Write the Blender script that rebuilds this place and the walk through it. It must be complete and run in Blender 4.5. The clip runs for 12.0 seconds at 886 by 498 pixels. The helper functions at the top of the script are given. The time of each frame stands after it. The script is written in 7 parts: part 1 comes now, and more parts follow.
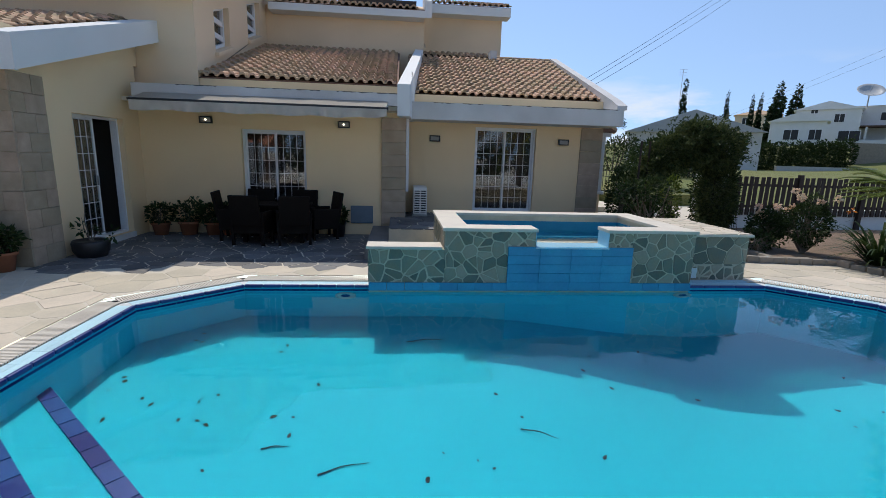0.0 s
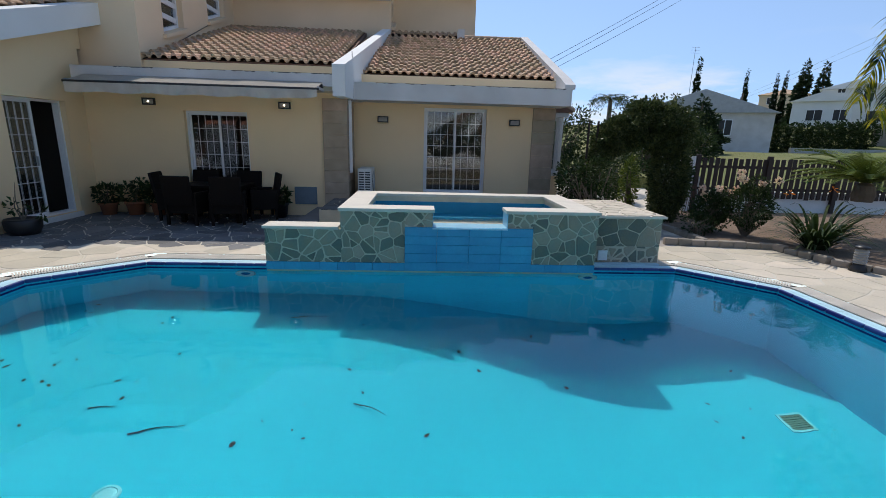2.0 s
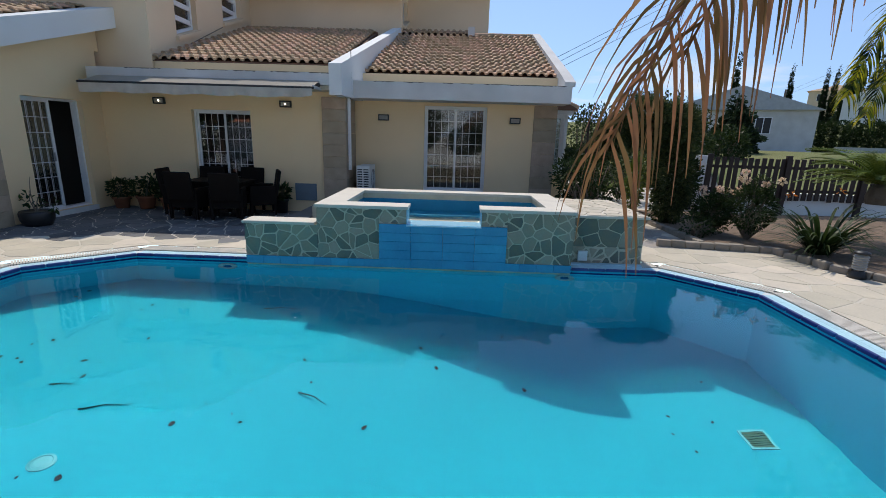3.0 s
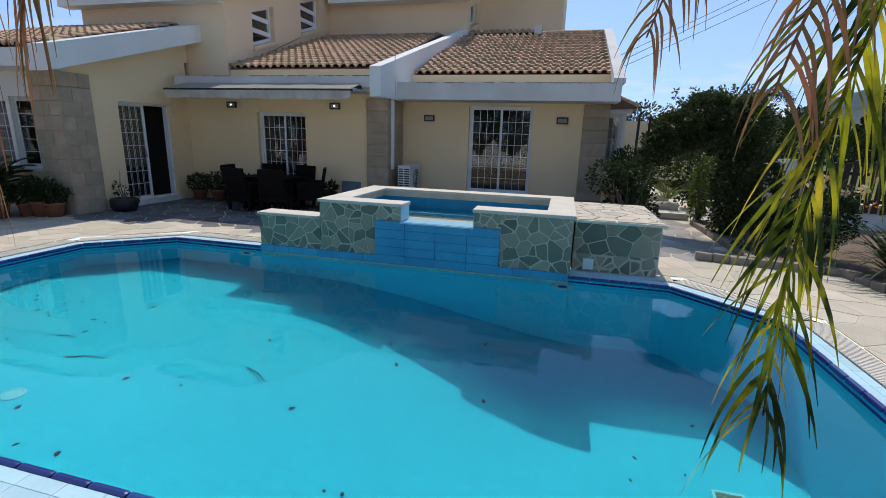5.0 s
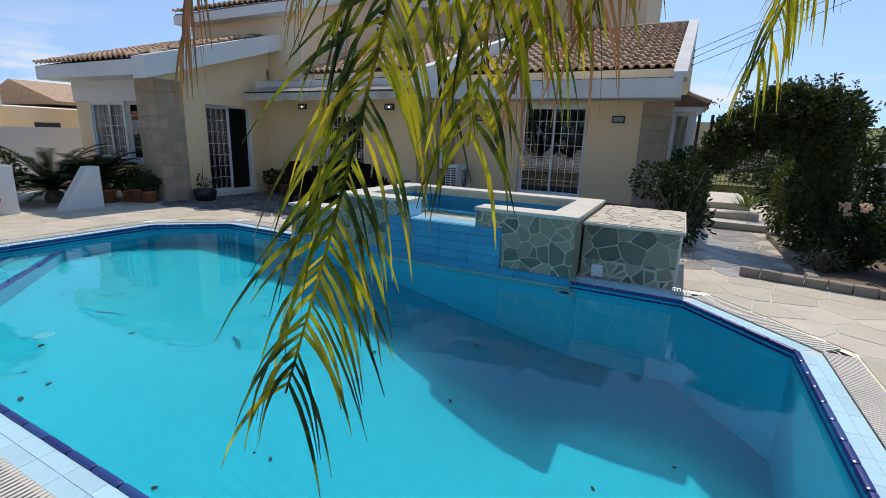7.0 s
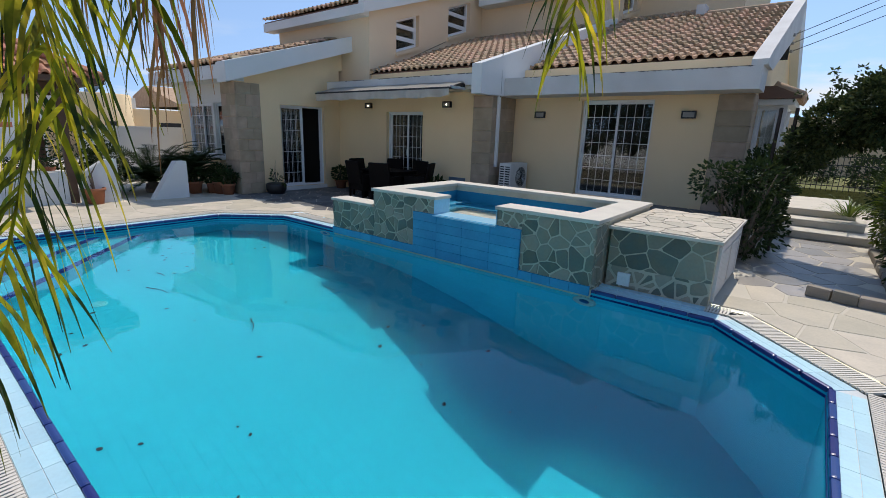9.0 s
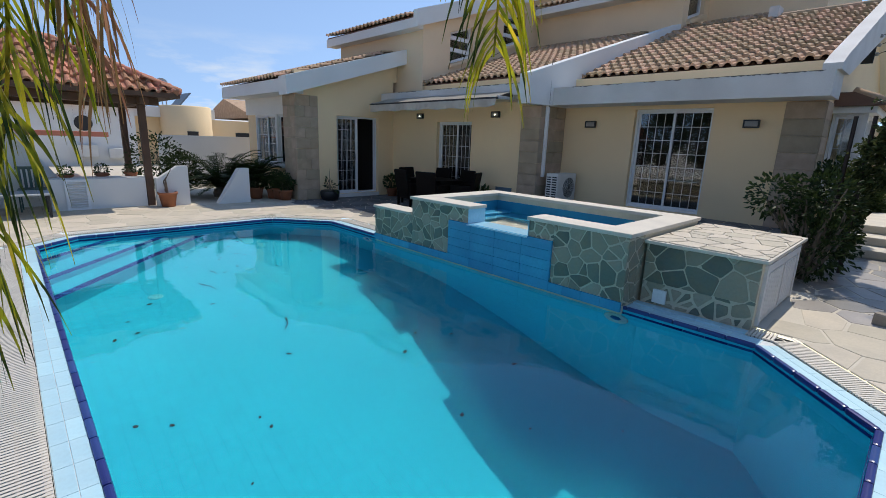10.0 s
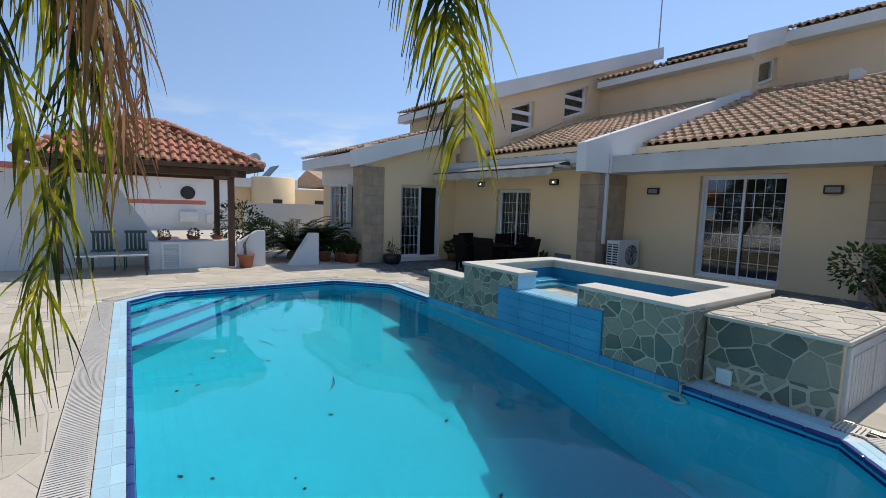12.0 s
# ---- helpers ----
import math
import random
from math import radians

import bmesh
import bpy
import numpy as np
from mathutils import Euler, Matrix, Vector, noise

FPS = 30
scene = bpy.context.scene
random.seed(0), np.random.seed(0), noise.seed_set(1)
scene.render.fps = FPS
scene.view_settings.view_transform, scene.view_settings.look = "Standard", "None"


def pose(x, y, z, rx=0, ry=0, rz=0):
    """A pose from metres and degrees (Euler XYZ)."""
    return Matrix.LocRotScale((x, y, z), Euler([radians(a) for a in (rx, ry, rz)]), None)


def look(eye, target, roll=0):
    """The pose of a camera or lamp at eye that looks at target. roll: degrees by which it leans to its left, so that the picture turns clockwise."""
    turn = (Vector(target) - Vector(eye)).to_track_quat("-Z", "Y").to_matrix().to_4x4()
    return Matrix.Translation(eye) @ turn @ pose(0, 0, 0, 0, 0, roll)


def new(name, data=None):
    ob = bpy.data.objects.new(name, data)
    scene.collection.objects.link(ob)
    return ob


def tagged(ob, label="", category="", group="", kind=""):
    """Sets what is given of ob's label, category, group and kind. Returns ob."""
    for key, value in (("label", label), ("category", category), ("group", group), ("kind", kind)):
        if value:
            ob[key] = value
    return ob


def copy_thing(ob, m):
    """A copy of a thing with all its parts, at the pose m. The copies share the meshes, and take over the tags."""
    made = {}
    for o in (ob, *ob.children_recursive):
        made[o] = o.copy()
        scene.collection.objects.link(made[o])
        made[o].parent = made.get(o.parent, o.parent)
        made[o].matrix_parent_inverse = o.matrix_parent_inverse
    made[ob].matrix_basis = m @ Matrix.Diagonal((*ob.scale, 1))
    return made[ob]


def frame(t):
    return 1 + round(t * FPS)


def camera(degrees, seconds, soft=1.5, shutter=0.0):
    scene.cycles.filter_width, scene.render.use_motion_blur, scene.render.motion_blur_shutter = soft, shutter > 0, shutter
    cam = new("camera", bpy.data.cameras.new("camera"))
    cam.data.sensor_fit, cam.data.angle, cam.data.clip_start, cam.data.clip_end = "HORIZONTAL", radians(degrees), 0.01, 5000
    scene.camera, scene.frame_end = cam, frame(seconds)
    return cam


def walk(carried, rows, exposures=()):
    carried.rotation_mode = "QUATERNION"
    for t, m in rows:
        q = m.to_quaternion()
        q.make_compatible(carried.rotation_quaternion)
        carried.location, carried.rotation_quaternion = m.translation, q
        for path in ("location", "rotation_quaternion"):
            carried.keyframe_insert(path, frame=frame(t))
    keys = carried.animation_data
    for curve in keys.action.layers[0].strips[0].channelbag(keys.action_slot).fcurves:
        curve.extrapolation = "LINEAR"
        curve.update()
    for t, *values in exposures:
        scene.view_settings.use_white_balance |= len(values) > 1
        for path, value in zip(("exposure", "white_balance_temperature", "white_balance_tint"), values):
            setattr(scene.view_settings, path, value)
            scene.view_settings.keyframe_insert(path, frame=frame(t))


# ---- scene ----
cam = camera(88.4, 12.0, soft=0.6)
PATH = [
    (0, (1.499, 0.491, 1.628), (1.69, 2.442, 1.231), 1.7),
    (0.5, (1.909, 0.448, 1.636), (2.088, 2.394, 1.211), 1.7),
    (1, (2.326, 0.439, 1.618), (2.489, 2.382, 1.171), 1.7),
    (1.5, (2.758, 0.386, 1.627), (2.901, 2.327, 1.166), 1.7),
    (2, (3.174, 0.332, 1.637), (3.281, 2.273, 1.167), 1.6),
    (2.5, (3.569, 0.309, 1.642), (3.627, 2.25, 1.164), 1.7),
    (3, (3.987, 0.281, 1.659), (3.953, 2.222, 1.177), 1.7),
    (3.5, (4.363, 0.348, 1.635), (4.211, 2.283, 1.151), 1.6),
    (5.5, (5.802, 0.616, 1.618), (5.22, 2.469, 1.142), 1.8),
    (6, (6.101, 0.715, 1.586), (5.409, 2.53, 1.112), 1.8),
    (6.5, (6.44, 0.887, 1.591), (5.648, 2.661, 1.114), 1.9),
    (7, (6.708, 1.028, 1.564), (5.825, 2.758, 1.088), 2.0),
    (8.8, (7.384, 1.546, 1.564), (6.206, 3.085, 1.071), 2.0),
    (9, (7.43, 1.614, 1.569), (6.22, 3.128, 1.075), 1.9),
    (9.5, (7.571, 1.759, 1.57), (6.27, 3.198, 1.081), 1.9),
    (10, (7.714, 1.844, 1.58), (6.307, 3.188, 1.117), 2.0),
    (10.5, (7.786, 1.86, 1.558), (6.285, 3.114, 1.137), 2.0),
    (11, (7.884, 1.931, 1.586), (6.315, 3.118, 1.224), 2.1),
    (11.5, (7.903, 1.991, 1.608), (6.288, 3.138, 1.329), 2.0),
    (12, (7.916, 2.025, 1.613), (6.28, 3.16, 1.418), 1.8),
]
walk(cam, [(t, look(eye, target, roll)) for t, eye, target, roll in PATH], exposures=((0.0, 0.37, 6760.0, 10.0), (12.0, 0.37, 6760.0, 10.0)))

# ---- light ----
world = bpy.data.worlds.new("sky")
scene.world = world
world.use_nodes = True
wt = world.node_tree
wt.nodes.clear()
SUN_EL, SUN_AZ = radians(58), radians(9)
sky = wt.nodes.new("ShaderNodeTexSky")
sky.sky_type = "NISHITA"
sky.sun_disc = False
sky.sun_elevation, sky.sun_rotation = SUN_EL, -SUN_AZ
sky.air_density, sky.dust_density, sky.ozone_density = 1.0, 0.03, 1.4
geo = wt.nodes.new("ShaderNodeTexCoord")
clear = wt.nodes.new("ShaderNodeMapping")
clear.inputs["Scale"].default_value, clear.inputs["Location"].default_value = (1.0, 1.0, 0.8), (0.0, 0.0, 0.26)
wt.links.new(geo.outputs["Generated"], clear.inputs["Vector"])
wt.links.new(clear.outputs["Vector"], sky.inputs["Vector"])
cmap = wt.nodes.new("ShaderNodeMapping")
cmap.inputs["Scale"].default_value = (1.6, 1.6, 7.0)
cn = wt.nodes.new("ShaderNodeTexNoise")
cn.inputs["Scale"].default_value, cn.inputs["Detail"].default_value, cn.inputs["Roughness"].default_value = 2.2, 8.0, 0.58
cr = wt.nodes.new("ShaderNodeValToRGB")
cr.color_ramp.elements[0].position, cr.color_ramp.elements[1].position = 0.50, 0.64
sep = wt.nodes.new("ShaderNodeSeparateXYZ")
low = wt.nodes.new("ShaderNodeMapRange")
low.inputs["From Min"].default_value, low.inputs["From Max"].default_value = 0.19, 0.07
low.clamp = True
cmul = wt.nodes.new("ShaderNodeMath")
cmul.operation = "MULTIPLY"
cmix = wt.nodes.new("ShaderNodeMix")
cmix.data_type = "RGBA"
cmix.inputs["B"].default_value = (4.2, 4.5, 4.8, 1)
wbg = wt.nodes.new("ShaderNodeBackground")
wbg.inputs["Strength"].default_value = 0.15
wout = wt.nodes.new("ShaderNodeOutputWorld")
wt.links.new(geo.outputs["Generated"], cmap.inputs["Vector"])
wt.links.new(cmap.outputs["Vector"], cn.inputs["Vector"])
wt.links.new(cn.outputs["Fac"], cr.inputs["Fac"])
wt.links.new(geo.outputs["Generated"], sep.inputs["Vector"])
wt.links.new(sep.outputs["Z"], low.inputs["Value"])
wt.links.new(cr.outputs["Color"], cmul.inputs[0])
wt.links.new(low.outputs["Result"], cmul.inputs[1])
wt.links.new(cmul.outputs["Value"], cmix.inputs["Factor"])
wt.links.new(sky.outputs["Color"], cmix.inputs["A"])
wt.links.new(cmix.outputs["Result"], wbg.inputs["Color"])
wt.links.new(wbg.outputs["Background"], wout.inputs["Surface"])

sun = new("sun", bpy.data.lights.new("sun", "SUN"))
sun.data.energy, sun.data.angle, sun.data.color = 2.65, radians(0.5), (1.0, 0.95, 0.88)
sun.matrix_world = look((-40 * math.cos(SUN_EL) * math.sin(SUN_AZ), 40 * math.cos(SUN_EL) * math.cos(SUN_AZ), 40 * math.sin(SUN_EL)), (0, 0, 0))


# ---- materials ----
def material(name, color, rough=0.6, other=None, scale=6.0, fine=60.0, bump=0.1, metal=0.0, spec=0.5, vary=0.0, pick="", contrast=0.5, depth=0.004, coords="Object", shift=0.0):
    """A two-scale procedural surface: broad stains between color and other, a fine grain, a small relief; vary shifts the value from piece to piece."""
    m = bpy.data.materials.new(name)
    m.use_nodes = True
    t = m.node_tree
    b = t.nodes["Principled BSDF"]
    b.inputs["Roughness"].default_value, b.inputs["Metallic"].default_value = rough, metal
    b.inputs["Specular IOR Level"].default_value = spec
    other = other or tuple(c * 0.8 for c in color)
    tc = t.nodes.new("ShaderNodeTexCoord")
    n1, n2 = t.nodes.new("ShaderNodeTexNoise"), t.nodes.new("ShaderNodeTexNoise")
    n1.inputs["Scale"].default_value, n1.inputs["Detail"].default_value = scale, 5
    n2.inputs["Scale"].default_value, n2.inputs["Detail"].default_value = fine, 4
    for n in (n1, n2):
        t.links.new(tc.outputs[coords], n.inputs["Vector"])
    ramp = t.nodes.new("ShaderNodeMapRange")
    ramp.inputs["From Min"].default_value, ramp.inputs["From Max"].default_value = 0.5 - contrast / 2, 0.5 + contrast / 2
    tone = n1.outputs["Fac"]
    if shift:
        info, ma = t.nodes.new("ShaderNodeObjectInfo"), t.nodes.new("ShaderNodeMath")
        ma.operation = "MULTIPLY_ADD"
        ma.inputs[1].default_value = shift
        t.links.new(info.outputs["Random"], ma.inputs[0])
        t.links.new(tone, ma.inputs[2])
        tone = ma.outputs["Value"]
    t.links.new(tone, ramp.inputs["Value"])
    mix = t.nodes.new("ShaderNodeMix")
    mix.data_type = "RGBA"
    mix.inputs["A"].default_value, mix.inputs["B"].default_value = (*color, 1), (*other, 1)
    t.links.new(ramp.outputs["Result"], mix.inputs["Factor"])
    hsv = t.nodes.new("ShaderNodeHueSaturation")
    t.links.new(mix.outputs["Result"], hsv.inputs["Color"])
    grain = t.nodes.new("ShaderNodeMapRange")
    grain.inputs["To Min"].default_value, grain.inputs["To Max"].default_value = 0.88, 1.12
    t.links.new(n2.outputs["Fac"], grain.inputs["Value"])
    value = grain.outputs["Result"]
    if vary:
        src = t.nodes.new("ShaderNodeObjectInfo" if pick == "object" else "ShaderNodeNewGeometry")
        r = t.nodes.new("ShaderNodeMapRange")
        r.inputs["To Min"].default_value, r.inputs["To Max"].default_value = 1 - vary, 1 + vary
        t.links.new(src.outputs["Random" if pick == "object" else "Random Per Island"], r.inputs["Value"])
        mul = t.nodes.new("ShaderNodeMath")
        mul.operation = "MULTIPLY"
        t.links.new(value, mul.inputs[0])
        t.links.new(r.outputs["Result"], mul.inputs[1])
        value = mul.outputs["Value"]
        r2 = t.nodes.new("ShaderNodeMapRange")
        r2.inputs["To Min"].default_value, r2.inputs["To Max"].default_value = 0.5 + vary * 0.06, 0.5 - vary * 0.06
        t.links.new(src.outputs["Random" if pick == "object" else "Random Per Island"], r2.inputs["Value"])
        t.links.new(r2.outputs["Result"], hsv.inputs["Hue"])
    t.links.new(value, hsv.inputs["Value"])
    t.links.new(hsv.outputs["Color"], b.inputs["Base Color"])
    if bump:
        bp = t.nodes.new("ShaderNodeBump")
        bp.inputs["Strength"].default_value, bp.inputs["Distance"].default_value = bump, depth
        t.links.new(n2.outputs["Fac"], bp.inputs["Height"])
        t.links.new(bp.outputs["Normal"], b.inputs["Normal"])
    return m


STUCCO = material("cream_stucco", (0.86, 0.66, 0.40), 0.9, (0.78, 0.585, 0.35), 0.7, 120, 0.25, contrast=0.6)
STUCCO_HI = material("beige_stucco", (0.80, 0.62, 0.42), 0.9, (0.70, 0.54, 0.36), 0.6, 120, 0.25, contrast=0.6)
WHITE = material("white_paint", (0.76, 0.76, 0.74), 0.75, (0.66, 0.66, 0.63), 0.9, 80, 0.15, contrast=0.7)
WHITE_OLD = material("weathered_white_paint", (0.74, 0.73, 0.71), 0.8, (0.45, 0.43, 0.40), 1.3, 60, 0.25, contrast=0.9)
PVC = material("white_upvc", (0.78, 0.79, 0.80), 0.35, (0.72, 0.73, 0.73), 2, 40, 0.03)
LATTICE = material("white_lattice", (0.72, 0.73, 0.73), 0.4, None, 2, 40, 0.03)
LIMESTONE = material("limestone_block", (0.50, 0.39, 0.28), 0.85, (0.34, 0.26, 0.18), 5, 55, 0.8, vary=0.2, pick="object", shift=0.25, contrast=0.7)
SOFFIT = material("soffit_paint", (0.60, 0.54, 0.43), 0.85, None, 1.0, 80, 0.1)
TILE = material("clay_roof_tile", (0.54, 0.37, 0.235), 0.85, (0.37, 0.235, 0.14), 5, 60, 0.4, vary=0.25, pick="object")
TILE_J = material("clay_roof_tile_far", (0.54, 0.37, 0.235), 0.85, (0.37, 0.235, 0.14), 5, 60, 0.4, vary=0.25, pick="island")
TILE_RED = material("red_clay_tile", (0.50, 0.235, 0.135), 0.8, (0.38, 0.16, 0.09), 5, 60, 0.4, vary=0.25, pick="object")
TILE_RED_J = material("red_clay_tile_far", (0.48, 0.19, 0.10), 0.8, (0.38, 0.15, 0.085), 5, 60, 0.4, vary=0.25, pick="island")
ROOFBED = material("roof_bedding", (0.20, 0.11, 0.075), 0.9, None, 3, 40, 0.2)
DECKSTONE = material("sandy_flagstone", (0.60, 0.52, 0.40), 0.8, (0.49, 0.43, 0.34), 2.5, 45, 0.5, vary=0.13, pick="object")
DECKSTONE_J = material("sandy_flagstone_far", (0.60, 0.52, 0.40), 0.8, (0.49, 0.43, 0.34), 2.5, 45, 0.5, vary=0.13, pick="island")
# Stone grey, taken darker to carry the house shade over patio and terrace.
PATIOSTONE = material("shade_grey_flagstone", (0.15, 0.15, 0.15), 0.6, (0.085, 0.09, 0.10), 2.5, 45, 0.5, vary=0.3, pick="object")
PATHSTONE = material("brown_grey_flagstone", (0.34, 0.31, 0.27), 0.42, (0.24, 0.22, 0.20), 2.5, 45, 0.5, vary=0.25, pick="object")
MORTAR = material("pale_mortar", (0.60, 0.54, 0.44), 0.95, (0.52, 0.47, 0.385), 2.0, 70, 0.3)
WALLMORTAR = material("cladding_mortar", (0.62, 0.56, 0.42), 0.95, (0.46, 0.42, 0.32), 4, 70, 0.3)
CLAD = material("green_grey_slate", (0.165, 0.225, 0.195), 0.6, (0.27, 0.24, 0.165), 7.0, 38, 0.9, vary=0.45, pick="object", contrast=0.6, depth=0.008, shift=0.35)
CAPSTONE = material("cream_cap_stone", (0.66, 0.60, 0.50), 0.75, (0.55, 0.50, 0.42), 3, 60, 0.3)
POOLTILE = material("pale_blue_pool_tile", (0.36, 0.62, 0.74), 0.25, (0.30, 0.56, 0.70), 2, 30, 0.02, vary=0.06, pick="object")
BLUETILE = material("dark_blue_pool_tile", (0.003, 0.022, 0.12), 0.35, (0.004, 0.030, 0.16), 4, 30, 0.0, spec=0.15, vary=0.3, pick="object")
EDGETILE = material("blue_edge_tile", (0.022, 0.042, 0.20), 0.3, (0.014, 0.03, 0.15), 4, 30, 0.02, vary=0.25, pick="object")
APRONTILE = material("blue_weir_tile", (0.045, 0.33, 0.53), 0.25, (0.035, 0.26, 0.45), 3, 30, 0.02, vary=0.08, pick="object")
COPING = material("light_blue_coping_tile", (0.37, 0.61, 0.70), 0.5, (0.46, 0.65, 0.70), 3, 40, 0.1, vary=0.06, pick="object")
GROUT = material("white_grout", (0.70, 0.72, 0.70), 0.9, None, 6, 60, 0.1)
GRATE = material("cream_plastic_grate", (0.68, 0.62, 0.53), 0.55, (0.58, 0.53, 0.45), 4, 60, 0.05)
DARKGAP = material("gutter_shade", (0.05, 0.05, 0.05), 0.9, None, 4, 40, 0.0)
ROOMSHADE = material("painted_room_shade", (0.06, 0.05, 0.042), 0.9, None, 1, 40, 0.1)
RATTAN = material("dark_brown_rattan", (0.012, 0.008, 0.006), 0.7, (0.008, 0.006, 0.005), 30, 160, 0.8, spec=0.12)
DARKWOOD = material("dark_stained_wood", (0.032, 0.017, 0.011), 0.65, (0.020, 0.011, 0.008), 4, 80, 0.4)
POSTWOOD = material("brown_timber", (0.13, 0.065, 0.035), 0.65, (0.08, 0.04, 0.022), 4, 70, 0.5)
TERRACOTTA = material("terracotta", (0.36, 0.135, 0.065), 0.8, (0.27, 0.10, 0.05), 6, 60, 0.2)
BLACKPLASTIC = material("black_plastic", (0.018, 0.018, 0.019), 0.45, None, 5, 60, 0.05)
GREYMETAL = material("grey_painted_metal", (0.42, 0.44, 0.45), 0.5, None, 4, 60, 0.05)
ACWHITE = material("aircon_white", (0.70, 0.70, 0.67), 0.45, (0.60, 0.60, 0.57), 3, 60, 0.03)
VENTBLUE = material("blue_grey_grille", (0.14, 0.19, 0.24), 0.5, None, 5, 60, 0.05)
AWNING = material("beige_awning_cloth", (0.56, 0.50, 0.42), 0.9, (0.36, 0.31, 0.26), 2.5, 150, 0.3)
SOIL = material("dry_soil", (0.22, 0.15, 0.10), 0.95, (0.15, 0.105, 0.07), 4, 50, 0.8, depth=0.02)
GRASS = material("spring_grass", (0.13, 0.16, 0.04), 0.95, (0.19, 0.18, 0.06), 0.15, 12, 1.0, depth=0.1, coords="Object")
EDGING = material("concrete_edging", (0.31, 0.265, 0.21), 0.9, (0.22, 0.19, 0.15), 5, 50, 0.5, vary=0.15, pick="object")
GREENPAINT = material("green_metal_paint", (0.03, 0.08, 0.07), 0.4, None, 5, 60, 0.05)
DEBRIS = material("dead_leaf", (0.008, 0.018, 0.018), 0.9, None, 20, 90, 0.1)
LAMPGLASS = material("frosted_lamp_glass", (0.32, 0.31, 0.28), 0.3, None, 8, 60, 0.0)


def leafy(name, color, other, vary=0.35, rough=0.5, thin=0.25, scale=3, contrast=0.5):
    m = material(name, color, rough, other, scale, 30, 0.0, spec=0.2, vary=vary, pick="island", contrast=contrast)
    t = m.node_tree
    b, out = t.nodes["Principled BSDF"], t.nodes["Material Output"]
    tr, mx = t.nodes.new("ShaderNodeBsdfTranslucent"), t.nodes.new("ShaderNodeMixShader")
    mx.inputs["Fac"].default_value = thin
    col = b.inputs["Base Color"].links[0].from_socket
    t.links.new(col, tr.inputs["Color"])
    t.links.new(b.outputs["BSDF"], mx.inputs[1])
    t.links.new(tr.outputs["BSDF"], mx.inputs[2])
    t.links.new(mx.outputs["Shader"], out.inputs["Surface"])
    return m


LEAF_DARK = leafy("dark_green_leaves", (0.024, 0.044, 0.011), (0.042, 0.066, 0.019))
LEAF_ARCH = leafy("climber_leaves", (0.040, 0.060, 0.018), (0.095, 0.12, 0.045), 0.55, 0.45, 0.3)
LEAF_MID = leafy("mid_green_leaves", (0.055, 0.11, 0.02), (0.09, 0.15, 0.03))
LEAF_YELLOW = leafy("yellow_green_leaves", (0.16, 0.21, 0.03), (0.10, 0.15, 0.03))
LEAF_CYPRESS = leafy("cypress_green", (0.020, 0.036, 0.014), (0.03, 0.05, 0.02))
# Leaf green, with backlit yellow and shaded dark leaflets mixed into the colour.
PALMGREEN = leafy("palm_leaflet_sun_shade_green", (0.43, 0.41, 0.022), (0.032, 0.055, 0.014), 0.7, 0.35, 0.6, 7, 0.16)
PALMDRY = leafy("palm_leaflet_dry", (0.36, 0.20, 0.09), (0.22, 0.115, 0.05), 0.4, 0.6, 0.4)
AWNTHIN = leafy("thin_awning_cloth", (0.72, 0.66, 0.56), (0.60, 0.55, 0.47), 0.05, 0.8, 0.55)
BARK = material("palm_bark", (0.19, 0.15, 0.11), 0.9, (0.12, 0.095, 0.07), 6, 40, 0.8, depth=0.02)
PETAL = leafy("pale_pink_petals", (0.78, 0.52, 0.42), (0.80, 0.66, 0.42), 0.15, 0.6, 0.3)
PETAL_O = leafy("orange_petals", (0.75, 0.22, 0.03), (0.70, 0.30, 0.05), 0.15, 0.6, 0.3)


def glass_pane(name, tint=(0.9, 0.95, 0.95)):
    m = bpy.data.materials.new(name)
    m.use_nodes = True
    b = m.node_tree.nodes["Principled BSDF"]
    b.inputs["Base Color"].default_value = (*tint, 1)
    b.inputs["Roughness"].default_value, b.inputs["Transmission Weight"].default_value, b.inputs["IOR"].default_value = 0.0, 1.0, 1.7
    return m


GLASS = glass_pane("window_glass", (0.80, 0.86, 0.86))


def water(name):
    m = bpy.data.materials.new(name)
    m.use_nodes = True
    t = m.node_tree
    t.nodes.clear()
    g, out = t.nodes.new("ShaderNodeBsdfGlass"), t.nodes.new("ShaderNodeOutputMaterial")
    g.inputs["IOR"].default_value, g.inputs["Roughness"].default_value, g.inputs["Color"].default_value = 1.33, 0.0, (0.97, 1.0, 1.0, 1)
    tc, n, n2, add, bp = (t.nodes.new(k) for k in ("ShaderNodeTexCoord", "ShaderNodeTexNoise", "ShaderNodeTexNoise", "ShaderNodeMath", "ShaderNodeBump"))
    n.inputs["Scale"].default_value, n.inputs["Detail"].default_value = 1.6, 3
    n2.inputs["Scale"].default_value, n2.inputs["Detail"].default_value = 7.0, 2
    add.operation = "MULTIPLY_ADD"
    add.inputs[1].default_value = 0.12
    bp.inputs["Strength"].default_value, bp.inputs["Distance"].default_value = 0.10, 0.05
    t.links.new(tc.outputs["Object"], n.inputs["Vector"])
    t.links.new(tc.outputs["Object"], n2.inputs["Vector"])
    t.links.new(n2.outputs["Fac"], add.inputs[0])
    t.links.new(n.outputs["Fac"], add.inputs[2])
    t.links.new(add.outputs["Value"], bp.inputs["Height"])
    t.links.new(bp.outputs["Normal"], g.inputs["Normal"])
    t.links.new(g.outputs["BSDF"], out.inputs["Surface"])
    return m


WATER = water("pool_water")


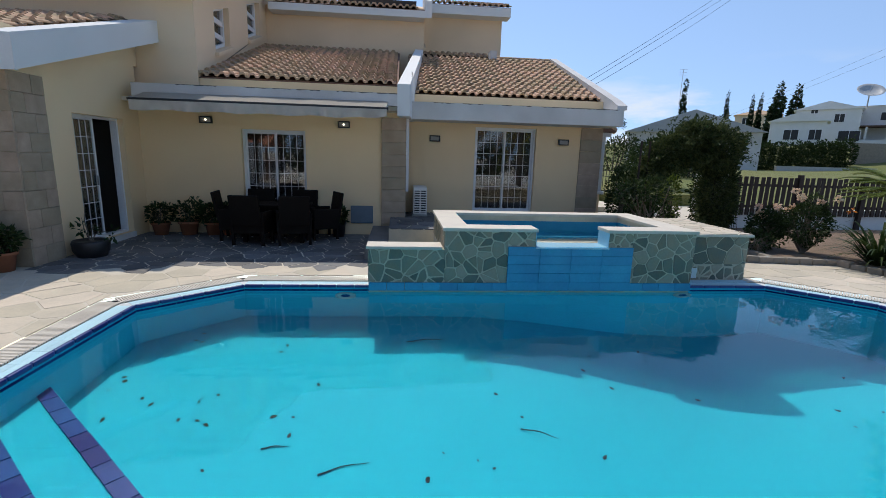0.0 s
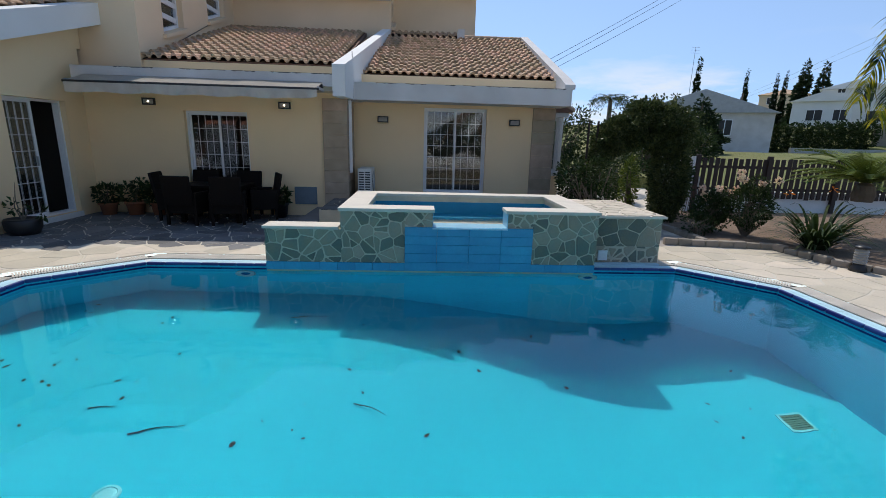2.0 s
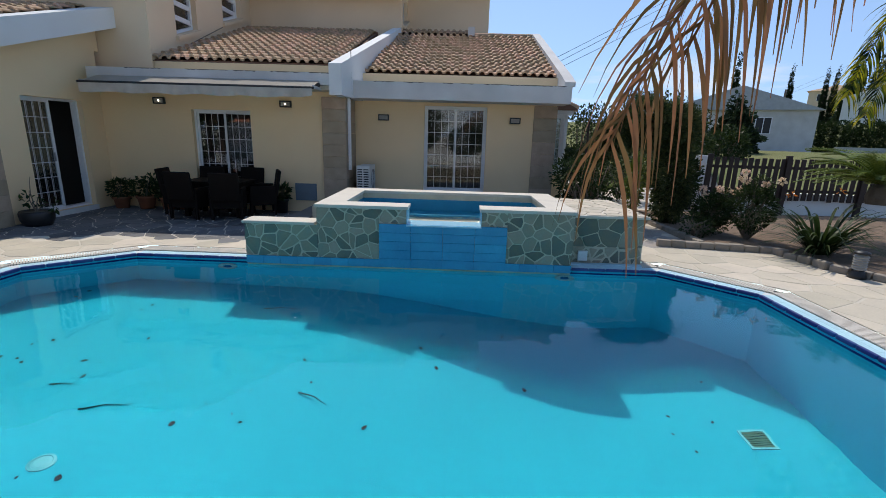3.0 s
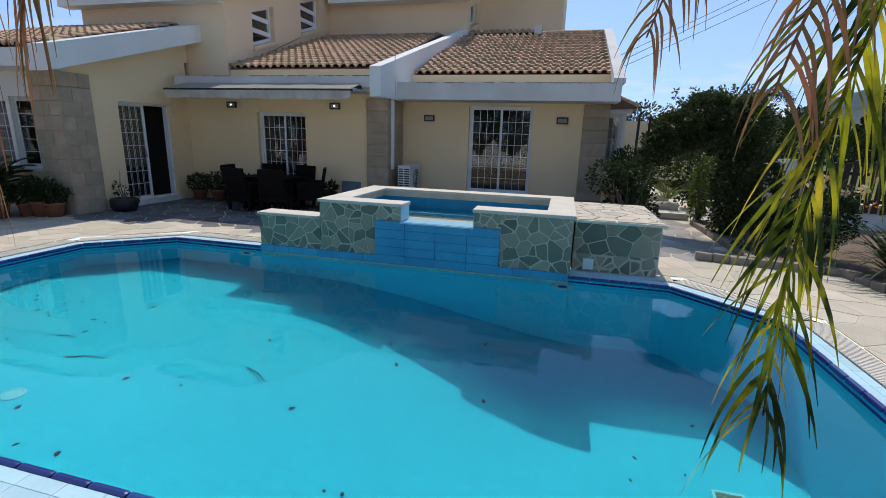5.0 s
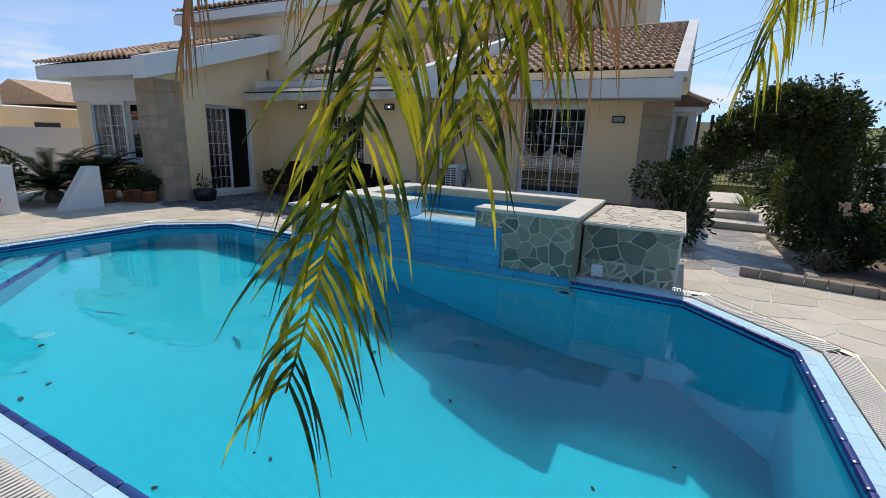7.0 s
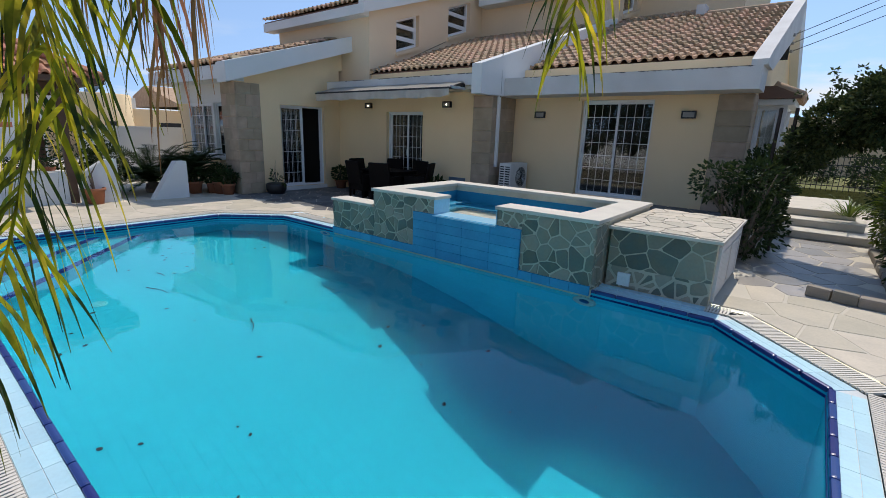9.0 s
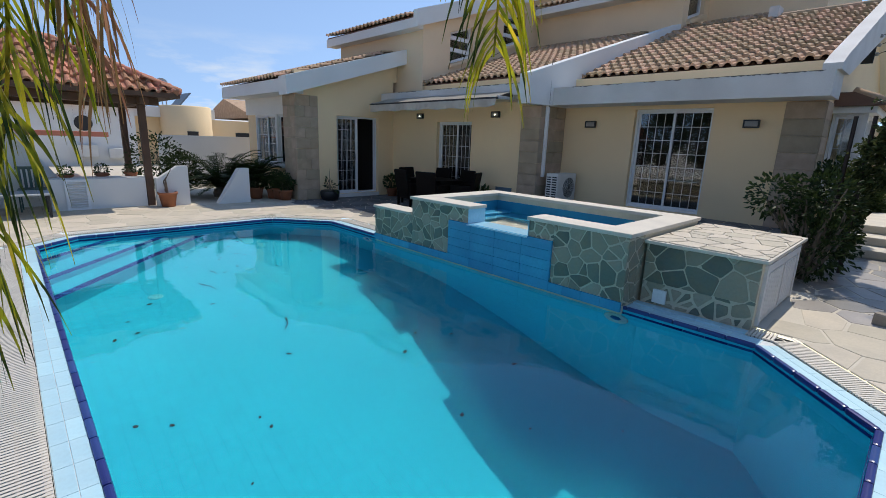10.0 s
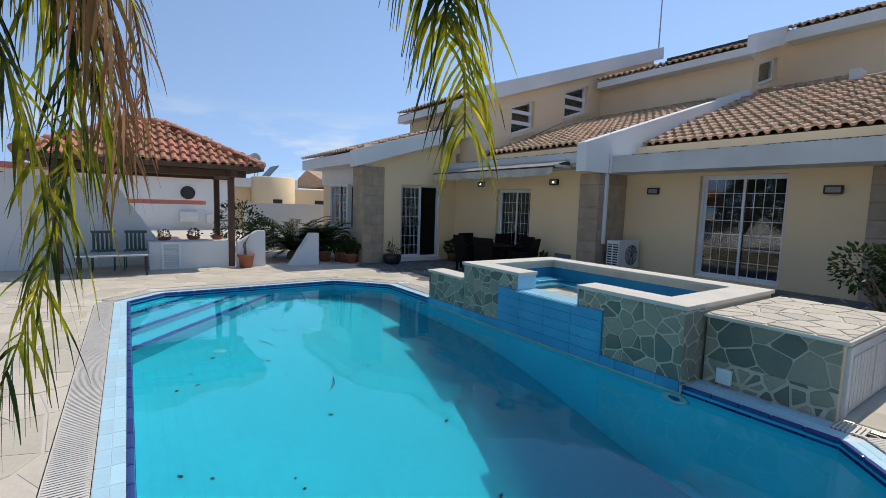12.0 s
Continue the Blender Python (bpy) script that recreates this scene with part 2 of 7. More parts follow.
def pool_floor_material():
    """Pale turquoise render tiles with thin dark joints, darker blotches of silt."""
    m = material("turquoise_pool_tile", (0.009, 0.345, 0.45), 0.9, (0.008, 0.305, 0.405), 0.5, 14, 0.0, spec=0.05)
    t = m.node_tree
    b = t.nodes["Principled BSDF"]
    src = b.inputs["Base Color"].links[0].from_socket
    tc, br = t.nodes.new("ShaderNodeTexCoord"), t.nodes.new("ShaderNodeTexBrick")
    br.offset = 0.0
    br.inputs["Scale"].default_value, br.inputs["Mortar Size"].default_value = 1.0, 0.0035
    br.inputs["Brick Width"].default_value, br.inputs["Row Height"].default_value = 0.25, 0.125
    br.inputs["Color1"].default_value = br.inputs["Color2"].default_value = (1, 1, 1, 1)
    br.inputs["Mortar"].default_value = (0.45, 0.55, 0.60, 1)
    mx = t.nodes.new("ShaderNodeMix")
    mx.data_type, mx.blend_type = "RGBA", "MULTIPLY"
    mx.inputs["Factor"].default_value = 0.28
    t.links.new(tc.outputs["Object"], br.inputs["Vector"])
    t.links.new(src, mx.inputs["A"])
    t.links.new(br.outputs["Color"], mx.inputs["B"])
    t.links.new(mx.outputs["Result"], b.inputs["Base Color"])
    return m


POOLFLOOR = pool_floor_material()
SPATILE = material("deep_blue_spa_tile", (0.016, 0.25, 0.40), 0.5, (0.013, 0.20, 0.34), 2.5, 20, 0.0, spec=0.2)
INLET = material("pale_turquoise_plastic", (0.06, 0.42, 0.48), 0.6, None, 4, 20, 0.0)
DRAINGREEN = material("mossy_green_plastic", (0.02, 0.11, 0.06), 0.7, None, 6, 30, 0.0)
POOLWALL = material("blue_pool_wall_tile", (0.010, 0.45, 0.60), 0.7, (0.009, 0.40, 0.54), 0.8, 20, 0.0, spec=0.1)


# ---- building helpers ----
def mesh_from(name, bm, mat, smooth=False):
    me = bpy.data.meshes.new(name)
    bm.to_mesh(me)
    bm.free()
    me.materials.append(mat)
    if smooth:
        for p in me.polygons:
            p.use_smooth = True
    return me


def part(name, bm, mat, parent, label="", smooth=False):
    ob = new(name, mesh_from(name, bm, mat, smooth))
    ob.parent = parent
    return tagged(ob, label) if label else ob


def whole(name, bm, mat, label, category, group="", kind="", smooth=False):
    return tagged(new(name, mesh_from(name, bm, mat, smooth)), label, category, group, kind)


def thing(name, label, category, at=(0, 0, 0), turn=0.0, group="", kind=""):
    ob = new(name)
    ob.empty_display_size = 0.1
    ob.matrix_basis = pose(*at, 0, 0, turn)
    return tagged(ob, label, category, group, kind)


def box(bm, x0, x1, y0, y1, z0, z1, bevel=0.0, m=None):
    r = bmesh.ops.create_cube(bm, size=1.0)
    vs = r["verts"]
    for v in vs:
        v.co = Vector(((x0 + x1) / 2 + v.co.x * (x1 - x0), (y0 + y1) / 2 + v.co.y * (y1 - y0), (z0 + z1) / 2 + v.co.z * (z1 - z0)))
    if bevel:
        es = list({e for v in vs for e in v.link_edges})
        r = bmesh.ops.bevel(bm, geom=es, offset=bevel, segments=2, affect="EDGES", profile=0.6)
        vs = list({v for f in r["faces"] for v in f.verts} | {v for v in vs if v.is_valid})
    if m is not None:
        bmesh.ops.transform(bm, matrix=m, verts=vs)
    return bm


def cubes(*specs, bevel=0.0):
    bm = bmesh.new()
    for s in specs:
        box(bm, *s, bevel=bevel)
    return bm


def rod(bm, p0, p1, r0, r1=None, n=10):
    """A tapered rod from p0 to p1."""
    p0, p1 = Vector(p0), Vector(p1)
    r1 = r0 if r1 is None else r1
    q = (p1 - p0).to_track_quat("Z", "Y").to_matrix()
    rings = []
    for p, r in ((p0, r0), (p1, r1)):
        rings.append([bm.verts.new(p + q @ Vector((r * math.cos(2 * math.pi * k / n), r * math.sin(2 * math.pi * k / n), 0))) for k in range(n)])
    for k in range(n):
        bm.faces.new((rings[0][k], rings[0][(k + 1) % n], rings[1][(k + 1) % n], rings[1][k]))
    bm.faces.new(rings[0][::-1])
    bm.faces.new(rings[1])
    return bm


def lathe(bm, profile, n=24, at=(0, 0, 0)):
    """A turned shape from (radius, height) pairs."""
    rings = []
    for r, z in profile:
        rings.append([bm.verts.new((at[0] + r * math.cos(2 * math.pi * k / n), at[1] + r * math.sin(2 * math.pi * k / n), at[2] + z)) for k in range(n)])
    for a, b in zip(rings, rings[1:]):
        for k in range(n):
            bm.faces.new((a[k], a[(k + 1) % n], b[(k + 1) % n], b[k]))
    bm.faces.new(rings[0][::-1])
    bm.faces.new(rings[-1])
    return bm


def slab(bm, poly, z0, z1, place=None):
    """A flat plate over a polygon in (u, v), from z0 to z1 along w; place maps (u, v, w) into space."""
    f = place or (lambda u, v, w: (u, v, w))
    lo = [bm.verts.new(f(u, v, z0)) for u, v in poly]
    hi = [bm.verts.new(f(u, v, z1)) for u, v in poly]
    n = len(poly)
    bm.faces.new(lo[::-1])
    bm.faces.new(hi)
    for k in range(n):
        bm.faces.new((lo[k], lo[(k + 1) % n], hi[(k + 1) % n], hi[k]))
    return bm


def holed(bm, u0, u1, v0, v1, holes, w0, w1, place):
    """A wall plate from u0 to u1 and v0 to v1 with rectangular holes (u0, u1, v0, v1), as blocks."""
    us = sorted({u0, u1, *[h[0] for h in holes], *[h[1] for h in holes]})
    vs = sorted({v0, v1, *[h[2] for h in holes], *[h[3] for h in holes]})
    for a, b in zip(us, us[1:]):
        run = None
        for c, d in zip(vs, vs[1:]):
            mu, mv = (a + b) / 2, (c + d) / 2
            if any(h[0] < mu < h[1] and h[2] < mv < h[3] for h in holes):
                if run:
                    slab(bm, [(a, run[0]), (b, run[0]), (b, run[1]), (a, run[1])], w0, w1, place)
                run = None
            else:
                run = (run[0], d) if run else (c, d)
        if run:
            slab(bm, [(a, run[0]), (b, run[0]), (b, run[1]), (a, run[1])], w0, w1, place)
    bmesh.ops.recalc_face_normals(bm, faces=bm.faces)
    return bm


def on_y(y):
    """A plane facing -y: u is x, v is z, w goes inwards."""
    return lambda u, v, w: (u, y + w, v)


def on_x(x):
    """A plane facing +x: u is y, v is z, w goes inwards."""
    return lambda u, v, w: (x - w, u, v)


def clip(poly, nx, ny, c):
    """Keeps the side of poly where nx * x + ny * y <= c."""
    out = []
    for k in range(len(poly)):
        p, q = poly[k - 1], poly[k]
        dp, dq = nx * p[0] + ny * p[1] - c, nx * q[0] + ny * q[1] - c
        if (dp <= 0) != (dq <= 0):
            s = dp / (dp - dq)
            out.append((p[0] + s * (q[0] - p[0]), p[1] + s * (q[1] - p[1])))
        if dq <= 0:
            out.append(q)
    return out


def crazy(x0, x1, y0, y1, size, joint, rng, jitter=0.42, stretch=1.0):
    """Irregular stones: cells round scattered seeds in a rectangle, each shrunk by half a joint."""
    nx, ny = max(1, round((x1 - x0) / (size * stretch))), max(1, round((y1 - y0) / size))
    dx, dy = (x1 - x0) / nx, (y1 - y0) / ny
    seeds = {}
    for i in range(-2, nx + 2):
        for j in range(-2, ny + 2):
            seeds[i, j] = (x0 + (i + 0.5 + 0.5 * (j % 2) - 0.25 + rng.uniform(-jitter, jitter)) * dx, y0 + (j + 0.5 + rng.uniform(-jitter, jitter)) * dy)
    cells = []
    for i in range(-1, nx + 1):
        for j in range(-1, ny + 1):
            sx, sy = seeds[i, j]
            poly = [(sx - 2 * dx, sy - 2 * dy), (sx + 2 * dx, sy - 2 * dy), (sx + 2 * dx, sy + 2 * dy), (sx - 2 * dx, sy + 2 * dy)]
            for a in range(i - 2, i + 3):
                for b in range(j - 2, j + 3):
                    if (a, b) != (i, j) and (a, b) in seeds:
                        tx, ty = seeds[a, b]
                        l = math.hypot(tx - sx, ty - sy) or 1e-6
                        ux, uy = (tx - sx) / l, (ty - sy) / l
                        poly = clip(poly, ux, uy, ux * (sx + tx) / 2 + uy * (sy + ty) / 2 - joint * rng.uniform(0.35, 0.75))
            for n in ((-1, 0, -x0), (1, 0, x1), (0, -1, -y0), (0, 1, y1)):
                poly = clip(poly, *n)
            if len(poly) > 2:
                cells.append(poly)
    return cells


def area(poly):
    return abs(sum(poly[k - 1][0] * poly[k][1] - poly[k][0] * poly[k - 1][1] for k in range(len(poly)))) / 2


def stone_mesh(poly, w0, w1, mat, place, edge=0.006):
    """One flat stone with a narrow chamfer, as a mesh about its own place."""
    bm = bmesh.new()
    cx, cy = sum(p[0] for p in poly) / len(poly), sum(p[1] for p in poly) / len(poly)
    inner = []
    for x, y in poly:
        l = math.hypot(x - cx, y - cy) or 1
        s = max(0.5, 1 - edge * 1.5 / l)
        inner.append((cx + (x - cx) * s, cy + (y - cy) * s))
    rings = [[bm.verts.new(place(x, y, w)) for x, y in p] for p, w in ((poly, w0), (poly, w1 - (edge if w1 > w0 else -edge)), (inner, w1))]
    n = len(poly)
    for a, b in zip(rings, rings[1:]):
        for k in range(n):
            bm.faces.new((a[k], a[(k + 1) % n], b[(k + 1) % n], b[k]))
    bm.faces.new(rings[-1])
    bmesh.ops.recalc_face_normals(bm, faces=bm.faces)
    return bm

# ---- ground and pool shell ----
DECK, RIM, WATERLINE = -0.10, -0.13, -0.205
POOL = [(-0.96, 2.0), (6.9, 2.0), (7.79, 2.89), (7.79, 5.66), (6.92, 6.55), (-0.55, 6.55), (-1.47, 5.70), (-1.47, 2.51)]


def grown(poly, d):
    """The convex polygon, counter-clockwise, moved outwards by d."""
    lines = []
    for k in range(len(poly)):
        (ax, ay), (bx, by) = poly[k], poly[(k + 1) % len(poly)]
        l = math.hypot(bx - ax, by - ay)
        nx, ny = (by - ay) / l, -(bx - ax) / l
        lines.append((nx, ny, nx * ax + ny * ay + d))
    out = []
    for k in range(len(lines)):
        (a, b, c), (e, f, g) = lines[k - 1], lines[k]
        det = a * f - b * e
        out.append(((c * f - b * g) / det, (a * g - c * e) / det))
    return out


def ring_face(bm, outer, inner, z):
    vo = [bm.verts.new((x, y, z)) for x, y in outer]
    vi = [bm.verts.new((x, y, z)) for x, y in inner]
    es = [bm.edges.new((v[k - 1], v[k])) for v in (vo, vi) for k in range(len(v))]
    bmesh.ops.triangle_fill(bm, use_beauty=True, edges=es)
    for f in bm.faces:
        if f.normal.z < 0:
            f.normal_flip()


bm = bmesh.new()
ring_face(bm, [(-900, -900), (900, -900), (900, 900), (-900, 900)], grown(POOL, 0.45), DECK - 0.0045)
whole("ground", bm, MORTAR, "pale mortar bed and ground around the pool", "ground", kind="structure")

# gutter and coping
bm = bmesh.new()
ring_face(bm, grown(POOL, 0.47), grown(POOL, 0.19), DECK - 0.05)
# Flat sheet, coloured near-black to supply the shade below the slats.
whole("pool_gutter", bm, DARKGAP, "near-black sheet giving the shade in the gutter under the grate", "gutter", kind="structure")

bm = bmesh.new()
ring_face(bm, grown(POOL, 0.20), grown(POOL, 0.03), RIM + 0.0025)
whole("pool_coping_bed", bm, GROUT, "white grout bed under the light blue coping", "coping", kind="structure")


def along(poly, d, run):
    """Pieces of about run metres along the sides of poly grown by d: start, direction, outward normal, length."""
    g = grown(poly, d)
    for k in range(len(g)):
        p, q = Vector(g[k]), Vector(g[(k + 1) % len(g)])
        l = (q - p).length
        n = max(1, round(l / run))
        t = (q - p) / l
        for i in range(n):
            yield k, p + t * (l * i / n), t, Vector((t.y, -t.x)), l / n


def shared_block(name, l, w, h, mat, bevel, cache={}):
    key = (name, round(l, 3))
    if key not in cache:
        bm = bmesh.new()
        box(bm, 0.0015, l - 0.0015, -w, 0, 0, h, bevel=bevel)
        cache[key] = mesh_from(name, bm, mat)
    return cache[key]


coping = tagged(new("pool_coping"), "light blue tiled coping with a dark blue rounded edge", "coping", kind="structure")
for k, p, t, n, l in along(POOL, 0.03, 0.25):
    for j in range(2):
        ob = new("coping_tile", shared_block("coping_tile", l, 0.082, 0.012, COPING, 0.002))
        ob.parent = coping
        q = p + n * (0.085 * j)
        ob.matrix_basis = pose(q.x, q.y, RIM - 0.006, 0, 0, math.degrees(math.atan2(t.y, t.x)))
for k, p, t, n, l in along(POOL, 0.0, 0.24):
    ob = new("edge_tile", shared_block("edge_tile", l, 0.045, 0.05, EDGETILE, 0.018))
    ob.parent = coping
    q = p - n * 0.014
    ob.matrix_basis = pose(q.x, q.y, RIM - 0.032, 0, 0, math.degrees(math.atan2(t.y, t.x)))

# the overflow grate: cross slats along two rails
grate = tagged(new("overflow_grate"), "cream plastic slatted overflow grate around the pool", "grate", kind="structure")
rails = bmesh.new()
ring_face(rails, grown(POOL, 0.235), grown(POOL, 0.203), DECK - 0.012)
part("inner_rail", rails, GRATE, grate)
rails = bmesh.new()
ring_face(rails, grown(POOL, 0.445), grown(POOL, 0.42), DECK - 0.012)
part("outer_rail", rails, GRATE, grate)
rails = bmesh.new()
ring_face(rails, grown(POOL, 0.335), grown(POOL, 0.318), DECK - 0.014)
part("middle_rail", rails, GRATE, grate)
slats = bmesh.new()
for k, p, t, n, l in along(POOL, 0.21, 0.030):
    c = p + n * 0.11 + t * l / 2
    if 5.6 < c.x < 6.62 and c.y > 6.5:
        continue
    box(slats, -0.0095, 0.0095, -0.115, 0.115, -0.02, 0, m=pose(c.x, c.y, DECK - 0.008, 0, 0, math.degrees(math.atan2(t.y, t.x))))
tagged(part("slats", slats, GRATE, grate), kind="stuff")


def floor_z(x):
    s = min(1.0, max(0.0, (x - 2.0) / 4.2))
    return -1.20 - 1.05 * s * s * (3 - 2 * s)


# pool walls and sloping floor
WALLLINE = grown(POOL, 0.045)
bm = bmesh.new()
top = [bm.verts.new((x, y, RIM - 0.02)) for x, y in WALLLINE]
bot = [bm.verts.new((x, y, floor_z(x) - 0.02)) for x, y in WALLLINE]
for k in range(len(POOL)):
    if abs(POOL[k][0] - POOL[(k + 1) % 8][0]) > 3:
        (ax, ay), (bx, by) = WALLLINE[k], WALLLINE[(k + 1) % 8]
        cuts = sorted([2.0 + 0.35 * i for i in range(13)], reverse=bx < ax)
        pts = [(c, ay) for c in cuts]
        chain_t = [top[k]] + [bm.verts.new((x, y, RIM - 0.02)) for x, y in pts] + [top[(k + 1) % 8]]
        chain_b = [bot[k]] + [bm.verts.new((x, y, floor_z(x) - 0.02)) for x, y in pts] + [bot[(k + 1) % 8]]
        for a in range(len(chain_t) - 1):
            bm.faces.new((chain_t[a], chain_b[a], chain_b[a + 1], chain_t[a + 1]))
    else:
        bm.faces.new((top[k], bot[k], bot[(k + 1) % 8], top[(k + 1) % 8]))
bmesh.ops.recalc_face_normals(bm, faces=bm.faces)
pool_wall = whole("pool_wall", bm, POOLWALL, "blue tiled pool wall below the rim", "pool wall", kind="structure")
solid = pool_wall.modifiers.new("thickness", "SOLIDIFY")
solid.thickness, solid.offset = 0.12, 0.0

bm = bmesh.new()
spans = [-1.47] + [2.0 + 0.35 * i for i in range(13)] + [7.79]
for x0, x1 in zip(spans, spans[1:]):
    poly = [p for p in POOL]
    poly = clip(clip(poly, 1, 0, x1), -1, 0, -x0)
    bm.faces.new([bm.verts.new((x, y, floor_z(x))) for x, y in poly])
bmesh.ops.remove_doubles(bm, verts=bm.verts, dist=0.0005)
bmesh.ops.recalc_face_normals(bm, faces=bm.faces)
for f in bm.faces:
    if f.normal.z < 0:
        f.normal_flip()
whole("pool_floor", bm, POOLFLOOR, "turquoise tiled pool floor sloping to a deep end", "pool floor", kind="structure", smooth=True)

bm = bmesh.new()
bm.faces.new([bm.verts.new((x, y, WATERLINE)) for x, y in grown(POOL, -0.004)])
pool_water = whole("water", bm, WATER, "clear still water in the swimming pool", "water", kind="structure")
pool_water.visible_shadow = False

# mosaic band at the waterline
band = tagged(new("mosaic_band"), "dark blue mosaic band along the pool rim", "mosaic", kind="structure")
for k, p, t, n, l in along(POOL, -0.019, 0.20):
    ob = new("band_tile", shared_block("band_tile", l, 0.004, 0.022, BLUETILE, 0.0))
    ob.parent = band
    ob.matrix_basis = pose(p.x, p.y, RIM - 0.065, 0, 0, math.degrees(math.atan2(t.y, t.x)))

# three diagonal entry steps in the corner, each edged in dark blue tiles
for i, (ax, by, z) in enumerate(((-0.30, 3.02, -0.235), (0.50, 3.78, -0.45), (1.14, 4.38, -0.70))):
    a, b = Vector((ax, 2.0)), Vector((-1.47, by))
    poly = [(-0.96, 2.003), (a.x, 2.003), (-1.467, b.y), (-1.467, 2.51)]
    st = tagged(new("entry_step"), "pale blue pool step edged with dark blue tiles", "step", "pool entry steps", "structure")
    bm = bmesh.new()
    slab(bm, poly, floor_z(0) if i == 2 else z - 0.22, z)
    bmesh.ops.recalc_face_normals(bm, faces=bm.faces)
    part("tread", bm, POOLFLOOR, st)
    t = (b - a).normalized()
    n = max(1, round((b - a).length / 0.24))
    l = (b - a).length / n
    for j in range(n):
        ob = new("nosing_tile", shared_block("nosing_tile", l - 0.008, 0.115, 0.014, BLUETILE, 0.002))
        ob.parent = st
        q = a + t * (l * j) + Vector((-t.y, t.x)) * 0.119
        ob.matrix_basis = pose(q.x, q.y, z + 0.001, 0, 0, math.degrees(math.atan2(t.y, t.x)))

# ---- house walls ----
def sloped(x0, x1, pts):
    bm = bmesh.new()
    slab(bm, pts, x0, x1, lambda u, v, w: (w, u, v))
    bmesh.ops.recalc_face_normals(bm, faces=bm.faces)
    return bm


T = 0.22
wall = lambda name, bm, mat=STUCCO, label="cream painted stucco house wall": whole(name, bm, mat, label, "wall", kind="structure")
wall("wall_left_wing", holed(bmesh.new(), 7.40, 10.52, -0.1, 3.2, [(8.59, 9.975, 0.0, 2.15)], 0, T, on_x(-3.75)))
wall("wall_patio", holed(bmesh.new(), -3.75, 1.12, -0.1, 2.82, [(-1.78, -0.48, 0.0, 2.07)], 0, T, on_y(10.52)))
wall("wall_right_wing", holed(bmesh.new(), 1.59, 6.35, -0.1, 3.02, [(3.26, 4.74, 0.335, 2.34)], 0, T, on_y(11.46)))
wall("wall_right_side", holed(bmesh.new(), 11.46 + T, 20.5, -0.1, 2.85, [(12.35, 13.75, 0.85, 2.25)], 0, T, on_x(6.35)))
# gable part of the left wing above the door
bm = bmesh.new()
slab(bm, [(7.4, 3.2), (10.64, 3.2), (10.64, 3.80), (8.9, 3.2)], 0.0, T, on_x(-3.75))
bmesh.ops.recalc_face_normals(bm, faces=bm.faces)
wall("wall_left_gable", bm)
wall("wall_bay_upper", cubes((-7.6, -3.98, 7.60, 7.82, 2.15, 2.62)), WHITE, "white painted wall over the bay window")
wall("wall_bay_lower", cubes((-7.6, -5.30, 7.62, 7.82, -0.1, 0.66)), STUCCO, "cream wall below the bay window")
wall("wall_bay_end", cubes((-7.6, -6.95, 7.66, 7.86, 0.66, 2.15)), STUCCO)
bm = bmesh.new()
slab(bm, [(-5.30, 7.64), (-4.42, 8.10), (-4.42, 8.30), (-5.30, 7.84)], -0.1, 0.66)
bmesh.ops.recalc_face_normals(bm, faces=bm.faces)
wall("wall_bay_lower_angled", bm)
wall("wall_left_return", cubes((-7.6, -7.38, 7.86, 14, -0.1, 3.0)))

# tower
wall("wall_tower_front", cubes((-6.9, -2.6 - T, 10.66, 10.66 + T, 2.2, 4.62)), STUCCO_HI, "beige stucco upper storey wall")


def skew(y0, z0, slope):
    """A plate in the tower's side wall with all levels rising to the back: u is y, v the height above the slope line."""
    return lambda u, v, w: (-2.6 - w, u, z0 + (u - y0) * slope + v)


SLOPE = 0.33
holes = [(11.70, 12.66, 0.0, 0.86), (14.05, 15.20, 0.02, 0.90)]
bm = holed(bmesh.new(), 10.66, 19.0, -0.55, 1.27, holes, 0, T, skew(11.62, 3.74, SLOPE))
slab(bm, [(10.66, 2.3), (19, 2.3), (19, 3.19 + 2.435), (10.66, 2.90)], 0, T - 0.01, on_x(-2.6))
bmesh.ops.recalc_face_normals(bm, faces=bm.faces)
wall("wall_tower_side", bm, STUCCO_HI, "beige stucco upper storey wall with slanted windows")
wall("wall_upper_left", cubes((-2.6, 2.2, 15.9, 16.12, 3.0, 6.0)), STUCCO_HI, "beige stucco upper storey wall")
up_skew = lambda u, v, w: (2.2 - w, u, 5.06 + (u - 16.16) * SLOPE + v)
wall("wall_upper_return", holed(bmesh.new(), 16.12, 17.72, -2.0, 1.15, [(16.24, 17.38, 0.0, 0.62)], 0, T, up_skew), STUCCO_HI, "beige stucco return wall of the upper storey")
wall("wall_upper_right", cubes((2.2, 5.05, 17.72, 17.94, 3.0, 6.62)), STUCCO_HI, "beige stucco upper storey wall")
wall("wall_upper_end", sloped(4.83, 5.05, [(17.94, 3.0), (23.0, 3.0), (23.0, 8.0), (17.94, 6.5)]), STUCCO_HI, "beige stucco upper storey end wall")

wall("wall_right_gable", sloped(6.13, 6.347, [(11.9, 2.853), (20.5, 2.853), (15.95, 4.58)]))

# strips of wall over the gutters
wall("wall_strip_left", cubes((-2.66, 1.45, 10.745, 10.94, 2.80, 3.06)))
wall("wall_strip_right", cubes((1.72, 6.30, 11.70, 11.90, 2.75, 3.03)))

